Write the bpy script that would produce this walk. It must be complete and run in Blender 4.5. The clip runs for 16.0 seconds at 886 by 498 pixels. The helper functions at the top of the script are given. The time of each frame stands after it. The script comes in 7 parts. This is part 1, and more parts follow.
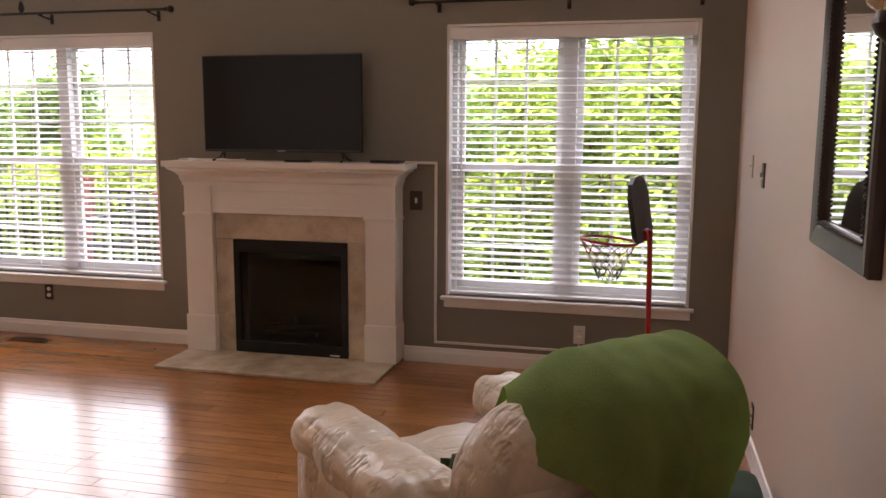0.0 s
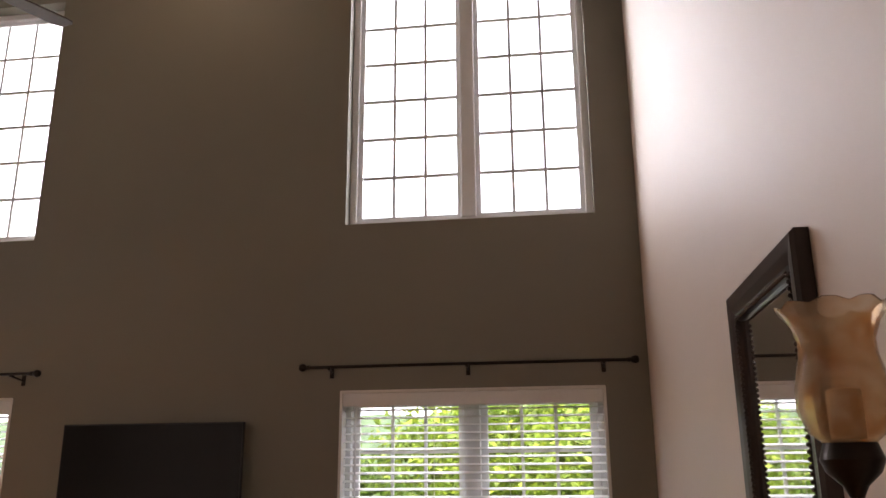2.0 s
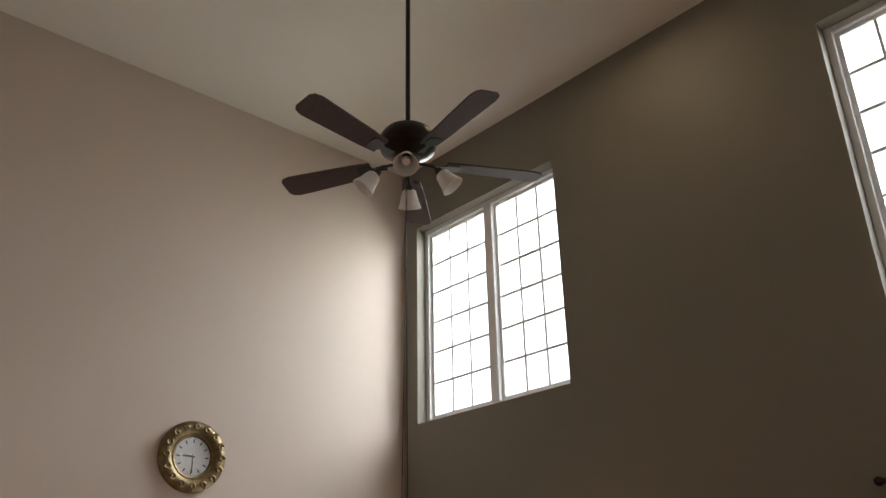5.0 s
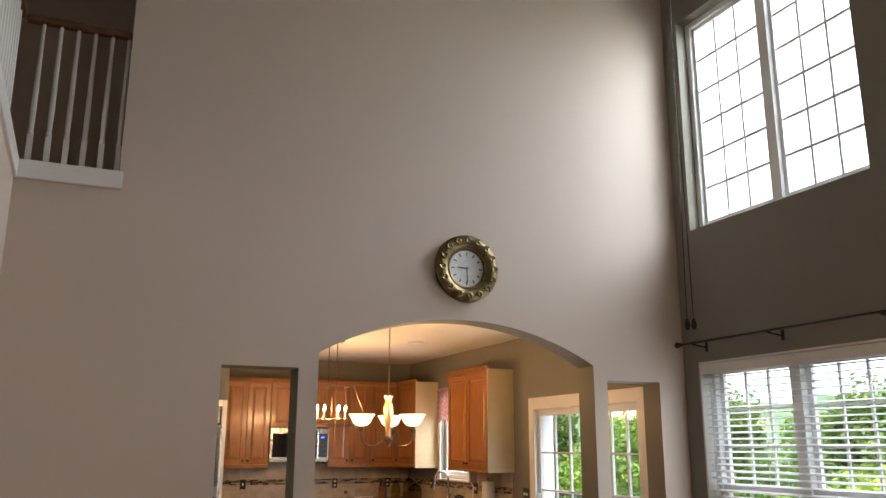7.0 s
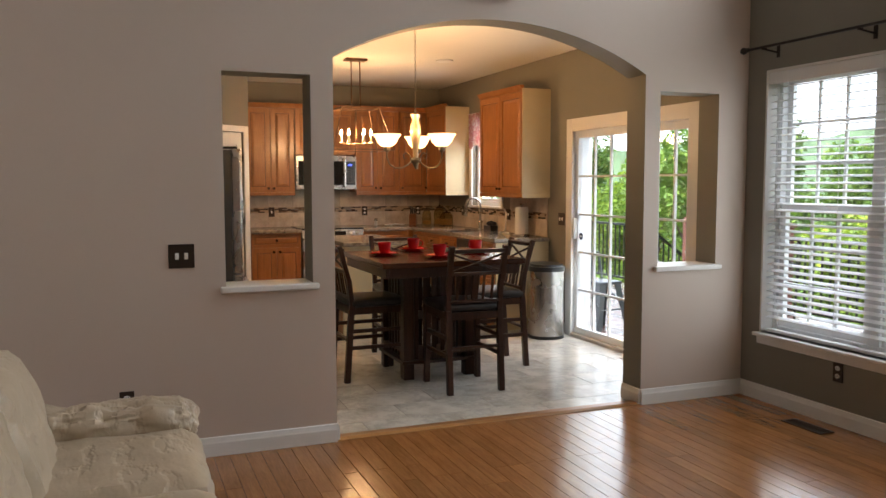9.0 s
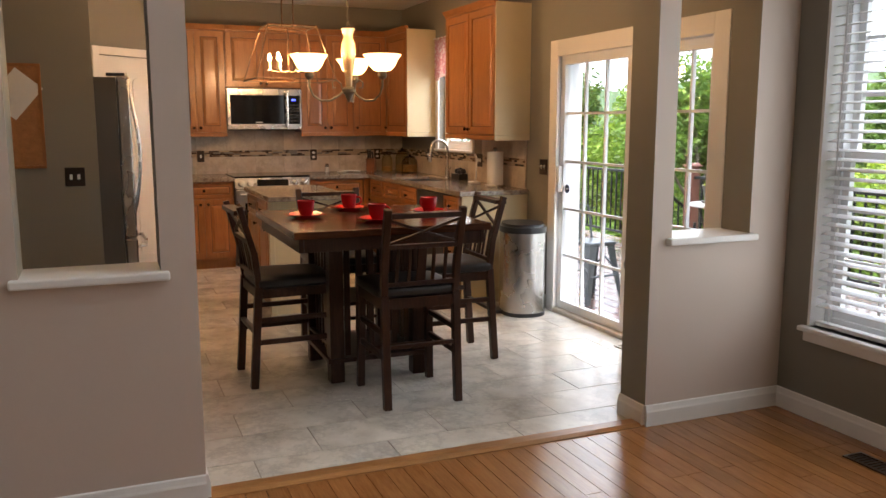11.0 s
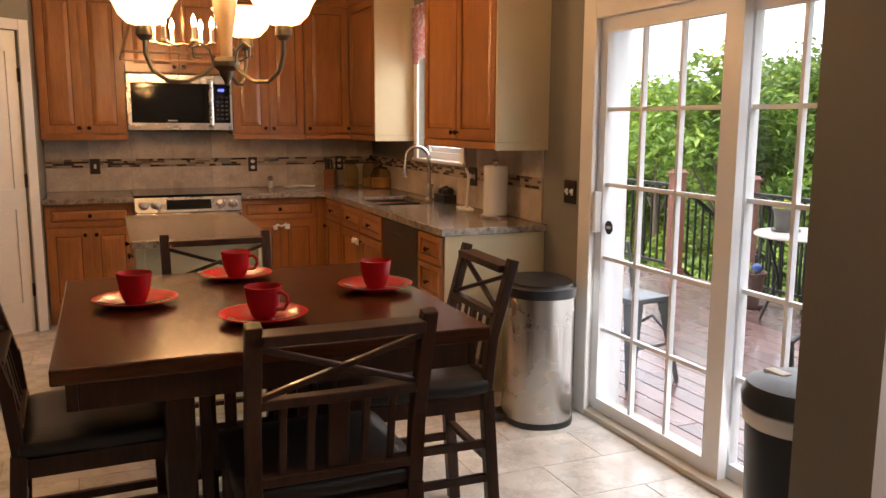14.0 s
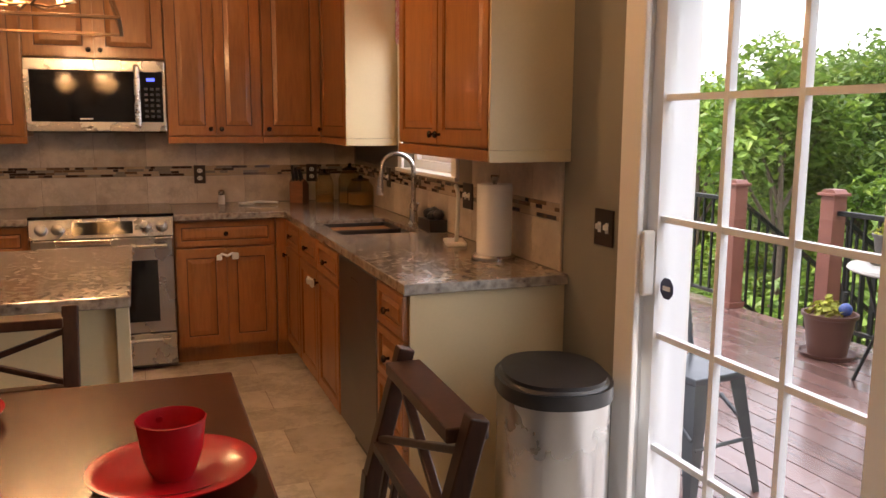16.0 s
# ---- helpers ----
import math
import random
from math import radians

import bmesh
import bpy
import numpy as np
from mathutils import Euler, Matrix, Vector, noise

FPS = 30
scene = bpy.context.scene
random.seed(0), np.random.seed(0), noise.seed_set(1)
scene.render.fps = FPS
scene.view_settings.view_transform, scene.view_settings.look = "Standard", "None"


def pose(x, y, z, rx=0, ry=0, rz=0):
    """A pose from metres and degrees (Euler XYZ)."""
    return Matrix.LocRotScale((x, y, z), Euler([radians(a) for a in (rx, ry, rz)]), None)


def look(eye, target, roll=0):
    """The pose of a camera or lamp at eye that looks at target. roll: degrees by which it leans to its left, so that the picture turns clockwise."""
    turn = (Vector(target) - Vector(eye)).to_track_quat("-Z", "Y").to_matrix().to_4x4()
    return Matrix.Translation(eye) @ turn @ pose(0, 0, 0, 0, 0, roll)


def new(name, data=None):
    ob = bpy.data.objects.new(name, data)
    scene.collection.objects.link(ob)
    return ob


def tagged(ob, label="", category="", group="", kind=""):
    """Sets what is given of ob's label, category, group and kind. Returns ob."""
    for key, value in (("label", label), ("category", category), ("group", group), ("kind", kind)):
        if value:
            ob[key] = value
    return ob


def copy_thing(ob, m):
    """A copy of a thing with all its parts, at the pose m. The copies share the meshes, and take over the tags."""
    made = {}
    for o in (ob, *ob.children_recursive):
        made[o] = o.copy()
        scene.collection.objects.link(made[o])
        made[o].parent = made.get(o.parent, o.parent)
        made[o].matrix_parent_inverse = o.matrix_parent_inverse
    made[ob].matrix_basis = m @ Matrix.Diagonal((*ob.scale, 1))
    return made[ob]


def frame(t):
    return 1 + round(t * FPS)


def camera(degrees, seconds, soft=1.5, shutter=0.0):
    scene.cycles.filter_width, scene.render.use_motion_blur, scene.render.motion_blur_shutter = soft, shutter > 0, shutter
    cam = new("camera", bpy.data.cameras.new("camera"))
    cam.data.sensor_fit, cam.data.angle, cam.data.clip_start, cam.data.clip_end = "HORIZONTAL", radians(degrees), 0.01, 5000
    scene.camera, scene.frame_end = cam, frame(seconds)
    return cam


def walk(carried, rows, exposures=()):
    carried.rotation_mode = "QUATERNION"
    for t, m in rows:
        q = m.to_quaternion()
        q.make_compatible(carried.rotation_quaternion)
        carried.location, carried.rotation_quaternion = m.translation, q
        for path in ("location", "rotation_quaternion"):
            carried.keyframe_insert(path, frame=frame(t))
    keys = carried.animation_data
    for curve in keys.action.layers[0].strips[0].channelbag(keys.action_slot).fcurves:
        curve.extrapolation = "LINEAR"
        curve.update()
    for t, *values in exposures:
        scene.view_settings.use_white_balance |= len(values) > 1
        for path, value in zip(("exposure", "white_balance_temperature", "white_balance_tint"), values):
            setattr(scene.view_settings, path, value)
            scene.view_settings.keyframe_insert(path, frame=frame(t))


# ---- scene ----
cam = camera(56.9, 16.0)
PATH = [
    (0, look((0.862, 0.135, 1.535), (0.394, 2.058, 1.248), 0.3)),
    (0.5, look((0.839, 0.329, 1.613), (0.479, 2.291, 1.462), 0.3)),
    (1, look((0.86, 0.476, 1.63), (0.534, 2.448, 1.711), 0.2)),
    (1.5, look((0.869, 0.553, 1.66), (0.577, 2.503, 1.994), -0.0)),
    (2, look((0.908, 0.56, 1.689), (0.641, 2.466, 2.231), -0.4)),
    (2.5, look((0.955, 0.568, 1.747), (0.67, 2.433, 2.412), -0.7)),
    (3, look((0.983, 0.604, 1.734), (0.634, 2.42, 2.496), -1.2)),
    (3.5, look((0.996, 0.672, 1.73), (0.541, 2.443, 2.541), -1.6)),
    (4, look((1.0, 0.784, 1.747), (0.246, 2.447, 2.563), -1.7)),
    (4.5, look((1.033, 0.903, 1.733), (-0.055, 2.362, 2.561), -1.3)),
    (5, look((1.018, 0.945, 1.757), (-0.327, 2.173, 2.582), -1.1)),
    (5.2, look((1.001, 0.932, 1.749), (-0.417, 2.074, 2.575), -0.7)),
    (7.3, look((0.741, 1.064, 1.57), (-1.075, 1.818, 1.937), -0.2)),
    (7.5, look((0.708, 1.076, 1.574), (-1.124, 1.824, 1.859), -0.2)),
    (8, look((0.586, 1.119, 1.558), (-1.27, 1.855, 1.668), -0.1)),
    (8.5, look((0.426, 1.163, 1.502), (-1.435, 1.894, 1.463), -0.2)),
    (9, look((0.203, 1.294, 1.462), (-1.651, 2.027, 1.301), -0.1)),
    (9.2, look((0.092, 1.353, 1.471), (-1.756, 2.091, 1.261), -0.1)),
    (11.3, look((-1.331, 2.196, 1.447), (-3.155, 2.957, 1.137), 0.1)),
    (11.5, look((-1.465, 2.243, 1.449), (-3.284, 3.013, 1.138), 0.1)),
    (12, look((-1.823, 2.41, 1.468), (-3.637, 3.191, 1.156), 0.1)),
    (12.5, look((-2.18, 2.593, 1.473), (-3.991, 3.382, 1.159), 0.2)),
    (13, look((-2.511, 2.768, 1.464), (-4.322, 3.558, 1.153), 0.2)),
    (13.5, look((-2.828, 2.916, 1.467), (-4.641, 3.701, 1.156), 0.3)),
    (14, look((-3.178, 3.093, 1.46), (-5.002, 3.854, 1.152), 0.3)),
    (14.5, look((-3.521, 3.283, 1.457), (-5.355, 4.018, 1.148), 0.4)),
    (15, look((-3.855, 3.457, 1.448), (-5.7, 4.167, 1.143), 0.5)),
    (15.5, look((-4.169, 3.675, 1.433), (-6.023, 4.362, 1.128), 0.3)),
    (16, look((-4.472, 3.88, 1.445), (-6.325, 4.567, 1.14), 0.3)),
]
EXPOSURES = [(0, 1.62, 6950, 23), (0.7, 1.62, 6950, 23), (1.5, 1.35, 7000, 22), (2.5, 0.9, 7050, 17), (5.2, 0.82, 6750, 8), (7.5, 0.88, 6450, 6), (9.2, 0.82, 6450, 6), (11.5, 0.9, 6600, 10), (13.0, 0.8, 6750, 12), (14.5, 0.6, 7000, 15), (16, 0.55, 7000, 17)]
walk(cam, PATH, EXPOSURES)

# ---- light ----
world = bpy.data.worlds.new("overcast_sky")
scene.world = world
world.use_nodes = True
wn = world.node_tree
sky = wn.nodes.new("ShaderNodeTexSky")
sky.sky_type = "NISHITA"
sky.sun_disc = False
sky.sun_elevation, sky.sun_rotation = radians(58), radians(195)
sky.air_density, sky.dust_density, sky.ozone_density = 1.0, 6.0, 0.6
veil = wn.nodes.new("ShaderNodeMix")
veil.data_type = "RGBA"
veil.inputs[0].default_value = 0.6
veil.inputs[7].default_value = (10.6, 11.2, 12.6, 1)
wn.links.new(sky.outputs[0], veil.inputs[6])
wn.links.new(veil.outputs[2], wn.nodes["Background"].inputs[0])
wn.nodes["Background"].inputs[1].default_value = 0.26
sun_data = bpy.data.lights.new("sun", "SUN")
sun_data.energy, sun_data.angle, sun_data.color = 4.2, radians(12), (1.0, 0.96, 0.9)
sun = new("sun", sun_data)
sun.matrix_world = look((-14, -22, 50), (-6, 8, 0))
scene.view_settings.exposure = 0.0
WARM = (1.0, 0.56, 0.25)


def window_light(name, x, y, z, w, h, watts, fall=0.0):
    """Area lamp added at a window to boost its sky light; fall tips it down, as the sky lies above."""
    d = bpy.data.lights.new(name, "AREA")
    d.shape, d.size, d.size_y, d.energy, d.color = "RECTANGLE", w, h, watts, (0.93, 0.97, 1.0)
    ob = new(name, d)
    ob.matrix_world = look((x, y, z), (x, y - 1, z - fall))
    return ob


window_light("sky_light_high_window", -3.267, 6.4, 4.9, 2.6, 2.2, 140, 0.5)
window_light("sky_light_high_window", 0.3985, 6.4, 4.9, 2.6, 2.2, 90, 0.5)
window_light("sky_light_low_window", -3.267, 5.282, 1.325, 1.5, 1.6, 7, 0.0)
window_light("sky_light_sliding_door", -5.725, 5.25, 1.02, 1.7, 1.8, 7, 0.15)
window_light("sky_light_sink_window", -8.535, 5.53, 1.7, 0.8, 1.0, 12)


def lamp_point(name, p, watts, radius, color=WARM):
    d = bpy.data.lights.new(name, "POINT")
    d.energy, d.shadow_soft_size, d.color = watts, radius, color
    ob = new(name, d)
    ob.location = p
    return ob


down = bpy.data.lights.new("recessed_bulb", "AREA")
down.shape, down.size, down.energy, down.color = "DISK", 0.14, 2, (1.0, 0.80, 0.58)
down.spread = radians(175)
new("recessed_bulb", down).matrix_world = pose(-1.414, 4.53, 5.575)


# ---- materials ----
def nodes_of(name):
    m = bpy.data.materials.new(name)
    m.use_nodes = True
    nt = m.node_tree
    return m, nt, nt.nodes["Principled BSDF"]


def coords(nt, scale=(1, 1, 1), shuffle=False, generated="Object"):
    tc = nt.nodes.new("ShaderNodeTexCoord")
    mp = nt.nodes.new("ShaderNodeMapping")
    mp.inputs["Scale"].default_value = scale
    src = tc.outputs[generated]
    if shuffle:
        oi = nt.nodes.new("ShaderNodeObjectInfo")
        mul = nt.nodes.new("ShaderNodeMath")
        mul.operation = "MULTIPLY"
        mul.inputs[1].default_value = 37.0
        add = nt.nodes.new("ShaderNodeVectorMath")
        nt.links.new(oi.outputs["Random"], mul.inputs[0])
        nt.links.new(src, add.inputs[0])
        nt.links.new(mul.outputs[0], add.inputs[1])
        src = add.outputs[0]
    nt.links.new(src, mp.inputs[0])
    return mp.outputs[0]


def noise_tex(nt, vec, scale, detail=4, rough=0.55):
    n = nt.nodes.new("ShaderNodeTexNoise")
    n.inputs["Scale"].default_value, n.inputs["Detail"].default_value, n.inputs["Roughness"].default_value = scale, detail, rough
    nt.links.new(vec, n.inputs["Vector"])
    return n.outputs["Fac"]


def ramp(nt, fac, stops):
    r = nt.nodes.new("ShaderNodeValToRGB")
    el = r.color_ramp.elements
    while len(el) < len(stops):
        el.new(0.5)
    for e, (p, c) in zip(el, stops):
        e.position, e.color = p, (*c, 1)
    nt.links.new(fac, r.inputs[0])
    return r.outputs[0]


def mix(nt, a, b, fac, mode="MIX"):
    m = nt.nodes.new("ShaderNodeMix")
    m.data_type, m.blend_type = "RGBA", mode
    for sock, v in ((m.inputs[0], fac), (m.inputs[6], a), (m.inputs[7], b)):
        if isinstance(v, (int, float)):
            sock.default_value = v
        elif isinstance(v, tuple):
            sock.default_value = (*v, 1)
        else:
            nt.links.new(v, sock)
    return m.outputs[2]


def bumped(nt, bsdf, fac, strength, dist=0.002):
    b = nt.nodes.new("ShaderNodeBump")
    b.inputs["Strength"].default_value, b.inputs["Distance"].default_value = strength, dist
    nt.links.new(fac, b.inputs["Height"])
    nt.links.new(b.outputs[0], bsdf.inputs["Normal"])


def dim(c, k):
    return tuple(min(1, v * k) for v in c)


def surface(name, c, rough=0.6, metal=0.0, var=0.1, scale=3.0, grain=90.0, bump=0.15, rvar=0.08, coat=0.0, per_object=0.0, per_island=0.0):
    """Plain surface with broad blotches, fine grain and uneven gloss."""
    m, nt, p = nodes_of(name)
    v = coords(nt)
    n1, n2 = noise_tex(nt, v, scale), noise_tex(nt, v, grain, 3)
    col = ramp(nt, n1, [(0.3, dim(c, 1 - var)), (0.7, dim(c, 1 + var))])
    col = mix(nt, col, ramp(nt, n2, [(0.3, dim(c, 1 - var * 0.8)), (0.7, dim(c, 1 + var * 0.8))]), 0.35)
    for amount, kind in ((per_object, "obj"), (per_island, "isl")):
        if amount:
            if kind == "obj":
                out = nt.nodes.new("ShaderNodeObjectInfo").outputs["Random"]
            else:
                out = nt.nodes.new("ShaderNodeNewGeometry").outputs["Random Per Island"]
            col = mix(nt, col, ramp(nt, out, [(0, (1 - amount,) * 3), (1, (1 + amount,) * 3)]), 1.0, "MULTIPLY")
    nt.links.new(col, p.inputs["Base Color"])
    rr = nt.nodes.new("ShaderNodeMapRange")
    rr.inputs["To Min"].default_value, rr.inputs["To Max"].default_value = max(0.02, rough - rvar), min(1, rough + rvar)
    nt.links.new(n1, rr.inputs["Value"])
    nt.links.new(rr.outputs[0], p.inputs["Roughness"])
    p.inputs["Metallic"].default_value = metal
    p.inputs["Coat Weight"].default_value = coat
    if bump:
        bumped(nt, p, n2, bump)
    return m


def wood(name, light, dark, rough=0.35, along=(1, 12, 12), coat=0.0, per_object=0.0, shuffle=False, bump=0.08):
    """Grained wood; along: how fine the figure is on each axis."""
    m, nt, p = nodes_of(name)
    v = coords(nt, along, shuffle)
    n1 = noise_tex(nt, v, 2.2, 6, 0.6)
    n2 = noise_tex(nt, v, 11.0, 3, 0.5)
    n3 = noise_tex(nt, coords(nt, (1, 1, 1), shuffle), 1.6, 2)
    col = ramp(nt, n1, [(0.32, dark), (0.68, light)])
    col = mix(nt, col, ramp(nt, n2, [(0.35, dim(dark, 0.75)), (0.6, light)]), 0.3)
    col = mix(nt, col, ramp(nt, n3, [(0.3, (0.82,) * 3), (0.7, (1.1,) * 3)]), 1.0, "MULTIPLY")
    if per_object:
        out = nt.nodes.new("ShaderNodeObjectInfo").outputs["Random"]
        col = mix(nt, col, ramp(nt, out, [(0, (1 - per_object,) * 3), (1, (1 + per_object,) * 3)]), 1.0, "MULTIPLY")
    nt.links.new(col, p.inputs["Base Color"])
    rr = nt.nodes.new("ShaderNodeMapRange")
    rr.inputs["To Min"].default_value, rr.inputs["To Max"].default_value = rough - 0.06, rough + 0.08
    nt.links.new(n3, rr.inputs["Value"])
    nt.links.new(rr.outputs[0], p.inputs["Roughness"])
    p.inputs["Coat Weight"].default_value = coat
    p.inputs["Coat Roughness"].default_value = 0.12
    bumped(nt, p, n2, bump)
    return m


def stone(name, stops, scale=30.0, rough=0.2, veins=0.0, shuffle=False, coat=0.0, big=2.5):
    m, nt, p = nodes_of(name)
    v = coords(nt, (1, 1, 1), shuffle)
    vo = nt.nodes.new("ShaderNodeTexVoronoi")
    vo.inputs["Scale"].default_value = scale
    nt.links.new(v, vo.inputs["Vector"])
    n1, n2 = noise_tex(nt, v, scale * 0.6, 8, 0.7), noise_tex(nt, v, big, 5, 0.6)
    fac = mix(nt, n1, vo.outputs["Distance"], 0.25)
    col = ramp(nt, fac, stops)
    col = mix(nt, col, ramp(nt, n2, [(0.35, (0.8,) * 3), (0.65, (1.12,) * 3)]), 1.0, "MULTIPLY")
    if veins:
        n4 = noise_tex(nt, v, 1.8, 9, 0.75)
        col = mix(nt, col, ramp(nt, n4, [(0.46, (1, 1, 1)), (0.5, (1 - veins,) * 3), (0.54, (1, 1, 1))]), 1.0, "MULTIPLY")
    nt.links.new(col, p.inputs["Base Color"])
    p.inputs["Roughness"].default_value = rough
    p.inputs["Coat Weight"].default_value = coat
    bumped(nt, p, n1, 0.05)
    return m


def emitter(name, c, strength):
    m, nt, p = nodes_of(name)
    p.inputs["Base Color"].default_value = (*c, 1)
    p.inputs["Emission Color"].default_value = (*c, 1)
    p.inputs["Emission Strength"].default_value = strength
    return m


def clear_glass(name, tint=(1, 1, 1), rough=0.0, gloss=0.05):
    """Thin pane: mostly clear, with a faint mirror on top."""
    m = bpy.data.materials.new(name)
    m.use_nodes = True
    nt = m.node_tree
    nt.nodes.clear()
    out = nt.nodes.new("ShaderNodeOutputMaterial")
    tr = nt.nodes.new("ShaderNodeBsdfTransparent")
    tr.inputs[0].default_value = (*tint, 1)
    gl = nt.nodes.new("ShaderNodeBsdfGlossy")
    gl.inputs["Roughness"].default_value = rough
    mx = nt.nodes.new("ShaderNodeMixShader")
    lw = nt.nodes.new("ShaderNodeLayerWeight")
    pw = nt.nodes.new("ShaderNodeMath")
    pw.operation = "POWER"
    pw.inputs[1].default_value = 4.0
    ma = nt.nodes.new("ShaderNodeMath")
    ma.operation = "MULTIPLY_ADD"
    ma.inputs[1].default_value, ma.inputs[2].default_value = 0.6, gloss * 0.5
    nt.links.new(lw.outputs["Facing"], pw.inputs[0])
    nt.links.new(pw.outputs[0], ma.inputs[0])
    nt.links.new(ma.outputs[0], mx.inputs[0])
    nt.links.new(tr.outputs[0], mx.inputs[1])
    nt.links.new(gl.outputs[0], mx.inputs[2])
    nt.links.new(mx.outputs[0], out.inputs[0])
    return m


M_BEIGE = surface("beige_wall_paint", (0.60, 0.50, 0.43), 0.55, var=0.03, scale=1.2, grain=220, bump=0.12)
M_GREY = surface("grey_green_wall_paint", (0.225, 0.21, 0.175), 0.6, var=0.05, scale=1.2, grain=220, bump=0.12)
M_CEIL = surface("ceiling_paint", (0.78, 0.74, 0.67), 0.8, var=0.03, scale=1.5, grain=150, bump=0.2)
M_WHITE = surface("white_trim_paint", (0.80, 0.78, 0.75), 0.32, var=0.03, scale=4, grain=120, bump=0.05)
M_VINYL = surface("white_vinyl", (0.82, 0.83, 0.84), 0.35, var=0.03, scale=4, grain=100, bump=0.03)
M_BLIND = surface("white_blind_slat", (0.84, 0.84, 0.84), 0.4, var=0.04, scale=5, grain=80, bump=0.03)
M_PLANK = wood("oak_floor", (0.43, 0.19, 0.065), (0.30, 0.12, 0.038), 0.2, (1.5, 18, 18), coat=0.35, per_object=0.11, shuffle=True)
M_TILE = stone("floor_tile", [(0.25, (0.52, 0.48, 0.42)), (0.5, (0.68, 0.64, 0.57)), (0.75, (0.76, 0.73, 0.67))], 7, 0.22, 0.18, True)
M_GROUT = surface("tile_grout", (0.30, 0.26, 0.21), 0.85, var=0.15, scale=8, grain=150)
M_GLASS = clear_glass("window_glass")
M_DARKMETAL = surface("dark_bronze_metal", (0.035, 0.028, 0.024), 0.35, 0.8, 0.15, 8, 120, 0.1)
M_BLACK = surface("black_plastic", (0.018, 0.018, 0.02), 0.35, 0, 0.1, 6, 120, 0.08)
M_BROWNPLATE = surface("brown_switch_plate", (0.035, 0.022, 0.015), 0.35, 0.3, 0.1, 6, 120, 0.05)
M_WHITEPLATE = surface("white_plastic", (0.8, 0.8, 0.78), 0.3, 0, 0.03, 6, 120, 0.03)


# ---- mesh helpers ----
def part(name, bm, material=None, parent=None, label="", smooth=False):
    me = bpy.data.meshes.new(name)
    bm.normal_update()
    if smooth:
        for f in bm.faces:
            f.smooth = True
        for e in bm.edges:
            if len(e.link_faces) == 2 and e.calc_face_angle(0) > 0.6:
                e.smooth = False
    bm.to_mesh(me)
    bm.free()
    ob = new(name, me)
    ob.parent = parent
    for m in (material if isinstance(material, (list, tuple)) else [material]):
        if m:
            me.materials.append(m)
    if label:
        ob["label"] = label
    return ob


def thing(name, m, label, category, group="", kind=""):
    ob = new(name)
    ob.empty_display_size = 0.1
    ob.matrix_world = m
    return tagged(ob, label, category, group, kind)


def structure(name, bm, material, label, category, smooth=False):
    return tagged(part(name, bm, material, None, label, smooth), label, category, "", "structure")


def add_box(bm, x0, x1, y0, y1, z0, z1, bevel=0.0, mi=0, m=None):
    r = bmesh.ops.create_cube(bm, size=1)
    vs = r["verts"]
    sx, sy, sz = x1 - x0, y1 - y0, z1 - z0
    for v in vs:
        v.co = Vector(((x0 + x1) / 2 + v.co.x * sx, (y0 + y1) / 2 + v.co.y * sy, (z0 + z1) / 2 + v.co.z * sz))
    fs = list({f for v in vs for f in v.link_faces})
    for f in fs:
        f.material_index = mi
    if bevel:
        es = list({e for v in vs for e in v.link_edges})
        rb = bmesh.ops.bevel(bm, geom=es, offset=min(bevel, sx * 0.45, sy * 0.45, sz * 0.45), segments=2, affect="EDGES", profile=0.5, material=-1)
        vs = list({v for f in rb["faces"] for v in f.verts} | {v for v in vs if v.is_valid})
        for f in rb["faces"]:
            f.material_index = mi
    if m is not None:
        bmesh.ops.transform(bm, matrix=m, verts=vs)
    return bm


def box(x0, x1, y0, y1, z0, z1, bevel=0.0):
    return add_box(bmesh.new(), x0, x1, y0, y1, z0, z1, bevel)


def add_rod(bm, p0, p1, r0, r1=None, seg=10, mi=0):
    p0, p1 = Vector(p0), Vector(p1)
    r1 = r0 if r1 is None else r1
    d = p1 - p0
    q = d.to_track_quat("Z", "Y").to_matrix().to_4x4()
    r = bmesh.ops.create_cone(bm, cap_ends=True, segments=seg, radius1=r0, radius2=r1, depth=d.length, matrix=Matrix.Translation((p0 + p1) / 2) @ q)
    for f in {f for v in r["verts"] for f in v.link_faces}:
        f.material_index = mi
    return bm


def add_tube(bm, pts, r, seg=8, taper=None):
    """A round bar along points."""
    pts = [Vector(p) for p in pts]
    rings = []
    for i, p in enumerate(pts):
        d = (pts[min(i + 1, len(pts) - 1)] - pts[max(i - 1, 0)]).normalized()
        q = d.to_track_quat("Z", "Y")
        rr = r if taper is None else r + (taper - r) * i / (len(pts) - 1)
        rings.append([bm.verts.new(p + q @ Vector((rr * math.cos(a), rr * math.sin(a), 0))) for a in [2 * math.pi * k / seg for k in range(seg)]])
    for a, b in zip(rings, rings[1:]):
        best = min(range(seg), key=lambda s: sum((a[k].co - b[(k + s) % seg].co).length for k in range(seg)))
        for k in range(seg):
            bm.faces.new((a[k], a[(k + 1) % seg], b[(k + 1 + best) % seg], b[(k + best) % seg]))
    bm.faces.new(rings[0][::-1])
    bm.faces.new(rings[-1])
    return bm


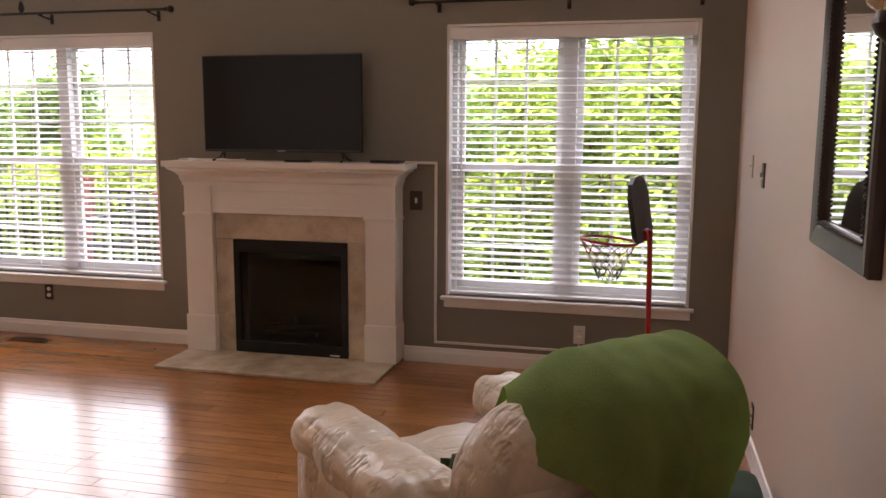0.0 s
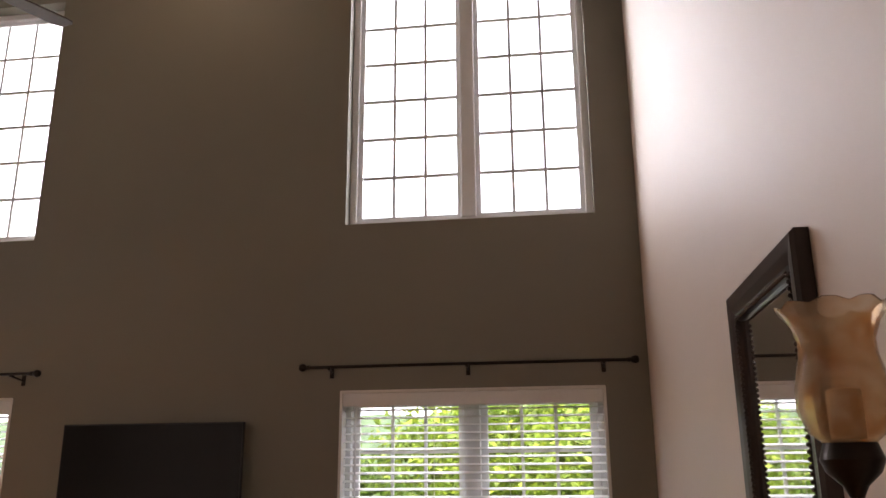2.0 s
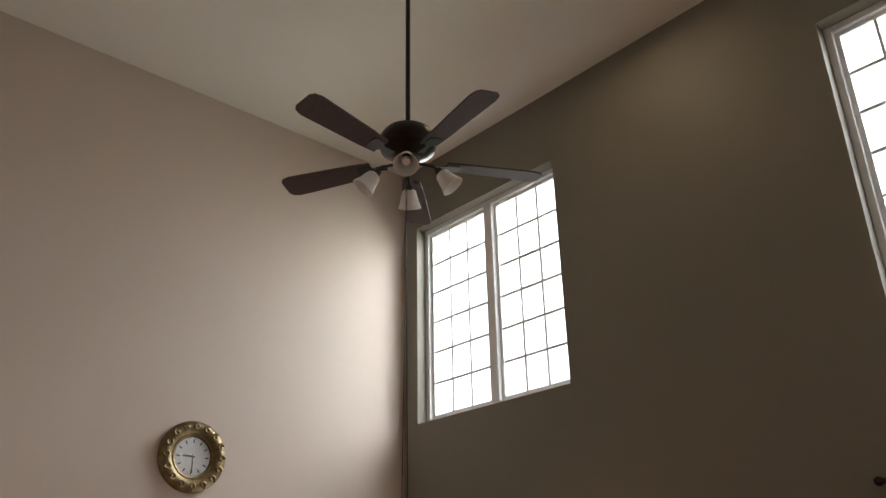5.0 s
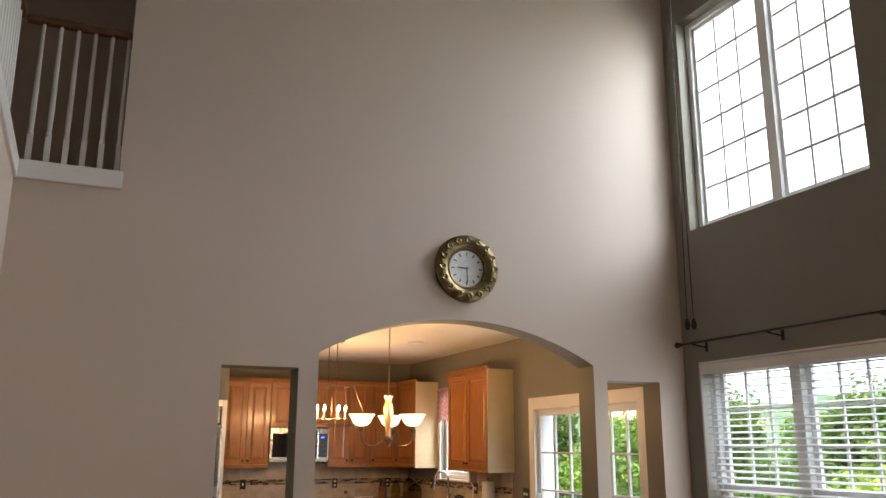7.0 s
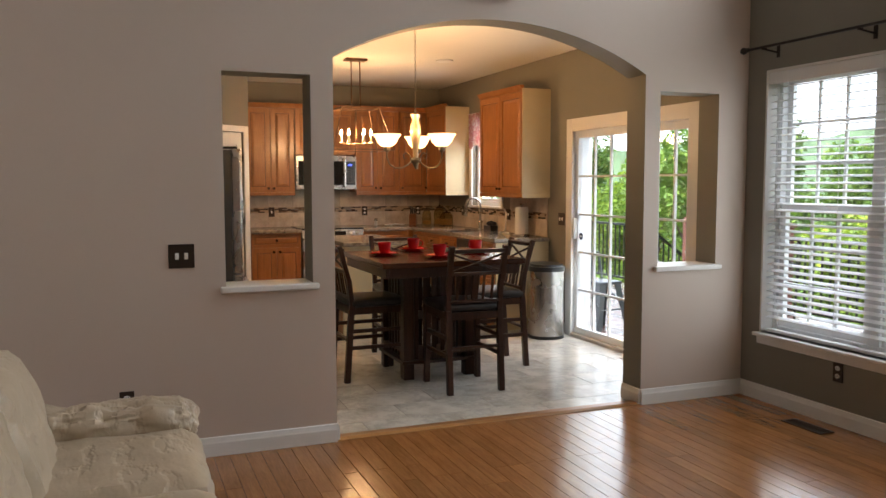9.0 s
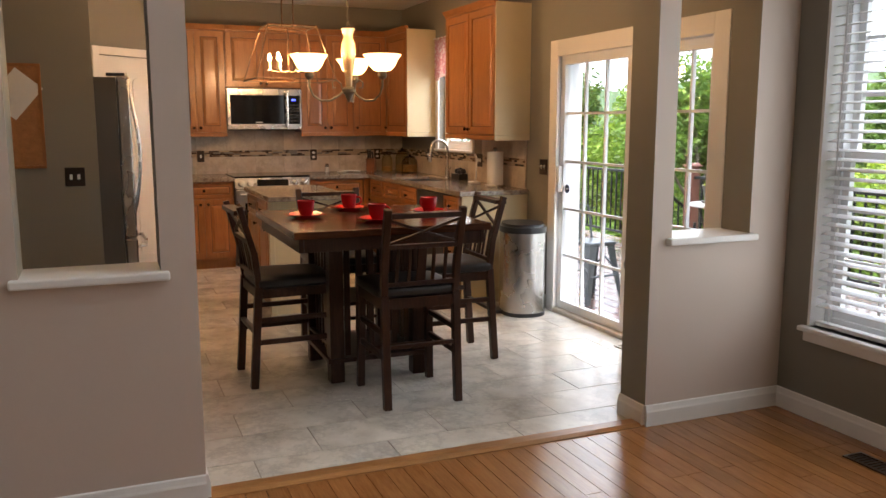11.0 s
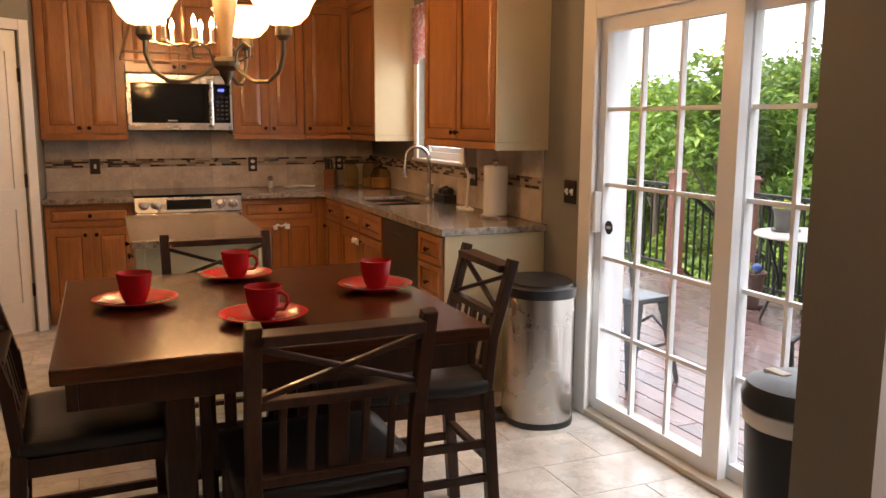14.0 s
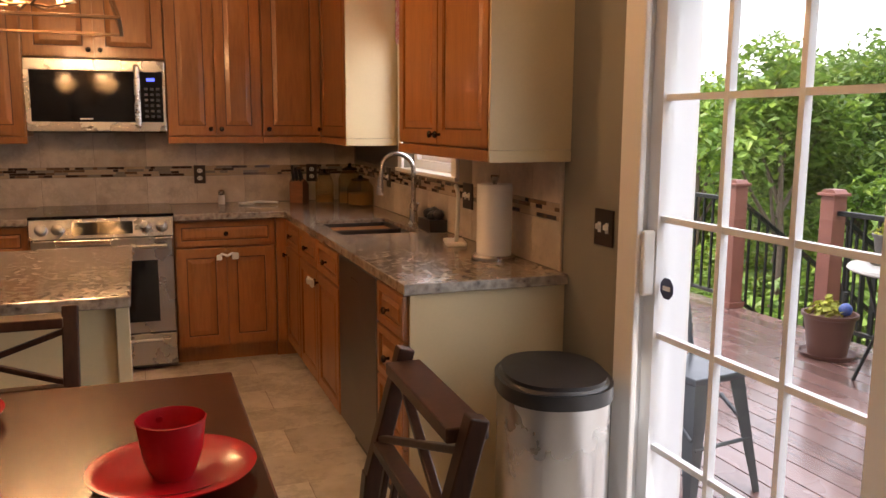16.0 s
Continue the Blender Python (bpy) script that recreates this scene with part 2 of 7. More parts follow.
def add_lathe(bm, profile, seg=24, at=(0, 0, 0), m=None, mi=0):
    """Turned shape: profile of (radius, z)."""
    rings = []
    c = Vector(at)
    for r, z in profile:
        if r < 1e-5:
            rings.append([bm.verts.new(c + Vector((0, 0, z)))])
        else:
            rings.append([bm.verts.new(c + Vector((r * math.cos(2 * math.pi * k / seg), r * math.sin(2 * math.pi * k / seg), z))) for k in range(seg)])
    for a, b in zip(rings, rings[1:]):
        for k in range(seg):
            q = [a[k % len(a)], a[(k + 1) % len(a)], b[(k + 1) % len(b)], b[k % len(b)]]
            q = list(dict.fromkeys(q))
            if len(q) > 2:
                bm.faces.new(q).material_index = mi
    if m is not None:
        bmesh.ops.transform(bm, matrix=m, verts=[v for r in rings for v in r])
    return bm


def lathe(profile, seg=24, at=(0, 0, 0)):
    return add_lathe(bmesh.new(), profile, seg, at)


def add_prism(bm, poly, axis, lo, hi):
    """Extrude a polygon; axis 'x': points are (y, z); 'y': (x, z); 'z': (x, y)."""
    def at(p, h):
        return {"x": (h, p[0], p[1]), "y": (p[0], h, p[1]), "z": (p[0], p[1], h)}[axis]
    a = [bm.verts.new(at(p, lo)) for p in poly]
    b = [bm.verts.new(at(p, hi)) for p in poly]
    n = len(poly)
    fs = [bm.faces.new(a[::-1]), bm.faces.new(b)]
    for i in range(n):
        fs.append(bm.faces.new((a[i], a[(i + 1) % n], b[(i + 1) % n], b[i])))
    bmesh.ops.recalc_face_normals(bm, faces=fs)
    return bm


def soft_box(x0, x1, y0, y1, z0, z1, cuts=6, round_=0.35, puff=0.0, wrinkle=0.0, seed=0, freq=7.0):
    """Cushion-like block: rounded edges, swollen faces, creases."""
    bm = bmesh.new()
    bmesh.ops.create_cube(bm, size=2)
    bmesh.ops.subdivide_edges(bm, edges=bm.edges[:], cuts=cuts, use_grid_fill=True)
    c = Vector(((x0 + x1) / 2, (y0 + y1) / 2, (z0 + z1) / 2))
    h = Vector(((x1 - x0) / 2, (y1 - y0) / 2, (z1 - z0) / 2))
    rad = round_ * min(h)
    for v in bm.verts:
        u = v.co.copy()
        p = Vector((u.x * h.x, u.y * h.y, u.z * h.z))
        core = Vector([max(-h[i] + rad, min(h[i] - rad, p[i])) for i in range(3)])
        d = p - core
        if d.length > 1e-6:
            p = core + d.normalized() * rad
        n = Vector((u.x ** 3, u.y ** 3, u.z ** 3))
        k = (1 - u.x ** 2 * 0.7) * (1 - u.y ** 2 * 0.7) * (1 - u.z ** 2 * 0.7) * 1.6
        p += n * puff * k
        if wrinkle:
            w = noise.noise((c + p) * freq + Vector((seed, seed * 2, 0))) * wrinkle
            w += abs(noise.noise((c + p) * freq * 2.3 + Vector((0, seed, 5)))) * wrinkle * -0.8
            p += n.normalized() * w if n.length > 0.01 else Vector()
        v.co = c + p
    return bm


def wall_sheet(fixed, t0, t1, a0, a1, z0, z1, holes):
    """A wall with thickness and holes through it. fixed: the axis across it ('x' or 'y')."""
    As = sorted({a0, a1, *[v for h in holes for v in h[:2]]})
    Zs = sorted({z0, z1, *[v for h in holes for v in h[2:]]})
    na, nz = len(As) - 1, len(Zs) - 1

    def solid(i, j):
        if not (0 <= i < na and 0 <= j < nz):
            return False
        a, z = (As[i] + As[i + 1]) / 2, (Zs[j] + Zs[j + 1]) / 2
        return not any(h[0] < a < h[1] and h[2] < z < h[3] for h in holes)
    bm = bmesh.new()
    cache = {}

    def v(t, a, z):
        key = (t, a, z)
        if key not in cache:
            cache[key] = bm.verts.new((t, a, z) if fixed == "x" else (a, t, z))
        return cache[key]
    for i in range(na):
        for j in range(nz):
            if not solid(i, j):
                continue
            a, b, c, d = As[i], As[i + 1], Zs[j], Zs[j + 1]
            bm.faces.new((v(t0, a, c), v(t0, b, c), v(t0, b, d), v(t0, a, d)))
            bm.faces.new((v(t1, a, c), v(t1, b, c), v(t1, b, d), v(t1, a, d)))
            for di, dj, q in ((-1, 0, (a, c, a, d)), (1, 0, (b, c, b, d)), (0, -1, (a, c, b, c)), (0, 1, (a, d, b, d))):
                if not solid(i + di, j + dj):
                    bm.faces.new((v(t0, q[0], q[1]), v(t0, q[2], q[3]), v(t1, q[2], q[3]), v(t1, q[0], q[1])))
    bmesh.ops.recalc_face_normals(bm, faces=bm.faces[:])
    return bm


def paint(bm, rule):
    bm.normal_update()
    for f in bm.faces:
        f.material_index = rule(f.normal, f.calc_center_median())
    return bm


# ---- the plan ----
XR, XL, YF, YB = 1.41, -4.248, 5.278, -2.6      # living room: side walls, window wall, back
ZC, ZK = 5.60, 2.70                              # ceilings
XLK = XL - 0.203                                 # kitchen face of the arched wall
XK, YK = -10.04, 5.295                            # kitchen: range wall, sink wall
YJ = 0.585                                       # wall under the upstairs rail
LW, RW = (-4.074, -2.46), (-0.365, 1.162)        # window pairs
ZL, ZU = (0.46, 2.19), (3.215, 4.987)            # lower and upper window heights
A0, A1, ASPR, ATOP = 2.405, 4.452, 2.15, 2.42    # arch
P1, P2, ZP = (1.81, 2.279), (4.567, 5.037), (0.91, 2.05)
SD = (-6.58, -4.855, 0.0, 1.97)                  # sliding door
KW = (-8.93, -8.14, 1.19, 2.22)                  # window over the sink

# window wall of the living room
bm = wall_sheet("y", YF, YF + 0.2, XLK + 0.05, XR + 0.15, 0, ZC, [(*LW, *ZL), (*RW, *ZL), (*LW, *ZU), (*RW, *ZU)])
structure("wall_window_side", bm, M_GREY, "grey-green painted wall with four window openings", "wall")
# arched wall: beige towards the living room, grey elsewhere
bm = wall_sheet("x", XLK, XL, YJ - 0.15, YF + 0.04, 0, ZC, [(A0, A1, 0, ATOP + 0.01), (*P1, *ZP), (*P2, *ZP), (YJ - 0.15, 1.14, 3.08, ZC)])
half, rise = (A1 - A0) / 2, ATOP - ASPR
rad = (half * half + rise * rise) / (2 * rise)
ang = math.asin(half / rad)
arc = [((A0 + A1) / 2 + rad * math.sin(-ang + 2 * ang * k / 28), ATOP - rad + rad * math.cos(-ang + 2 * ang * k / 28)) for k in range(29)]
add_prism(bm, [(A1, ATOP + 0.01), (A0, ATOP + 0.01)] + arc, "x", XLK, XL)
paint(bm, lambda n, c: 0 if n.x > 0.5 else 1)
structure("wall_arched", bm, [M_BEIGE, M_GREY], "beige wall with an arch and two pass-through openings", "wall")
structure("wall_mirror_side", box(XR, XR + 0.15, YB, YF, 0, ZC), M_BEIGE, "plain beige painted side wall", "wall")
bm = wall_sheet("y", YJ - 0.15, YJ, XL, -1.6, 0, 3.08, [])
structure("wall_under_rail", bm, M_BEIGE, "beige wall under the upstairs rail", "wall")
structure("wall_hall_side", box(-1.75, -1.6, YB, YJ - 0.15, 0, 3.08), M_BEIGE, "beige hall wall", "wall")
structure("wall_back", box(-6.2, XR + 0.15, YB - 0.15, YB, 0, ZC), M_BEIGE, "beige back wall", "wall")
structure("upstairs_floor", box(-6.2, -1.6, YB, YJ - 0.15, 2.82, 3.0), M_CEIL, "floor slab of the upstairs landing", "floor")
structure("upstairs_wall", box(-6.2, -6.05, YB, 2.2, 3.0, ZC), M_BEIGE, "beige wall of the upstairs landing", "wall")
structure("upstairs_wall_side", box(-6.05, XLK, 2.05, 2.2, 3.0, ZC), M_BEIGE, "beige landing side wall", "wall")
structure("upstairs_floor_side", box(-6.05, XLK, YJ - 0.15, 2.05, 2.82, 3.0), M_CEIL, "landing floor beside the rail", "floor")
structure("ceiling_living", box(-6.2, XR + 0.15, YB - 0.15, YF + 0.2, ZC, ZC + 0.12), M_CEIL, "tall off-white living room ceiling", "ceiling")
# kitchen shell
structure("wall_sink_side", wall_sheet("y", YK, YK + 0.2, XK - 0.15, XLK + 0.04, 0, ZK, [(SD[0] - 0.088, *SD[1:]), KW]), M_GREY, "grey-green kitchen wall with sliding door and window", "wall")
structure("wall_range_side", box(XK - 0.15, XK, -1.0, YK, 0, ZK), M_GREY, "grey-green kitchen wall behind the range", "wall")
structure("wall_fridge_side", box(-7.15, -7.0, -1.0, 2.075, 0, ZK), M_GREY, "grey-green wall beside the refrigerator", "wall")
structure("wall_kitchen_hall", box(-7.0, XLK, -1.15, -1.0, 0, ZK), M_GREY, "grey-green hall wall", "wall")
structure("wall_fridge_back", box(-8.4, -7.15, 1.35, 1.45, 0, ZK), M_GREY, "grey-green wall behind the refrigerator", "wall")
structure("ceiling_kitchen", box(XK - 0.15, XLK, -1.15, YK + 0.2, ZK, ZK + 0.11), M_CEIL, "off-white kitchen ceiling", "ceiling")
# corner pantry wall at an angle
PA, PB = Vector((-9.42, 2.70)), Vector((-8.36, 1.30))
pd = (PB - PA).normalized()
pn = Vector((-pd.y, pd.x))
if pn.x < 0:
    pn = -pn
PM = Matrix(((pd.x, -pn.x, 0, PA.x), (pd.y, -pn.y, 0, PA.y), (0, 0, 1, 0), (0, 0, 0, 1)))
bm = wall_sheet("y", 0, 0.1, -0.0, (PB - PA).length, 0, ZK, [(0.09, 0.73, 0, 2.04)])
bmesh.ops.transform(bm, matrix=PM, verts=bm.verts[:])
structure("wall_pantry", bm, M_GREY, "grey-green angled pantry wall", "wall")
structure("wall_pantry_return", box(XK, -9.42, 2.60, 2.70, 0, ZK), M_GREY, "short grey-green return wall", "wall")
# floors
structure("floor_living", box(XL - 0.09, XR + 0.15, YB - 0.15, YF + 0.05, -0.1, -0.006), surface("subfloor", (0.16, 0.08, 0.035), 0.6), "dark underlay between floor boards", "floor")
structure("floor_kitchen", box(XK - 0.1, XL - 0.09, -1.15, YK + 0.1, -0.1, -0.004), M_GROUT, "grouted kitchen floor", "floor")


# ---- windows, blinds, trim ----
def bar(parent, name, x0, x1, y0, y1, z0, z1, mat, bevel=0.0, label=""):
    return part(name, box(x0, x1, y0, y1, z0, z1, bevel), mat, parent, label)


def sash(parent, x0, x1, z0, z1, y, cols, rows, rail=0.04):
    bm = bmesh.new()
    add_box(bm, x0, x0 + rail, y, y + 0.03, z0, z1)
    add_box(bm, x1 - rail, x1, y, y + 0.03, z0, z1)
    add_box(bm, x0 + rail, x1 - rail, y + 0.001, y + 0.029, z0, z0 + rail)
    add_box(bm, x0 + rail, x1 - rail, y + 0.001, y + 0.029, z1 - rail, z1)
    s = part("sash", bm, M_VINYL, parent)
    gx0, gx1, gz0, gz1 = x0 + rail, x1 - rail, z0 + rail, z1 - rail
    for k in range(1, cols):
        x = gx0 + (gx1 - gx0) * k / cols
        part("muntin", box(x - 0.009, x + 0.009, y + 0.006, y + 0.022, gz0, gz1), M_VINYL, s)
    for k in range(1, rows):
        z = gz0 + (gz1 - gz0) * k / rows
        part("muntin", box(gx0, gx1, y + 0.0075, y + 0.0205, z - 0.009, z + 0.009), M_VINYL, s)
    g = part("pane", box(gx0, gx1, y + 0.025, y + 0.028, gz0, gz1), M_GLASS, s)
    g.visible_shadow = False
    return s


def window_pair(name, x0, x1, z0, z1, y, upper, label):
    w = thing(name, pose(0, 0, 0), label, "window", "", "structure")
    d0, d1 = y + 0.095, y + 0.18
    bm = bmesh.new()
    f, m = 0.045, (x0 + x1) / 2
    add_box(bm, x0, x0 + f, d0, d1, z0, z1, 0.004)
    add_box(bm, x1 - f, x1, d0, d1, z0, z1, 0.004)
    add_box(bm, x0 + f, x1 - f, d0 + 0.002, d1, z1 - f, z1, 0.004)
    add_box(bm, x0 + f, x1 - f, d0 + 0.002, d1, z0, z0 + f, 0.004)
    add_box(bm, m - 0.045, m + 0.045, d0 - 0.006, d1, z0 + f, z1 - f, 0.004)
    part("window_frame", bm, M_VINYL, w)
    for a, b in ((x0 + f, m - 0.045), (m + 0.045, x1 - f)):
        if upper:
            sash(w, a, b, z0 + f, z1 - f, d0 + 0.03, 3, 6, 0.03)
        else:
            zm = z0 + (z1 - z0) * 0.485
            sash(w, a, b, zm - 0.02, z1 - f, d0 + 0.048, 3, 3)
            sash(w, a, b, z0 + f, zm + 0.025, d0 + 0.014, 3, 3)
    if not upper:
        bm = bmesh.new()
        add_box(bm, x0 - 0.035, x1 + 0.035, y - 0.04, y + 0.09, z0 - 0.024, z0, 0.006)
        add_box(bm, x0 - 0.015, x1 + 0.015, y - 0.016, y - 0.002, z0 - 0.075, z0 - 0.025, 0.004)
        part("window_sill", bm, M_WHITE, w, "white painted sill board")
        for a, b in ((x0 - 0.004, x0 + 0.012), (x1 - 0.012, x1 + 0.004)):
            part("jamb_liner", box(a, b, y - 0.003, d0, z0, z1), M_WHITE, w)
        part("head_liner", box(x0, x1, y - 0.003, d0, z1 - 0.012, z1 + 0.004), M_WHITE, w)
    return w


window_pair("window_1", *LW, *ZL, YF, False, "white double-hung window pair with grilles behind a blind")
window_pair("window_2", *RW, *ZL, YF, False, "white double-hung window pair with grilles behind a blind")
window_pair("window_3", *LW, *ZU, YF, True, "high white window pair with thin grilles")
window_pair("window_4", *RW, *ZU, YF, True, "high white window pair with thin grilles")


def blind(x0, x1, z0, z1, y, label):
    b = thing("window_blind", pose(0, 0, 0), label, "blind", "living room blinds")
    part("valance", box(x0 + 0.014, x1 - 0.014, y + 0.002, y + 0.02, z1 - 0.09, z1 - 0.014, 0.004), M_BLIND, b, "white valance strip")
    part("headrail", box(x0 + 0.016, x1 - 0.016, y + 0.022, y + 0.075, z1 - 0.06, z1 - 0.016), M_BLIND, b)
    me = None
    n = int((z1 - z0 - 0.15) / 0.0445)
    for k in range(n):
        if me is None:
            bm = box(x0 + 0.016, x1 - 0.016, -0.025, 0.025, -0.0014, 0.0014)
            s = part("slat", bm, M_BLIND, b)
            me = s.data
        else:
            s = new("slat", me)
            s.parent = b
        s.location = (random.uniform(-0.001, 0.001), y + 0.05, z1 - 0.11 - k * 0.0445)
        s.rotation_euler = (radians(14 + random.uniform(-1.5, 1.5)), 0, 0)
    part("bottom_rail", box(x0 + 0.016, x1 - 0.016, y + 0.026, y + 0.074, z0 + 0.006, z0 + 0.026, 0.003), M_BLIND, b)
    for f in (0.06, 0.36, 0.64, 0.94):
        x = x0 + (x1 - x0) * f
        part("ladder_cord", add_rod(bmesh.new(), (x, y + 0.024, z0 + 0.02), (x, y + 0.024, z1 - 0.06), 0.0016, seg=5), M_BLIND, b)
    x = x0 + 0.09
    part("tilt_wand", add_rod(bmesh.new(), (x, y + 0.012, z0 + 0.75), (x, y + 0.012, z1 - 0.09), 0.004, seg=6), M_VINYL, b)


blind(*LW, *ZL, YF, "white slatted blind hung open in the window")
blind(*RW, *ZL, YF, "white slatted blind hung open in the window")


def curtain_rod(x0, x1, z, y, brackets):
    r = thing("curtain_rod", pose(0, 0, 0), "thin dark bronze curtain rod with finials, no curtain", "curtain rod", "living room curtain rods")
    part("rod", add_rod(bmesh.new(), (x0, y, z), (x1, y, z), 0.0095, seg=12), M_DARKMETAL, r, smooth=True)
    for x, s in ((x0, -1), (x1, 1)):
        bm = add_lathe(bmesh.new(), [(0.0, 0.0), (0.014, 0.002), (0.014, 0.012), (0.01, 0.016), (0.02, 0.03), (0.024, 0.045), (0.018, 0.06), (0.0, 0.068)], 14, (0, 0, 0), Matrix.Translation((x - s * 0.01, y, z)) @ Matrix.Rotation(s * math.pi / 2, 4, "Y"))
        part("finial", bm, M_DARKMETAL, r, smooth=True)
    for x in brackets:
        bm = add_rod(bmesh.new(), (x, YF - 0.002, z - 0.03), (x, y, z - 0.015), 0.006, seg=8)
        add_box(bm, x - 0.012, x + 0.012, YF - 0.006, YF - 0.001, z - 0.06, z + 0.015)
        add_box(bm, x - 0.008, x + 0.008, y - 0.014, y + 0.014, z - 0.02, z - 0.006)
        part("bracket", bm, M_DARKMETAL, r)


curtain_rod(-0.55, 1.30, 2.326, YF - 0.06, (-0.42, 0.39, 1.16))
curtain_rod(-4.13, -2.27, 2.325, YF - 0.12, (-3.98, -3.25, -2.40))


def baseboard(name, pts, side=1):
    """Profiled skirting along corners on the floor; the room lies to the left of the way for side 1."""
    bm = bmesh.new()
    prof = [(0, 0), (0.016, 0), (0.016, 0.07), (0.012, 0.08), (0.008, 0.1), (0, 0.104)]
    for (ax, ay), (bx, by) in zip(pts, pts[1:]):
        d = Vector((bx - ax, by - ay, 0))
        n = Vector((-d.y, d.x, 0)).normalized() * side
        a, b = Vector((ax, ay, 0)), Vector((bx, by, 0))
        e = d.normalized() * 0.016
        va = [bm.verts.new(a - e * 0 + n * (o + 0.0006) + Vector((0, 0, h + 0.0005))) for o, h in prof]
        vb = [bm.verts.new(b + n * (o + 0.0006) + Vector((0, 0, h + 0.0005))) for o, h in prof]
        k = len(prof)
        fs = [bm.faces.new(va), bm.faces.new(vb[::-1])]
        for i in range(k):
            fs.append(bm.faces.new((va[i], vb[i], vb[(i + 1) % k], va[(i + 1) % k])))
    bmesh.ops.recalc_face_normals(bm, faces=bm.faces[:])
    return structure(name, bm, M_WHITE, "white painted skirting board", "baseboard")


baseboard("baseboard_window_side_1", [(-2.155, YF), (XL, YF)])
baseboard("baseboard_window_side_2", [(XR, YF), (-0.655, YF)])
baseboard("baseboard_mirror_side", [(XR, YB), (XR, YF)])
baseboard("baseboard_arch_1", [(XL, YF), (XL, A1), (XLK, A1)])
baseboard("baseboard_arch_2", [(XLK, A0), (XL, A0), (XL, YJ), (-1.6, YJ)])
baseboard("baseboard_kitchen_1", [(SD[0] - 0.11, YK), (-6.95, YK)])
baseboard("baseboard_kitchen_2", [(XLK, A1), (XLK, YK), (SD[1] + 0.11, YK)])
baseboard("baseboard_kitchen_3", [(-7.0, 2.075), (-7.0, -1.0)], -1)


def pass_sill(y0, y1):
    bm = box(XLK - 0.03, XL + 0.035, y0 - 0.03, y1 + 0.03, ZP[0] - 0.03, ZP[0] + 0.003, 0.007)
    return structure("pass_through_sill", bm, M_WHITE, "white painted sill of a wall opening", "sill")


pass_sill(*P1)
pass_sill(*P2)
structure("threshold", add_prism(bmesh.new(), [(XL - 0.10, 0.0), (XL - 0.085, 0.012), (XL - 0.02, 0.014), (XL + 0.005, 0.004), (XL + 0.005, -0.005), (XL - 0.10, -0.003)], "y", A0, A1),
          wood("threshold_wood", (0.46, 0.22, 0.08), (0.30, 0.13, 0.04), 0.3, (18, 1.5, 18)), "oak strip between boards and tiles", "threshold")

# upstairs rail
rail = thing("stair_rail", pose(XL, 0, 3.0), "white painted balusters on a white skirt board", "railing")
part("skirt", box(-0.24, 0.02, YJ - 0.13, 1.16, 0.06, 0.17, 0.006), M_WHITE, rail)
part("skirt", box(0.021, 2.65, YJ - 0.17, YJ + 0.02, 0.06, 0.17, 0.006), M_WHITE, rail)
part("handrail", box(-0.14, -0.08, YJ - 0.05, 1.14, 1.08, 1.13, 0.015), wood("handrail_wood", (0.2, 0.09, 0.04), (0.1, 0.045, 0.02), 0.3), rail)
part("handrail", box(-0.08, 2.65, YJ - 0.105, YJ - 0.045, 1.08, 1.13, 0.015), bpy.data.materials["handrail_wood"], rail)


def baluster(x, y):
    bm = bmesh.new()
    add_box(bm, x - 0.016, x + 0.016, y - 0.016, y + 0.016, 0.17, 0.36)
    add_lathe(bm, [(0.0, 0.36), (0.017, 0.36), (0.019, 0.375), (0.014, 0.39), (0.017, 0.5), (0.011, 1.08), (0, 1.08)], 10, (x, y, 0))
    part("baluster", bm, M_WHITE, rail)


for k in range(6):
    baluster(-0.11, 0.635 + k * 0.098)
for k in range(22):
    baluster(0.02 + k * 0.115, YJ - 0.075)

# cable cover on the window wall
M_RACE = surface("cable_cover_plastic", (0.78, 0.76, 0.73), 0.4)
rc = thing("cable_cover", pose(0, YF, 0), "white plastic cable cover on the wall beside the mantel", "cable cover")
part("run", box(-0.655, -0.428, -0.014, 0, 1.318, 1.336, 0.003), M_RACE, rc)
part("run", box(-0.446, -0.428, -0.0138, 0, 0.15, 1.3175, 0.003), M_RACE, rc)
part("run", box(-0.446, 0.47, -0.0136, 0, 0.134, 0.15, 0.003), M_RACE, rc)


# ---- switches and sockets ----
def wall_plate(m, kind, mat, label, w=0.072, h=0.118):
    p = thing("wall_plate", m, label, "wall plate")
    part("plate", box(-w / 2, w / 2, -0.007, -0.0005, -h / 2, h / 2, 0.003), mat, p)
    if kind == "socket":
        for z in (-0.024, 0.024):
            part("socket", add_prism(bmesh.new(), [(0.017 * math.cos(a) * 1.0, z + 0.014 * math.sin(a)) for a in [2 * math.pi * k / 14 for k in range(14)]], "y", -0.009, -0.006), M_WHITEPLATE, p)
            bm = add_box(bmesh.new(), -0.008, -0.005, -0.0098, -0.0089, z - 0.005, z + 0.006)
            add_box(bm, 0.005, 0.008, -0.0098, -0.0089, z - 0.005, z + 0.006)
            part("slot", bm, M_BLACK, p)
    else:
        n = int(kind)
        for k in range(n):
            x = (k - (n - 1) / 2) * 0.046
            bm = box(x - 0.006, x + 0.006, -0.02, -0.006, -0.006, 0.012, 0.002)
            part("toggle", bm, M_WHITEPLATE, p)
            part("toggle_slot", box(x - 0.009, x + 0.009, -0.0082, -0.0068, -0.017, 0.017), M_WHITEPLATE, p)
    return p


def on_y(x, z, y=YF):
    return pose(x, y, z)


def on_x(y, z, x, turn):
    return pose(x, y, z, 0, 0, turn)


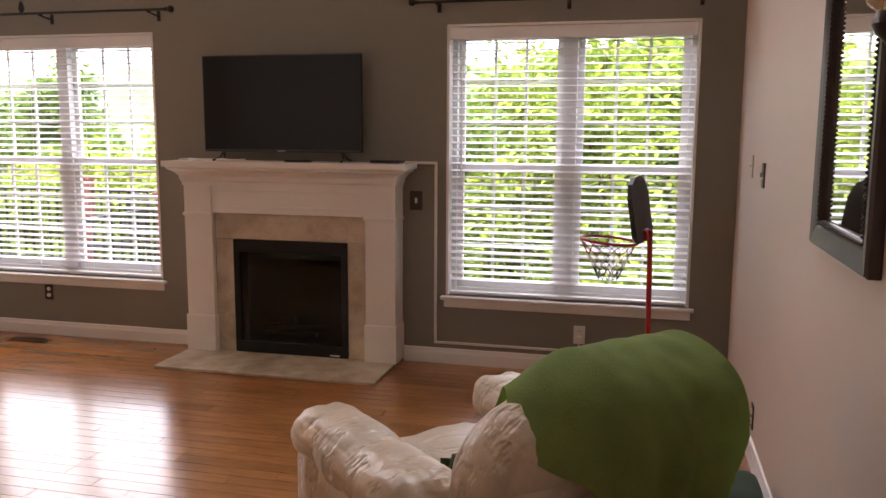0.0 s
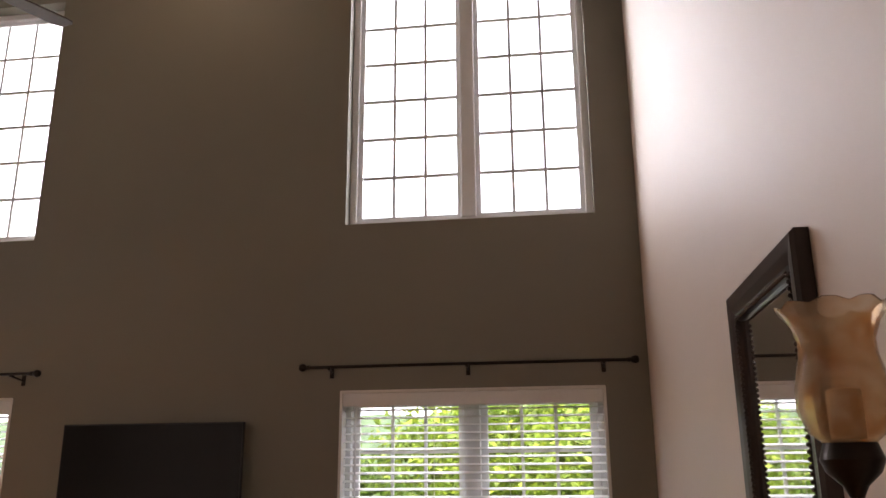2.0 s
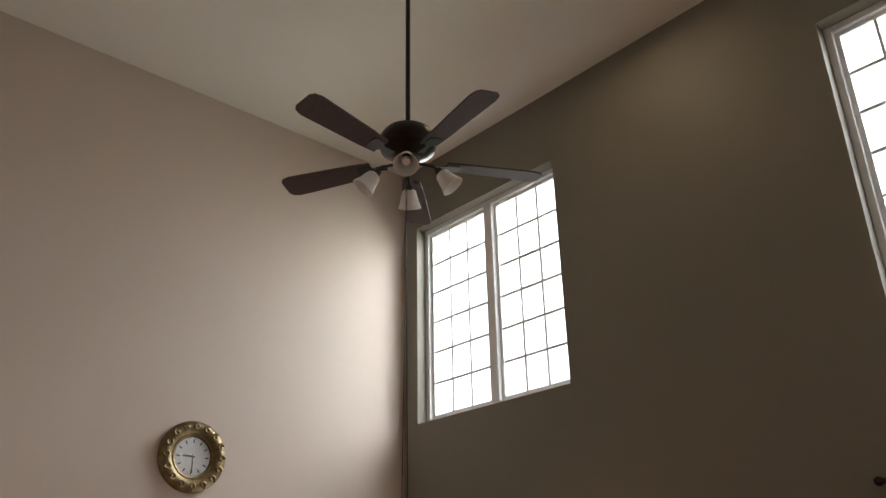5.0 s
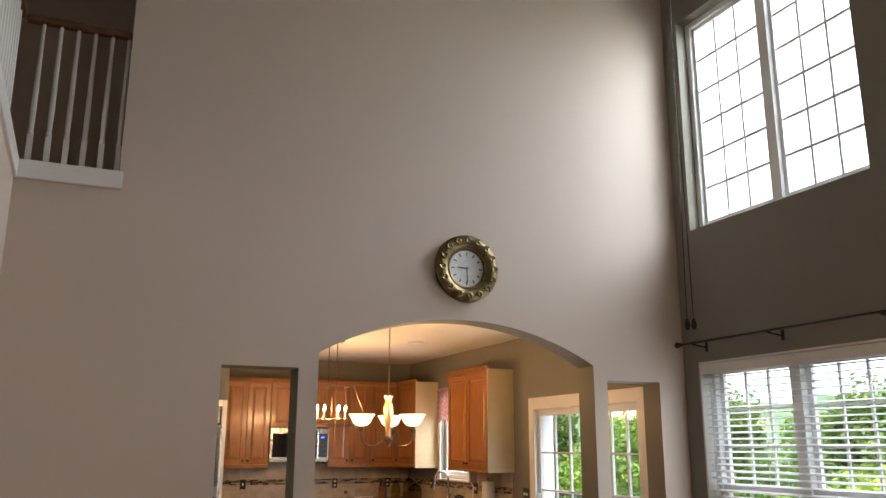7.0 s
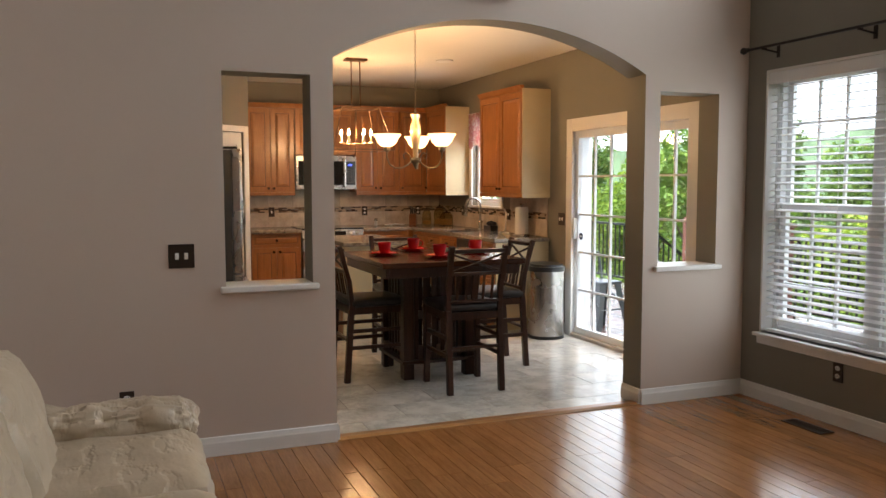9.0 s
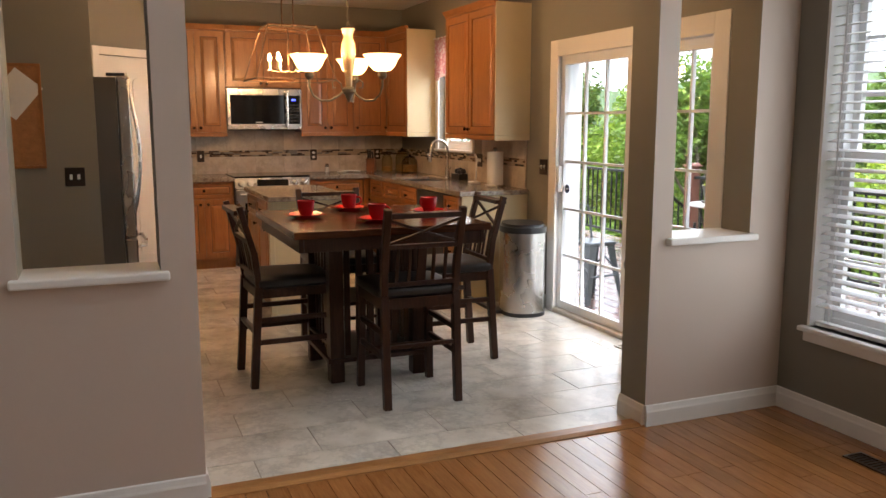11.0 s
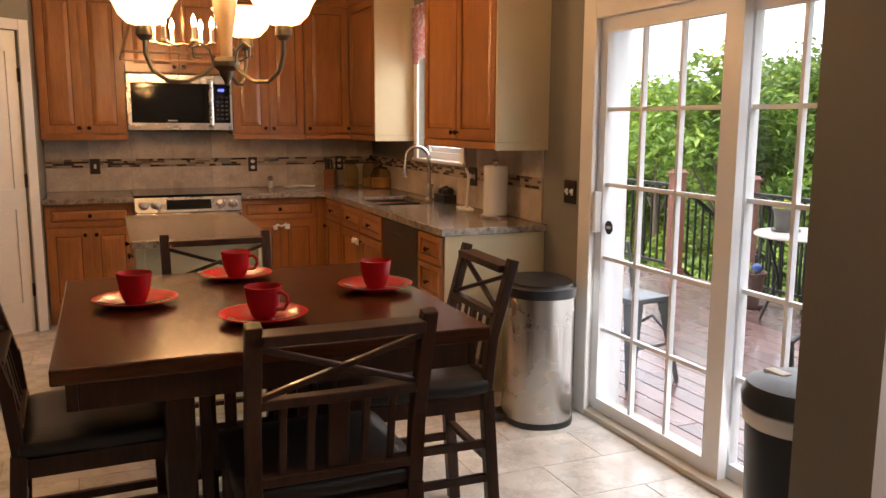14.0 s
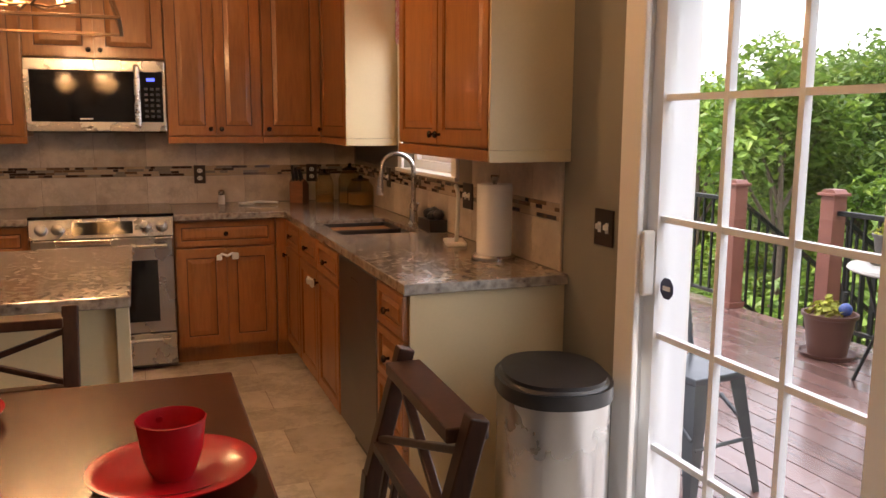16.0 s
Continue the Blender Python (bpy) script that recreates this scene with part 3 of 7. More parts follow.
wall_plate(on_y(-3.42, 0.325), "socket", M_BROWNPLATE, "dark brown wall socket above the skirting")
wall_plate(on_y(0.507, 0.25), "socket", M_WHITEPLATE, "white wall socket under the window")
wall_plate(on_y(-0.571, 1.081), "1", M_BROWNPLATE, "dark brown light switch beside the mantel", 0.085, 0.125)
wall_plate(on_x(1.587, 1.084, XL, 90), "2", M_BROWNPLATE, "dark brown double light switch on beige wall", 0.13, 0.125)
wall_plate(on_x(1.30, 0.335, XL, 90), "socket", M_BROWNPLATE, "dark brown wall socket behind the sofa")
wall_plate(on_x(4.19, 1.335, XR, -90), "1", M_BROWNPLATE, "dark brown light switch on beige side wall")
wall_plate(on_x(4.62, 1.36, XR, -90), "1", surface("beige_plate", (0.45, 0.38, 0.32), 0.4), "beige wall control on beige side wall")
wall_plate(on_x(4.08, 0.21, XR, -90), "socket", M_BROWNPLATE, "dark brown wall socket low on beige side wall")
wall_plate(on_x(1.93, 1.10, -7.0, 90), "2", M_BROWNPLATE, "dark brown double switch on grey kitchen wall", 0.12, 0.12)
wall_plate(on_y(-6.77, 1.11, YK), "2", M_BROWNPLATE, "dark brown double switch beside the sliding door", 0.115, 0.12)


def floor_vent(x, y, mat, label, wx=0.3, wy=0.11):
    v = thing("floor_vent", pose(x, y, 0.001), label, "floor vent")
    bm = bmesh.new()
    add_box(bm, -wx / 2, wx / 2, -wy / 2, -wy / 2 + 0.014, 0, 0.006)
    add_box(bm, -wx / 2, wx / 2, wy / 2 - 0.014, wy / 2, 0, 0.006)
    add_box(bm, -wx / 2, -wx / 2 + 0.014, -wy / 2 + 0.014, wy / 2 - 0.014, 0, 0.006)
    add_box(bm, wx / 2 - 0.014, wx / 2, -wy / 2 + 0.014, wy / 2 - 0.014, 0, 0.006)
    part("frame", bm, mat, v)
    for k in range(12):
        x0 = -wx / 2 + 0.02 + k * (wx - 0.04) / 12
        part("slat", box(x0, x0 + 0.007, -wy / 2 + 0.014, wy / 2 - 0.014, 0.001, 0.005), mat, v)
    part("backing", box(-wx / 2 + 0.012, wx / 2 - 0.012, -wy / 2 + 0.012, wy / 2 - 0.012, -0.002, 0.0008), M_BLACK, v)


floor_vent(-3.46, 5.09, surface("brown_vent", (0.09, 0.05, 0.03), 0.4, 0.5), "brown metal floor vent in the boards")
floor_vent(-5.38, 5.19, surface("tan_vent", (0.4, 0.36, 0.3), 0.4, 0.4), "tan metal floor vent in the tiles", 0.28, 0.1)


# ---- living room: fireplace, screen ----
M_MARBLE = stone("cream_stone", [(0.3, (0.42, 0.34, 0.25)), (0.5, (0.55, 0.46, 0.35)), (0.7, (0.62, 0.54, 0.43))], 9, 0.25, 0.12)
M_SCREEN = surface("dark_screen", (0.008, 0.008, 0.009), 0.12, 0, 0.05, 3, 90, 0.0, 0.02)
M_SCREEN.node_tree.nodes["Principled BSDF"].inputs["Specular IOR Level"].default_value = 0.25
M_GLASSBLACK = surface("smoked_fire_glass", (0.012, 0.011, 0.01), 0.1, 0, 0.2, 3, 60, 0.0, 0.03)
M_SOOT = surface("black_steel", (0.012, 0.012, 0.012), 0.5, 0.5, 0.2, 6, 80, 0.1)

fp = thing("fireplace", pose(-1.41, YF, 0), "white wooden fireplace surround with cream stone and black firebox", "fireplace")
for s in (-1, 1):
    bm = bmesh.new()
    a, b = sorted((s * 0.545, s * 0.748))
    add_box(bm, a, b, -0.178, -0.001, 0.021, 1.16, 0.003)
    add_box(bm, a - 0.008, b + 0.008, -0.19, -0.0015, 0.021, 0.27, 0.003)
    add_box(bm, a - 0.008, b + 0.008, -0.19, -0.0015, 0.955, 0.978, 0.004)
    part("pilaster", bm, M_WHITE, fp)
bm = box(-0.5445, 0.5445, -0.17, -0.001, 0.978, 1.16, 0.003)
part("frieze", bm, M_WHITE, fp)
for za, zb in ((1.01, 1.03), (1.125, 1.14)):
    part("moulding", box(-0.50, 0.50, -0.178, -0.1702, za, zb, 0.003), M_WHITE, fp)
crown = [(0, 1.16), (-0.19, 1.16), (-0.192, 1.185), (-0.2, 1.195), (-0.205, 1.225), (-0.23, 1.255), (-0.262, 1.272), (-0.265, 1.285), (-0.285, 1.29), (-0.285, 1.326), (0, 1.326)]
bm = bmesh.new()
ring = []
for sgn in (-1, 1):
    ring.append([bm.verts.new((sgn * (0.75 + max(0, -y - 0.19) * 1.0), y if y < 0 else -0.001, z)) for y, z in crown])
    ring.append(None)
L, R = ring[0], ring[2]
n = len(crown)
for i in range(n - 1):
    bm.faces.new((L[i], R[i], R[i + 1], L[i + 1]))
for side, sgn in ((L, -1), (R, 1)):
    back = [bm.verts.new((v.co.x, -0.001, v.co.z)) for v in side]
    for i in range(1, n - 2):
        bm.faces.new((side[i], side[i + 1], back[i + 1], back[i]))
bmesh.ops.recalc_face_normals(bm, faces=bm.faces[:])
part("mantel_shelf", bm, M_WHITE, fp, "white moulded mantel shelf")
for x0, x1, z0, z1 in ((-0.544, -0.41, 0.0215, 0.80), (0.41, 0.544, 0.0215, 0.80), (-0.544, 0.544, 0.802, 0.977)):
    part("stone_slab", box(x0, x1, -0.14, -0.002, z0, z1, 0.002), M_MARBLE, fp)
part("hearth_slab", box(-0.76, 0.74, -0.60, -0.001, 0.0005, 0.02, 0.004), M_MARBLE, fp, "polished cream stone hearth")
bm = bmesh.new()
add_box(bm, -0.408, 0.408, -0.15, -0.128, 0.715, 0.80, 0.003)
add_box(bm, -0.408, 0.408, -0.15, -0.128, 0.0215, 0.10, 0.003)
add_box(bm, -0.408, -0.365, -0.1495, -0.128, 0.10, 0.715, 0.003)
add_box(bm, 0.365, 0.408, -0.1495, -0.128, 0.10, 0.715, 0.003)
part("firebox_frame", bm, M_SOOT, fp)
for k in range(4):
    part("louvre", box(-0.36, 0.36, -0.153, -0.149, 0.73 + k * 0.016, 0.738 + k * 0.016), M_SOOT, fp)
part("fire_glass", box(-0.366, 0.366, -0.142, -0.138, 0.099, 0.716), clear_glass("fire_glass", (0.35, 0.33, 0.31)), fp)
bm = box(-0.36, 0.36, -0.02, -0.01, 0.08, 0.73)
add_box(bm, -0.40, -0.368, -0.127, -0.02, 0.05, 0.78)
add_box(bm, 0.368, 0.40, -0.127, -0.02, 0.05, 0.78)
add_box(bm, -0.368, 0.368, -0.127, -0.02, 0.03, 0.07)
part("firebox", bm, M_SOOT, fp)
bm = bmesh.new()
for k, (xa, xb, zz) in enumerate(((-0.22, 0.16, 0.13), (-0.12, 0.24, 0.17), (-0.2, 0.0, 0.22))):
    add_rod(bm, (xa, -0.06 - 0.012 * k, zz), (xb, -0.085 + 0.012 * k, zz + 0.03), 0.03, 0.024, 9)
part("gas_log", bm, surface("charred_log", (0.07, 0.05, 0.04), 0.9, 0, 0.5, 14, 60, 0.6), fp)
part("maker_plate", box(0.28, 0.35, -0.1525, -0.1495, 0.032, 0.042), M_WHITEPLATE, fp)

tv = thing("television", pose(-1.46, YF - 0.12, 1.327), "black flat television switched off, standing on the mantel", "television")
part("housing", box(-0.56, 0.56, 0.0, 0.028, 0.06, 0.69, 0.006), M_BLACK, tv)
part("back_cover", box(-0.4, 0.4, 0.0285, 0.06, 0.1, 0.45, 0.012), M_BLACK, tv)
part("screen", box(-0.551, 0.551, -0.0035, -0.0005, 0.078, 0.681), M_SCREEN, tv, "dark glossy screen")
part("logo_bar", box(-0.03, 0.03, -0.003, -0.0002, 0.064, 0.072), surface("dull_silver", (0.4, 0.4, 0.4), 0.3, 0.8), tv)
for s in (-1, 1):
    bm = add_tube(bmesh.new(), [(s * 0.42, 0.012, 0.065), (s * 0.44, -0.02, 0.02), (s * 0.45, -0.09, 0.006)], 0.008)
    add_tube(bm, [(s * 0.42, 0.014, 0.065), (s * 0.44, 0.05, 0.02), (s * 0.45, 0.10, 0.006)], 0.008)
    part("foot", bm, M_BLACK, tv)


def small_box(name, x, y, z, w, d, h, mat, label, cat, turn=0):
    t = thing(name, pose(x, y, z, 0, 0, turn), label, cat)
    part("case", box(-w / 2, w / 2, -d / 2, d / 2, 0.0005, h, min(w, d, h) * 0.2), mat, t)
    return t


b = small_box("media_player", -0.72, YF - 0.15, 1.327, 0.2, 0.11, 0.022, M_BLACK, "flat black media box on the mantel", "media box")
part("light_window", box(-0.05, 0.05, -0.0565, -0.055, 0.007, 0.013), M_SCREEN, b)
b = small_box("remote_control", -1.30, YF - 0.22, 1.327, 0.17, 0.045, 0.016, M_BLACK, "black remote control lying on the mantel", "remote", 4)
for k in range(5):
    part("button", box(-0.07 + k * 0.03, -0.055 + k * 0.03, -0.008, 0.008, 0.0155, 0.018), surface("grey_rubber", (0.2, 0.2, 0.2), 0.6) if k == 0 else bpy.data.materials["grey_rubber"], b)
cord = thing("power_cord", pose(0, 0, 1.327), "loose pale cable lying on the mantel", "cable")
part("cable", add_tube(bmesh.new(), [(-2.17 + 0.06 * k, YF - 0.2 + 0.025 * math.sin(k * 1.7), 0.008 + 0.004 * abs(math.sin(k * 0.9))) for k in range(9)], 0.006), M_RACE, cord)
cord2 = thing("power_cord", pose(0.507, YF - 0.01, 0), "white power cord hanging from the wall socket", "cable")
part("plug", box(-0.014, 0.014, -0.03, 0.001, 0.21, 0.245, 0.004), M_WHITEPLATE, cord2)
part("cable", add_tube(bmesh.new(), [(0, -0.028, 0.215), (0.004, -0.033, 0.17), (0.0, -0.03, 0.12), (0.012, -0.028, 0.06), (0.03, -0.03, 0.006)], 0.0035), M_WHITEPLATE, cord2)

# ---- mirror and candle sconce ----
M_MIRROR = surface("mirror_glass", (0.9, 0.9, 0.9), 0.02, 1.0, 0.0, 3, 50, 0.0, 0.01)
M_FRAMEWOOD = wood("dark_frame_wood", (0.045, 0.02, 0.013), (0.02, 0.01, 0.007), 0.32, (8, 2, 2), coat=0.15)
MY0, MY1, MZ0, MZ1 = 2.19, 2.86, 1.195, 2.165
mir = thing("wall_mirror", pose(XR, (MY0 + MY1) / 2, MZ0), "wall mirror in a wide dark wooden frame", "mirror")
hw, hh = (MY1 - MY0) / 2, MZ1 - MZ0
prof = [(0.0, 0.001), (0.0, 0.03), (0.008, 0.038), (0.035, 0.035), (0.06, 0.03), (0.067, 0.022), (0.074, 0.03), (0.079, 0.018), (0.079, 0.001)]
sides = (((-hw, 0), (hw, 0), (0, 1)), ((hw, 0), (hw, hh), (-1, 0)), ((hw, hh), (-hw, hh), (0, -1)), ((-hw, hh), (-hw, 0), (1, 0)))
for a, b2, inn in sides:
    bm = bmesh.new()
    along = Vector((b2[0] - a[0], b2[1] - a[1])).normalized()
    rows = []
    for p, sgn in ((a, 1), (b2, -1)):
        rows.append([bm.verts.new((-d, p[0] + inn[0] * w + along.x * w * sgn, p[1] + inn[1] * w + along.y * w * sgn)) for w, d in prof])
    for i in range(len(prof) - 1):
        bm.faces.new((rows[0][i], rows[0][i + 1], rows[1][i + 1], rows[1][i]))
    bm.faces.new((rows[0][0], rows[0][-1], rows[1][-1], rows[1][0]))
    bmesh.ops.recalc_face_normals(bm, faces=bm.faces[:])
    part("frame_rail", bm, M_FRAMEWOOD, mir)
    bm = bmesh.new()
    ln = Vector((b2[0] - a[0], b2[1] - a[1])).length - 0.15
    for k in range(int(ln / 0.014)):
        q = Vector(a) + along * (0.074 + 0.014 * k + 0.006) + Vector(inn) * 0.0735
        bmesh.ops.create_icosphere(bm, subdivisions=1, radius=0.0058, matrix=Matrix.Translation((-0.031, q.x, q.y)))
    tagged(part("beading", bm, M_FRAMEWOOD, mir), "strip of small carved beading", "", "", "stuff")
part("mirror_glass", box(-0.014, -0.010, -hw + 0.077, hw - 0.077, 0.077, hh - 0.077), M_MIRROR, mir, "clear mirror glass")

M_AMBER = bpy.data.materials.new("amber_glass")
M_AMBER.use_nodes = True
pb = M_AMBER.node_tree.nodes["Principled BSDF"]
v0 = coords(M_AMBER.node_tree)
M_AMBER.node_tree.links.new(ramp(M_AMBER.node_tree, noise_tex(M_AMBER.node_tree, v0, 26, 4), [(0.35, (0.80, 0.50, 0.24)), (0.6, (0.95, 0.84, 0.68))]), pb.inputs["Base Color"])
pb.inputs["Roughness"].default_value, pb.inputs["Transmission Weight"].default_value, pb.inputs["IOR"].default_value = 0.1, 0.8, 1.25
sc = thing("candle_sconce", pose(1.245, 1.61, 1.503), "wrought iron wall sconce with an amber glass cup", "sconce")
prof = [(0.0, 0.222), (0.024, 0.224), (0.036, 0.236), (0.0445, 0.262), (0.044, 0.29), (0.037, 0.325), (0.036, 0.345), (0.043, 0.37), (0.054, 0.388)]
prof = [(r * 1.22, z) for r, z in prof]
bm = lathe(prof + [(r - 0.003, z) for r, z in prof[::-1] if r > 0.01] + [(0, 0.228)], 28)
for v in bm.verts:
    if v.co.z > 0.36:
        a = math.atan2(v.co.y, v.co.x)
        v.co *= 1 + 0.012 * math.sin(a * 9) * (v.co.z - 0.36) / 0.028 * Vector((1, 1, 0)).length * 0.6
part("glass_cup", bm, M_AMBER, sc, "mottled amber glass cup", True)
part("candle", lathe([(0, 0.229), (0.02, 0.229), (0.02, 0.285), (0.017, 0.287), (0, 0.283)], 16), surface("cream_wax", (0.75, 0.66, 0.5), 0.5), sc, "", True)
part("cup_holder", lathe([(0, 0.16), (0.008, 0.162), (0.014, 0.175), (0.03, 0.19), (0.036, 0.205), (0.03, 0.224), (0, 0.224)], 20), M_DARKMETAL, sc, "", True)
scroll = [(0.085 - 0.085 * math.cos(a) * (1 - a / 14), -0.0, 0.09 + 0.085 * math.sin(a) * (1 - a / 14)) for a in [k * 0.3 for k in range(19)]]
part("scroll_arm", add_tube(bmesh.new(), [(p[0] - 0.0, p[1], p[2]) for p in scroll], 0.006), surface("brushed_iron", (0.2, 0.19, 0.18), 0.3, 0.9), sc, "", True)
part("stem", add_tube(bmesh.new(), [(0, 0, 0.165), (0.01, 0, 0.12), (0.06, 0, 0.05), (0.13, 0, 0.0), (0.18, 0, 0.02)], 0.007), M_DARKMETAL, sc, "", True)
part("back_plate", box(0.178, 0.187, -0.03, 0.03, -0.12, 0.3, 0.006), M_DARKMETAL, sc)

# ---- round clock over the arch ----
M_GOLD = surface("antique_gold", (0.23, 0.17, 0.085), 0.4, 0.75, 0.5, 22, 90, 0.3)
ck = thing("wall_clock", pose(XL, 3.43, 2.78, 0, 0, 90), "round wall clock in a carved antique gold frame", "clock")


def facing(bm):
    bmesh.ops.transform(bm, matrix=Matrix.Rotation(math.pi / 2, 4, "X"), verts=bm.verts[:])
    return bm


part("frame", facing(lathe([(0.145, 0.012), (0.15, 0.03), (0.165, 0.042), (0.19, 0.05), (0.215, 0.045), (0.235, 0.025), (0.238, 0.001), (0.145, 0.001)], 56)), M_GOLD, ck, "", True)
for k in range(16):
    a = 2 * math.pi * k / 16
    bm = bmesh.new()
    cx, cz = 0.196 * math.cos(a), 0.196 * math.sin(a)
    pts = [(cx + 0.026 * (1 - t / 9) * math.cos(a + t), -0.05, cz + 0.026 * (1 - t / 9) * math.sin(a + t)) for t in [i * 0.62 for i in range(12)]]
    add_tube(bm, pts, 0.009, 6, 0.006)
    part("carved_scroll", bm, M_GOLD, ck, "", True)
part("bezel", facing(lathe([(0.128, 0.012), (0.134, 0.03), (0.145, 0.034), (0.15, 0.02), (0.148, 0.012)], 48)), M_GOLD, ck, "", True)
part("dial", facing(lathe([(0, 0.012), (0.14, 0.012), (0.14, 0.004), (0, 0.004)], 40)), surface("clock_dial", (0.72, 0.72, 0.72), 0.5), ck, "pale grey dial")
for k in range(12):
    a = 2 * math.pi * k / 12
    bm = box(-0.004, 0.004, -0.0145, -0.0122, 0.092, 0.116)
    bmesh.ops.transform(bm, matrix=Matrix.Rotation(a, 4, "Y"), verts=bm.verts[:])
    part("hour_mark", bm, M_BLACK, ck)
for ln, a, w in ((0.07, radians(-88), 0.005), (0.105, radians(178), 0.0035)):
    bm = box(-w, w, -0.018, -0.0155, -0.015, ln)
    bmesh.ops.transform(bm, matrix=Matrix.Rotation(a, 4, "Y"), verts=bm.verts[:])
    part("clock_hand", bm, M_BLACK, ck)
part("cover_glass", facing(lathe([(0, 0.03), (0.132, 0.026), (0.132, 0.0245), (0, 0.0285)], 40)), clear_glass("clock_glass"), ck, "", True)

# ---- ceiling fan ----
M_BLADE = wood("fan_blade_wood", (0.075, 0.03, 0.025), (0.04, 0.017, 0.014), 0.6, (3, 20, 20))
M_FROST = surface("frosted_glass", (0.82, 0.8, 0.76), 0.35, 0, 0.05, 6, 60, 0.02)
fan = thing("ceiling_fan", pose(-1.771, 3.260, 3.79), "dark bronze ceiling fan with five wooden blades and frosted lights", "ceiling fan")
part("canopy", lathe([(0, 1.81), (0.07, 1.81), (0.07, 1.795), (0.05, 1.75), (0.02, 1.73), (0, 1.73)], 24), M_DARKMETAL, fan, "", True)
part("down_rod", add_rod(bmesh.new(), (0, 0, 0.30), (0, 0, 1.745), 0.013, seg=12), M_DARKMETAL, fan, "", True)
part("motor_housing", lathe([(0, 0.30), (0.03, 0.30), (0.06, 0.285), (0.125, 0.27), (0.145, 0.24), (0.15, 0.2), (0.14, 0.165), (0.10, 0.14), (0.06, 0.125), (0.055, 0.07), (0, 0.065)], 36), M_DARKMETAL, fan, "", True)
for k in range(5):
    a = radians(63 + 72 * k)
    m = Matrix.Rotation(a, 4, "Z") @ Matrix.Translation((0, 0, 0.10)) @ Matrix.Rotation(radians(11), 4, "X")
    bm = bmesh.new()
    outline = [(0.2, -0.05), (0.3, -0.06), (0.66, -0.076), (0.70, -0.066), (0.715, -0.045), (0.715, 0.045), (0.70, 0.066), (0.66, 0.076), (0.3, 0.06), (0.2, 0.05)]
    add_prism(bm, outline, "z", -0.004, 0.004)
    bmesh.ops.transform(bm, matrix=m, verts=bm.verts[:])
    blade = part("blade", bm, M_BLADE, fan)
    bm = bmesh.new()
    add_prism(bm, [(0.12, -0.02), (0.19, -0.012), (0.22, -0.035), (0.27, -0.035), (0.28, 0), (0.27, 0.035), (0.22, 0.035), (0.19, 0.012), (0.12, 0.02)], "z", -0.009, -0.0045)
    bmesh.ops.transform(bm, matrix=m, verts=bm.verts[:])
    part("blade_arm", bm, M_DARKMETAL, blade)
for k in range(4):
    a = radians(-42 + 90 * k)
    m = Matrix.Rotation(a, 4, "Z")
    bm = add_tube(bmesh.new(), [m @ Vector(p) for p in ((0.03, 0, 0.09), (0.09, 0, 0.08), (0.135, 0, 0.065), (0.15, 0, 0.045))], 0.008)
    arm = part("light_arm", bm, M_DARKMETAL, fan, "", True)
    tilt = m @ Matrix.Translation((0.15, 0, 0.05)) @ Matrix.Rotation(radians(-38), 4, "Y")
    part("lamp_socket", add_lathe(bmesh.new(), [(0, 0.0), (0.02, 0.0), (0.022, -0.03), (0, -0.032)], 14, (0, 0, 0), tilt), M_DARKMETAL, arm, "", True)
    prof = [(0.022, -0.025), (0.035, -0.035), (0.042, -0.06), (0.05, -0.095), (0.062, -0.125)]
    part("lamp_shade", add_lathe(bmesh.new(), prof + [(r - 0.003, z) for r, z in prof[::-1]], 20, (0, 0, 0), tilt), M_FROST, arm, "white frosted bell shade", True)
    part("bulb", add_lathe(bmesh.new(), [(0, -0.03), (0.012, -0.04), (0.024, -0.07), (0.02, -0.09), (0, -0.1)], 12, (0, 0, 0), tilt), M_FROST, arm, "", True)
for x, y, z1 in ((0.03, -0.06, -1.72), (-0.06, 0.05, -1.70)):
    bm = add_rod(bmesh.new(), (x * 0.6, y * 0.3, 0.07), (x, y, z1), 0.0018, seg=5)
    add_lathe(bm, [(0, 0), (0.006, -0.005), (0.012, -0.03), (0.008, -0.045), (0, -0.05)], 10, (x, y, z1))
    part("pull_chain", bm, M_DARKMETAL, fan)

rl = thing("recessed_light", pose(-1.414, 4.53, ZC), "small recessed ceiling light glowing warm", "ceiling light")
part("trim_ring", lathe([(0.075, -0.001), (0.1, -0.001), (0.098, -0.01), (0.075, -0.012)], 28), M_WHITE, rl, "", True)
part("lamp_face", lathe([(0, -0.004), (0.074, -0.004), (0.074, -0.002), (0, -0.002)], 24), emitter("warm_lamp_face", (1.0, 0.55, 0.22), 5.0), rl)

# ---- leather seating ----
M_LEATHER = surface("cream_leather", (0.50, 0.40, 0.29), 0.38, 0, 0.12, 5, 55, 0.35, 0.1)
nt = M_LEATHER.node_tree
crease = nt.nodes.new("ShaderNodeBump")
crease.inputs["Strength"].default_value, crease.inputs["Distance"].default_value = 0.45, 0.02
nt.links.new(ramp(nt, noise_tex(nt, coords(nt, (1.6, 3.4, 2.2)), 3.4, 3, 0.5), [(0.36, (0, 0, 0)), (0.47, (0.75, 0.75, 0.75)), (0.7, (1, 1, 1))]), crease.inputs["Height"])
nt.links.new(nt.nodes["Bump"].outputs[0], crease.inputs["Normal"])
nt.links.new(crease.outputs[0], nt.nodes["Principled BSDF"].inputs["Normal"])
M_SEAM = surface("leather_piping", (0.33, 0.25, 0.17), 0.5)


def move(bm, m):
    bmesh.ops.transform(bm, matrix=m, verts=bm.verts[:])
    return bm


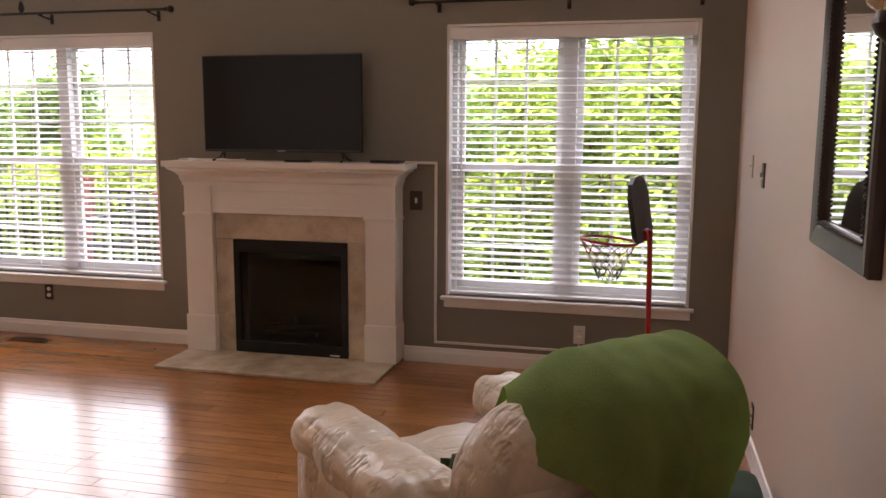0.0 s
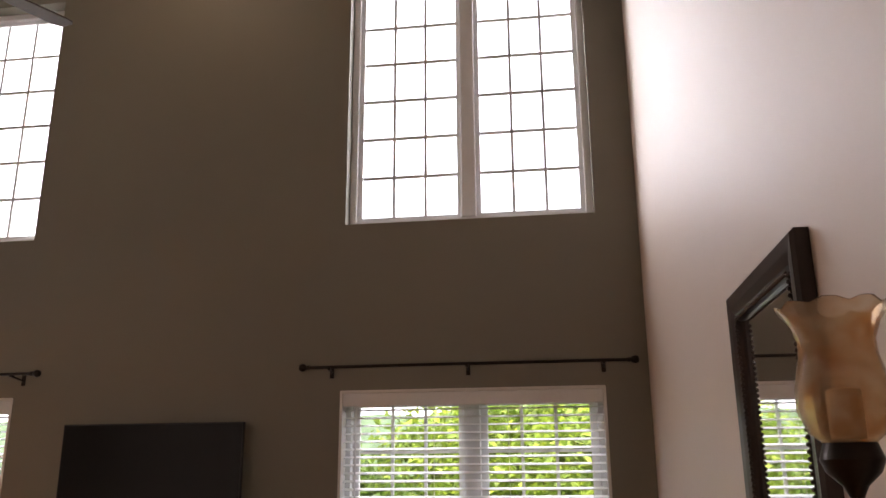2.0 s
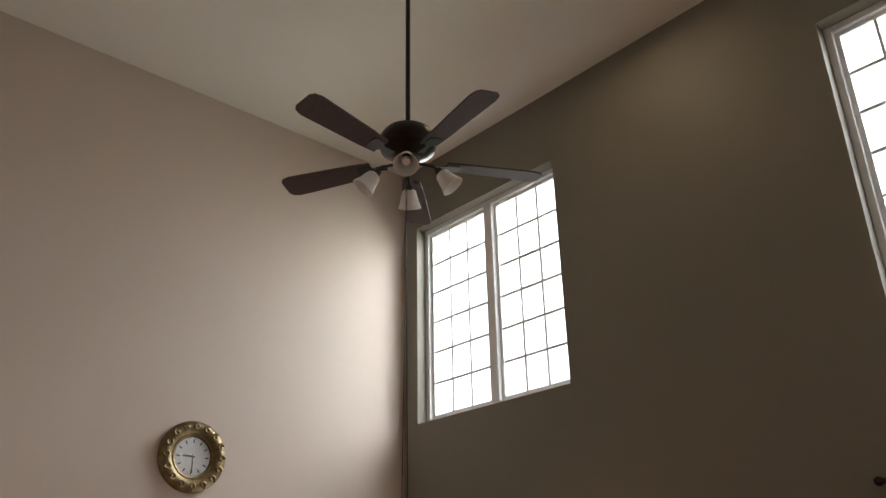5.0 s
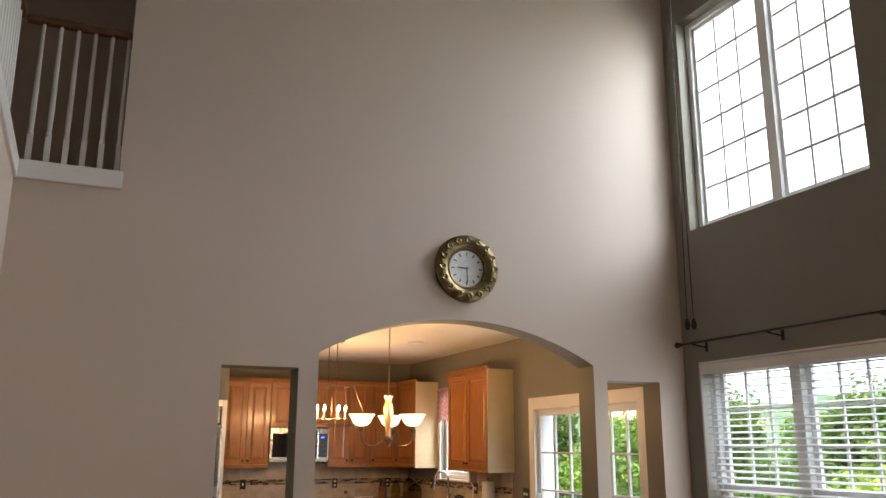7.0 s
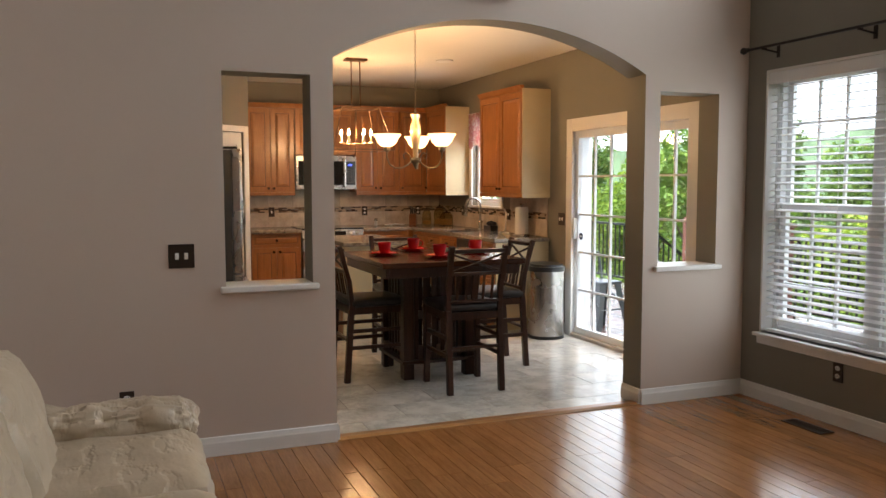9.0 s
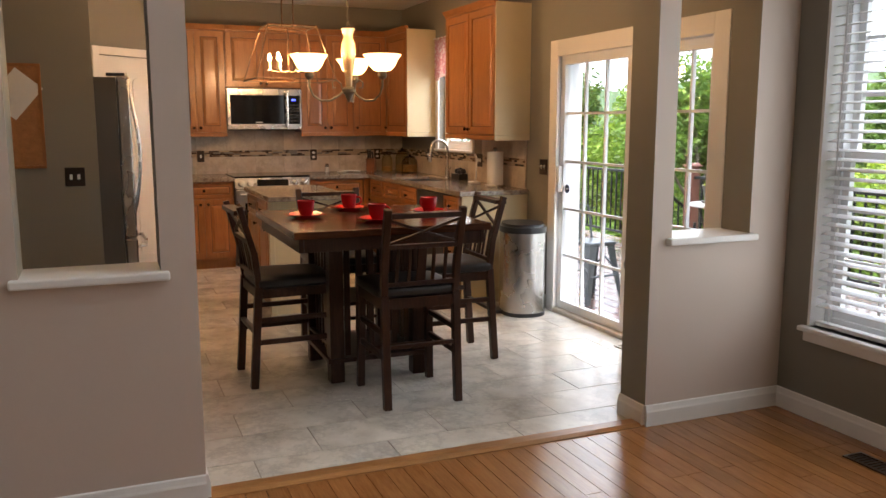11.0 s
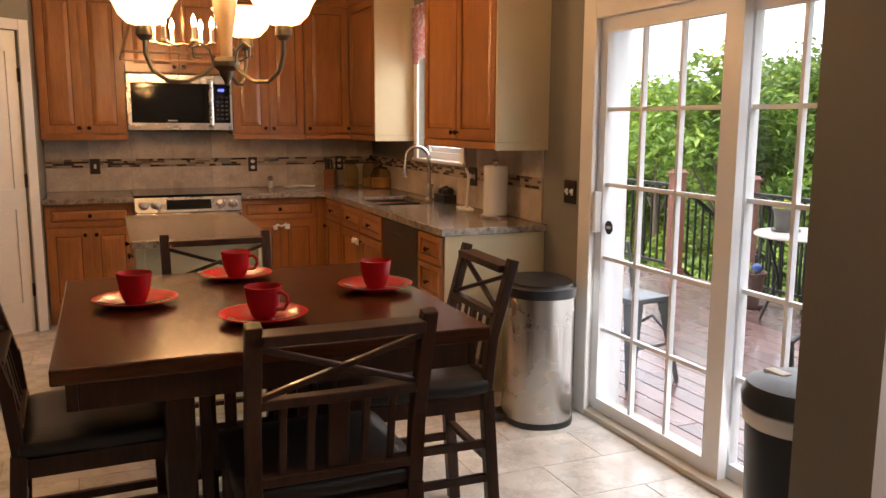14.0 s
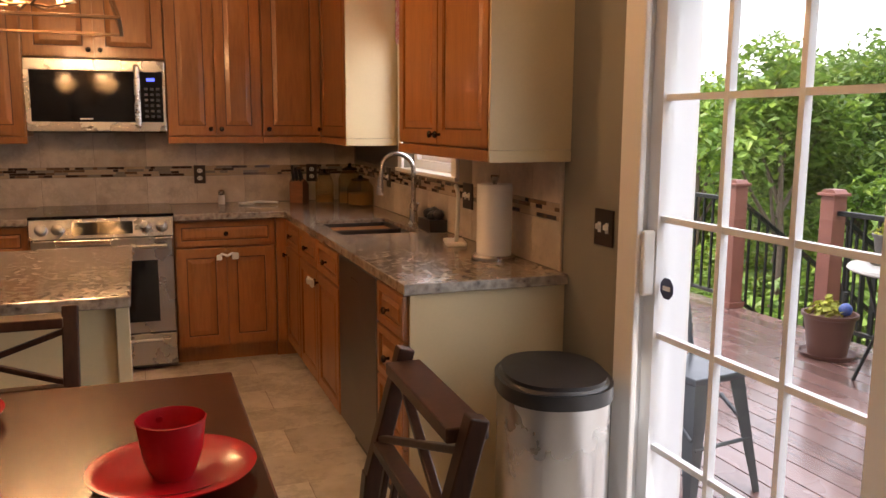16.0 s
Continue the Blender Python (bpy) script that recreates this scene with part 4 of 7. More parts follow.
def recliner(m, label):
    """Padded recliner, facing its own +y."""
    r = thing("recliner", m, label, "armchair")
    part("base", soft_box(-0.36, 0.36, -0.38, 0.36, 0.03, 0.32, 6, 0.3, 0.0, 0.008, 1), M_LEATHER, r, "", True)
    part("seat_cushion", soft_box(-0.29, 0.29, -0.30, 0.47, 0.28, 0.50, 9, 0.5, 0.03, 0.014, 2, 8), M_LEATHER, r, "", True)
    part("footrest", soft_box(-0.28, 0.28, 0.40, 0.50, 0.08, 0.36, 6, 0.5, 0.02, 0.01, 3), M_LEATHER, r, "", True)
    for s in (-1, 1):
        part("arm", soft_box(min(s * 0.27, s * 0.49), max(s * 0.27, s * 0.49), -0.38, 0.46, 0.05, 0.60, 9, 0.55, 0.02, 0.016, 5 + s, 7), M_LEATHER, r, "", True)
        part("arm_pad", soft_box(min(s * 0.25, s * 0.50), max(s * 0.25, s * 0.50), -0.30, 0.49, 0.50, 0.68, 20, 0.9, 0.02, 0.015, 9 + s, 9), M_LEATHER, r, "", True)
    lean = Matrix.Translation((0, -0.30, 0.36)) @ Matrix.Rotation(radians(20), 4, "X")
    part("back_lower", move(soft_box(-0.35, 0.35, -0.13, 0.12, 0.0, 0.40, 16, 0.6, 0.03, 0.012, 12, 8), lean), M_LEATHER, r, "", True)
    top = soft_box(-0.36, 0.36, -0.15, 0.15, 0.32, 0.66, 18, 0.85, 0.03, 0.012, 14, 8)
    for v in top.verts:
        v.co.z += 0.45 * min(0, v.co.x + 0.05)
    part("back_upper", move(top, lean), M_LEATHER, r, "", True)
    shell = soft_box(-0.345, 0.345, -0.185, -0.10, -0.26, 0.58, 14, 0.6, 0.01, 0.006, 15, 6)
    for v in shell.verts:
        v.co.z += 0.45 * min(0, v.co.x + 0.05) * max(0, min(1, v.co.z / 0.5))
    part("back_shell", move(shell, lean), M_LEATHER, r, "", True)
    for s in (-1, 1):
        part("piping", add_tube(bmesh.new(), [lean @ Vector((s * 0.345, -0.11, z)) for z in (-0.2, -0.05, 0.1, 0.25, 0.38)], 0.006), M_SEAM, r)
    return r


CH = pose(0.42, 2.53, 0, 0, 0, 45) @ Matrix.Diagonal((0.94, 1, 0.93, 1))
recliner(CH, "cream leather recliner facing the fireplace, creased and worn")
# green blanket hanging over the chair's back
M_FLEECE = surface("green_fleece", (0.26, 0.36, 0.105), 0.95, 0, 0.18, 9, 160, 0.6)
bl = thing("blanket", CH, "green fleece blanket thrown over the recliner's back", "blanket")
lean = Matrix.Translation((0, -0.30, 0.36)) @ Matrix.Rotation(radians(20), 4, "X")
way = [(0.22, 0.42), (0.20, 0.55), (0.17, 0.66), (0.08, 0.725), (-0.04, 0.74), (-0.15, 0.70), (-0.215, 0.60), (-0.235, 0.45), (-0.25, 0.28), (-0.265, 0.10), (-0.28, -0.04)]
bm = bmesh.new()
NU = 60
grid = []
fine = []
for k in range(len(way) - 1):
    q = [Vector(way[max(0, min(len(way) - 1, k + o))]) for o in (-1, 0, 1, 2)]
    for i in range(5):
        f = i / 5
        fine.append(0.5 * (2 * q[1] + (q[2] - q[0]) * f + (2 * q[0] - 5 * q[1] + 4 * q[2] - q[3]) * f * f + (3 * q[1] - q[0] - 3 * q[2] + q[3]) * f ** 3))
fine.append(Vector(way[-1]))
for j, (y, z) in enumerate(fine):
    row = []
    tv_ = j / (len(fine) - 1)
    for i in range(NU + 1):
        u = i / NU
        bump = math.exp(-((tv_ - 0.40) / 0.17) ** 2)
        x = -0.15 + 0.49 * u + 0.05 * (tv_ - 0.5) * (1 - 2 * u) - 0.12 * bump * (1 - u)
        hang = 0.11 * bump * max(0, 1 - u / 0.3) ** 2
        fold = 0.034 * (0.5 + 0.5 * math.sin(u * 24 + 1.6 * tv_ + 1.5 * math.sin(u * 4))) * max(0, tv_ - 0.2) * 1.4
        sag = 0.05 * math.sin(u * 5.0 + 0.6) * tv_ ** 3
        yy = y - fold - 0.010 - 0.006 * noise.noise(Vector((u * 6, tv_ * 8, 3)))
        zz = z + (sag + 0.05 * (u - 0.5) if tv_ > 0.6 else 0) * (1 if tv_ > 0.6 else 0) + 0.006 * noise.noise(Vector((u * 9, tv_ * 9, 7)))
        row.append(bm.verts.new(lean @ Vector((x, yy, zz - hang + 0.45 * min(0, x + 0.05)))))
    grid.append(row)
for a, b in zip(grid, grid[1:]):
    for i in range(NU):
        bm.faces.new((a[i], a[i + 1], b[i + 1], b[i]))
res = bmesh.ops.solidify(bm, geom=bm.faces[:], thickness=0.008)
part("fleece", bm, M_FLEECE, bl, "", True)

# small crumpled green cloth on the seat
cl = thing("cloth", CH @ pose(-0.12, -0.02, 0.52), "crumpled dark green cloth lying on the recliner seat", "cloth")
bm = bmesh.new()
bmesh.ops.create_icosphere(bm, subdivisions=3, radius=0.06)
for v in bm.verts:
    k = 1 + 0.55 * noise.noise(v.co * 22) + 0.3 * noise.noise(v.co * 50)
    v.co = Vector((v.co.x * k * 0.8, v.co.y * k * 0.8, max(-0.02, v.co.z * k * 1.5)))
part("fabric", bm, surface("dark_green_cloth", (0.06, 0.11, 0.03), 0.9, 0, 0.3, 12, 120, 0.5), cl, "", True)

# sofa against the wall under the rail: arm at the arch end
sofa = thing("sofa", pose(-2.62, 1.10, 0), "cream leather sofa with rolled creased arms", "sofa")
part("base", soft_box(-0.74, 1.64, -0.42, 0.34, 0.03, 0.30, 8, 0.3, 0.0, 0.008, 21), M_LEATHER, sofa, "", True)
for k, (a, b) in enumerate(((-0.60, 0.10), (0.105, 0.80), (0.805, 1.5))):
    part("seat_cushion", soft_box(a, b, -0.30, 0.46, 0.26, 0.48, 10, 0.55, 0.03, 0.016, 22 + k, 8), M_LEATHER, sofa, "", True)
    part("back_cushion", move(soft_box(a, b, -0.13, 0.14, 0.0, 0.52, 10, 0.7, 0.04, 0.02, 25 + k, 8), Matrix.Translation((0, -0.16, 0.34)) @ Matrix.Rotation(radians(16), 4, "X")), M_LEATHER, sofa, "", True)
part("back_frame", soft_box(-0.74, 1.64, -0.44, -0.28, 0.05, 0.84, 8, 0.6, 0.0, 0.006, 28), M_LEATHER, sofa, "", True)
for s, o in ((-1, 0.0), (1, 0.9)):
    part("arm", soft_box(o + min(s * 0.56, s * 0.78), o + max(s * 0.56, s * 0.78), -0.40, 0.42, 0.04, 0.45, 9, 0.4, 0.01, 0.012, 31 + s), M_LEATHER, sofa, "", True)
    part("arm_pad", soft_box(o + min(s * 0.545, s * 0.80), o + max(s * 0.545, s * 0.80), -0.34, 0.47, 0.38, 0.58, 26, 0.98, 0.015, 0.034, 35 + s, 10), M_LEATHER, sofa, "creased rolled arm pad", True)

# ---- toy hoop and toy by the wall ----
M_RED = surface("red_plastic", (0.42, 0.015, 0.02), 0.35, 0, 0.08, 6, 90, 0.05)
hp = thing("basketball_hoop", pose(0.93, 4.55, 0), "red toy basketball hoop with a black backboard on a pole", "toy hoop")
part("base", lathe([(0, 0.0), (0.19, 0.0), (0.2, 0.02), (0.16, 0.06), (0.05, 0.1), (0, 0.1)], 24), M_BLACK, hp, "", True)
part("pole", add_rod(bmesh.new(), (0, 0, 0.1), (-0.02, 0, 1.02), 0.014, seg=12), M_RED, hp, "", True)
bm = bmesh.new()
outline = [(-0.2, 0.04), (-0.12, 0.0), (0.12, 0.0), (0.2, 0.04), (0.2, 0.24), (0.15, 0.31), (0.06, 0.34), (-0.06, 0.34), (-0.15, 0.31), (-0.2, 0.24)]
add_prism(bm, outline, "x", -0.012, 0.012)
tiltm = Matrix.Translation((-0.05, 0, 0.965)) @ Matrix.Rotation(radians(-9), 4, "Y") @ Matrix.Rotation(radians(-12), 4, "Z")
part("backboard", move(bm, tiltm), M_BLACK, hp)
for y in (-0.14, -0.07, 0.0, 0.07, 0.14):
    part("stripe", move(box(-0.014, -0.0125, y - 0.008, y + 0.008, 0.03, 0.3), tiltm), surface("grey_stripe", (0.28, 0.3, 0.29), 0.5) if y < -0.1 else bpy.data.materials["grey_stripe"], hp)
part("mount", move(box(-0.04, 0.03, -0.05, 0.05, 0.0, 0.06, 0.01), tiltm), M_RED, hp)
ringc = Vector((-0.23, 0.03, 0.955))
part("rim", add_tube(bmesh.new(), [ringc + Vector((0.15 * math.cos(a), 0.15 * math.sin(a), -0.012 * math.cos(a) + 0.0)) for a in [2 * math.pi * k / 28 for k in range(29)]], 0.008), M_RED, hp, "", True)
M_NETS = [surface("red_net", (0.4, 0.03, 0.03), 0.8), surface("white_net", (0.7, 0.7, 0.7), 0.8), surface("blue_net", (0.03, 0.04, 0.1), 0.8)]
for k in range(12):
    for sgn in (1, -1):
        pts = []
        for j in range(7):
            a = 2 * math.pi * (k + sgn * j * 0.5) / 12
            rr = 0.148 - 0.016 * j
            pts.append(ringc + Vector((rr * math.cos(a), rr * math.sin(a), -0.005 - 0.034 * j)))
        for seg_i in range(3):
            part("net_cord", add_tube(bmesh.new(), pts[seg_i * 2:seg_i * 2 + 3], 0.0022, 5), M_NETS[seg_i], hp)
ty = thing("toy_cap", pose(1.22, 3.33, 0), "dark green cushioned toy on a black and red base", "toy")
part("base", soft_box(-0.12, 0.12, -0.14, 0.14, 0.001, 0.1, 4, 0.3), M_BLACK, ty, "", True)
part("trim", soft_box(-0.125, 0.125, -0.145, 0.145, 0.03, 0.05, 3, 0.3), M_RED, ty, "", True)
part("cap", soft_box(-0.14, 0.13, -0.16, 0.16, 0.09, 0.19, 6, 0.8, 0.02, 0.006, 41), surface("dark_green_felt", (0.035, 0.07, 0.045), 0.9), ty, "", True)


# ---- kitchen materials ----
M_MAPLE = wood("honey_maple", (0.40, 0.165, 0.052), (0.30, 0.115, 0.033), 0.32, (7, 7, 0.8), coat=0.25, per_object=0.06, shuffle=True)
M_GLAZE = surface("brown_glaze", (0.10, 0.038, 0.014), 0.5, 0, 0.2, 10, 80, 0.05)
M_CREAM = surface("cream_side_panel", (0.58, 0.48, 0.30), 0.45, 0, 0.06, 3, 120, 0.06)
M_KNOB = surface("dark_bronze_knob", (0.06, 0.04, 0.03), 0.25, 0.9, 0.2, 12, 90, 0.05)
M_GRANITE = stone("granite", [(0.30, (0.06, 0.045, 0.036)), (0.40, (0.20, 0.155, 0.12)), (0.52, (0.30, 0.25, 0.20)), (0.74, (0.42, 0.37, 0.31))], 42, 0.16, 0.1, False, 0.2, 3.5)
M_STEEL = surface("brushed_steel", (0.52, 0.51, 0.5), 0.27, 1.0, 0.06, 4, 200, 0.04)
M_DSTEEL = surface("dark_steel", (0.16, 0.15, 0.145), 0.32, 0.9, 0.08, 4, 160, 0.04)
M_BGLASS = surface("black_glass", (0.01, 0.01, 0.011), 0.06, 0, 0.05, 4, 60, 0.0, 0.02)
M_SPLASH = stone("travertine_tile", [(0.3, (0.44, 0.35, 0.27)), (0.5, (0.57, 0.48, 0.39)), (0.72, (0.66, 0.58, 0.49))], 8, 0.4, 0.15, True)
M_PAPER = surface("white_paper", (0.8, 0.79, 0.77), 0.9, 0, 0.03, 8, 60, 0.2)


def panel_door(parent, name, x0, x1, z0, z1, y, knob=None, rail=0.058, thick=0.02):
    """Raised-panel front facing -y, with glazed grooves. knob: (x, z) in the parent's frame."""
    r = min(rail, (z1 - z0) * 0.27, (x1 - x0) * 0.3)
    y0, y1 = y - thick, y
    bm = wall_sheet("y", y0, y1, x0, x1, z0, z1, [(x0 + r, x1 - r, z0 + r, z1 - r)])
    es = [e for e in bm.edges if len(e.link_faces) == 2 and e.calc_face_angle(0) > 1 and all(abs(v.co.y - y0) < 1e-6 for v in e.verts)]
    bmesh.ops.bevel(bm, geom=es, offset=0.004, segments=2, affect="EDGES")
    d = part(name, bm, M_MAPLE, parent)
    a0, a1, c0, c1 = x0 + r + 0.006, x1 - r - 0.006, z0 + r + 0.006, z1 - r - 0.006
    part("groove", box(x0 + r, x1 - r, y0 + 0.011, y1 - 0.002, z0 + r, z1 - r), M_GLAZE, d)
    s = min(0.026, (a1 - a0) * 0.22, (c1 - c0) * 0.22)
    bm = bmesh.new()
    lo = [bm.verts.new((x, y0 + 0.0108, z)) for x, z in ((a0, c0), (a1, c0), (a1, c1), (a0, c1))]
    mid = [bm.verts.new((x, y0 + 0.0085, z)) for x, z in ((a0, c0), (a1, c0), (a1, c1), (a0, c1))]
    hi = [bm.verts.new((x, y0 + 0.002, z)) for x, z in ((a0 + s, c0 + s), (a1 - s, c0 + s), (a1 - s, c1 - s), (a0 + s, c1 - s))]
    bm.faces.new(hi)
    for i in range(4):
        bm.faces.new((lo[i], lo[(i + 1) % 4], mid[(i + 1) % 4], mid[i]))
        bm.faces.new((mid[i], mid[(i + 1) % 4], hi[(i + 1) % 4], hi[i]))
    bmesh.ops.recalc_face_normals(bm, faces=bm.faces[:])
    part("panel", bm, M_MAPLE, d)
    if knob:
        kb = add_lathe(bmesh.new(), [(0, 0), (0.006, 0.0), (0.005, 0.012), (0.012, 0.016), (0.0145, 0.022), (0.011, 0.028), (0, 0.03)], 14, (0, 0, 0), Matrix.Translation((knob[0], y0, knob[1])) @ Matrix.Rotation(math.pi / 2, 4, "X"))
        part("knob", kb, M_KNOB, d, "dark bronze knob", True)
    return d


def child_lock(door_parent, x, z, y):
    c = add_tube(bmesh.new(), [(x - 0.05, y, z), (x - 0.03, y - 0.006, z + 0.018), (x, y - 0.008, z + 0.004), (x + 0.03, y - 0.006, z + 0.02), (x + 0.05, y, z + 0.002)], 0.008, 8)
    add_box(c, x - 0.062, x - 0.03, y - 0.012, y + 0.006, z - 0.02, z + 0.012, 0.006)
    add_box(c, x + 0.026, x + 0.066, y - 0.012, y + 0.006, z - 0.018, z + 0.022, 0.006)
    part("child_lock", c, M_WHITEPLATE, door_parent, "white plastic child lock over the knobs", True)


def base_cabinet(m, w, fronts, label, depth=0.585, end=None, lock=False):
    """Base unit facing -y, its back at y 0. fronts: 'DD2' style: drawers on top, then doors, or number of drawers."""
    c = thing("base_cabinet", m, label, "cabinet", "kitchen base cabinets")
    bm = box(0.001, w - 0.001, -depth, -0.002, 0.1, 0.875, 0.001)
    part("carcass", bm, M_MAPLE, c)
    part("toe_kick", box(0.002, w - 0.002, -depth + 0.06, -0.003, 0.001, 0.0995), M_MAPLE, c)
    y = -depth - 0.001
    kind, n = fronts
    if kind == "drawers":
        hs = [0.16] + [0.195] * (n - 1)
        z = 0.865
        for h in hs:
            panel_door(c, "drawer", 0.008, w - 0.008, z - h + 0.006, z, y, (w / 2, z - h / 2), 0.035)
            z -= h
    else:
        dn, n = n
        for k in range(dn):
            a, b = 0.008 + (w - 0.012) * k / dn, 0.004 + (w - 0.012) * (k + 1) / dn
            panel_door(c, "drawer", a, b, 0.715, 0.865, y, ((a + b) / 2, 0.79), 0.035)
        last = None
        for k in range(n):
            a, b = 0.008 + (w - 0.012) * k / n, 0.004 + (w - 0.012) * (k + 1) / n
            kx = b - 0.035 if (k % 2 == 0 and n > 1) else a + 0.035
            last = panel_door(c, "door", a, b, 0.115, 0.705, y, (kx, 0.655))
        if lock:
            child_lock(last, 0.008 + (w - 0.012) / n, 0.655, y - 0.052)
    if end:
        s, mat = end
        x0, x1 = (w, w + 0.012) if s > 0 else (-0.012, 0)
        part("end_panel", box(x0, x1, -depth, -0.002, 0.001, 0.876), mat, c, "cream end panel")
    return c


def wall_cabinet(m, w, n, z0, z1, label, depth=0.31, end=None, rail=True):
    c = thing("wall_cabinet", m, label, "cabinet", "kitchen wall cabinets")
    part("carcass", box(0.001, w - 0.001, -depth, -0.001, z0, z1, 0.001), M_MAPLE, c)
    y = -depth - 0.001
    for k in range(n):
        a, b = 0.006 + (w - 0.008) * k / n, 0.002 + (w - 0.008) * (k + 1) / n
        kx = b - 0.03 if (k % 2 == 0 and n > 1) else a + 0.03
        panel_door(c, "door", a, b, z0 + 0.006, z1 - 0.03, y, (kx, z0 + 0.045))
    if rail:
        part("light_rail", box(0, w, -depth - 0.022, -depth + 0.02, z0 - 0.042, z0 - 0.0005, 0.004), M_MAPLE, c)
    prof = [(-depth - 0.001, z1 - 0.028), (-depth - 0.022, z1 - 0.026), (-depth - 0.026, z1 - 0.01), (-depth - 0.05, z1 + 0.02), (-depth - 0.056, z1 + 0.03), (-depth - 0.001, z1 + 0.03)]
    part("crown", add_prism(bmesh.new(), prof, "x", 0, w), M_MAPLE, c)
    if end:
        s, mat = end
        x0, x1 = (w, w + 0.012) if s > 0 else (-0.012, 0)
        part("end_panel", box(x0, x1, -depth - 0.02, -0.001, z0, z1 - 0.001), mat, c, "cream end panel")
        if rail:
            part("light_rail", box(min(x0, x1) - 0.001, max(x0, x1) + 0.004, -depth - 0.0225, -0.001, z0 - 0.0425, z0 - 0.001, 0.003), M_CREAM, c)
    return c


def back_at(y):
    return pose(XK, y, 0, 0, 0, 90)


# range wall
base_cabinet(back_at(2.705), 0.59, ("doors", (1, 2)), "honey maple base cabinet with drawer and two doors")
base_cabinet(back_at(4.047), 0.59, ("doors", (1, 2)), "honey maple base cabinet with a child lock", lock=True)
bm = box(XK + 0.001, -9.43, 4.638, YK - 0.001, 0.1, 0.875)
add_box(bm, XK + 0.001, -9.49, 4.638, YK - 0.001, 0.001, 0.0995)
part("carcass", bm, M_MAPLE, thing("corner_cabinet", pose(0, 0, 0), "honey maple corner filler unit", "cabinet"))
wall_cabinet(back_at(2.703), 0.585, 2, 1.355, 2.385, "tall honey maple wall cabinet with two raised-panel doors")
wall_cabinet(back_at(3.289), 0.76, 2, 1.805, 2.385, "short honey maple wall cabinet over the microwave", rail=False)
wall_cabinet(back_at(4.051), 0.565, 2, 1.355, 2.385, "tall honey maple wall cabinet with two raised-panel doors")
wall_cabinet(back_at(4.617), 0.372, 1, 1.355, 2.385, "narrow honey maple corner wall cabinet")
# sink wall
wall_cabinet(pose(-9.71, YK, 0), 0.668, 1, 1.355, 2.385, "honey maple corner wall cabinet with a cream side", 0.29, (1, M_CREAM))
wall_cabinet(pose(-8.03, YK, 0), 1.01, 2, 1.355, 2.385, "honey maple wall cabinet with a cream side", 0.29, (1, M_CREAM))
base_cabinet(pose(-9.395, YK, 0), 0.44, ("doors", (1, 1)), "narrow honey maple base cabinet by the corner")
base_cabinet(pose(-8.953, YK, 0), 0.955, ("doors", (2, 2)), "honey maple sink cabinet with a child lock", lock=True)
base_cabinet(pose(-7.372, YK, 0), 0.335, ("drawers", 4), "honey maple drawer stack with a cream end panel", 0.585, (1, M_CREAM))

dw = thing("dishwasher", pose(-7.994, YK, 0), "dark stainless dishwasher under the counter", "dishwasher")
part("body", box(0.003, 0.617, -0.567, -0.003, 0.1, 0.87), M_BLACK, dw)
part("door", box(0.005, 0.615, -0.605, -0.568, 0.12, 0.868, 0.006), M_DSTEEL, dw)
part("toe_kick", box(0.01, 0.61, -0.54, -0.01, 0.001, 0.099), M_BLACK, dw)
for k in range(4):
    part("badge", box(0.24 + k * 0.03, 0.25 + k * 0.03, -0.6065, -0.6045, 0.80, 0.806), M_STEEL, dw)

# microwave
mw = thing("microwave", pose(XK, 3.293, 1.385, 0, 0, 90), "stainless over-the-range microwave with a dark window", "microwave")
part("body", box(0, 0.752, -0.33, -0.002, 0.0, 0.41, 0.003), M_DSTEEL, mw)
bm = bmesh.new()
add_box(bm, 0, 0.752, -0.365, -0.331, 0.345, 0.41, 0.004)
add_box(bm, 0, 0.752, -0.365, -0.331, 0.0, 0.055, 0.004)
add_box(bm, 0, 0.028, -0.3645, -0.331, 0.055, 0.345)
add_box(bm, 0.738, 0.752, -0.3645, -0.331, 0.055, 0.345)
part("front_frame", bm, M_STEEL, mw)
part("door_window", box(0.028, 0.60, -0.362, -0.332, 0.055, 0.345), M_BGLASS, mw, "dark glossy door window")
part("handle", box(0.578, 0.612, -0.405, -0.366, 0.02, 0.385, 0.012), M_STEEL, mw)
pn_ = part("control_panel", box(0.615, 0.738, -0.3625, -0.332, 0.055, 0.345), M_BGLASS, mw)
part("display", box(0.65, 0.695, -0.3638, -0.3626, 0.292, 0.31), emitter("blue_display", (0.05, 0.08, 1.0), 2.5), pn_, "blue lit clock display")
for r_ in range(6):
    for c_ in range(3):
        part("key", box(0.635 + c_ * 0.033, 0.655 + c_ * 0.033, -0.3635, -0.3626, 0.08 + r_ * 0.032, 0.095 + r_ * 0.032), surface("key_grey", (0.06, 0.06, 0.065), 0.5) if r_ + c_ == 0 else bpy.data.materials["key_grey"], pn_)
part("name_mark", box(0.28, 0.35, -0.3632, -0.3621, 0.068, 0.076), M_STEEL, mw)

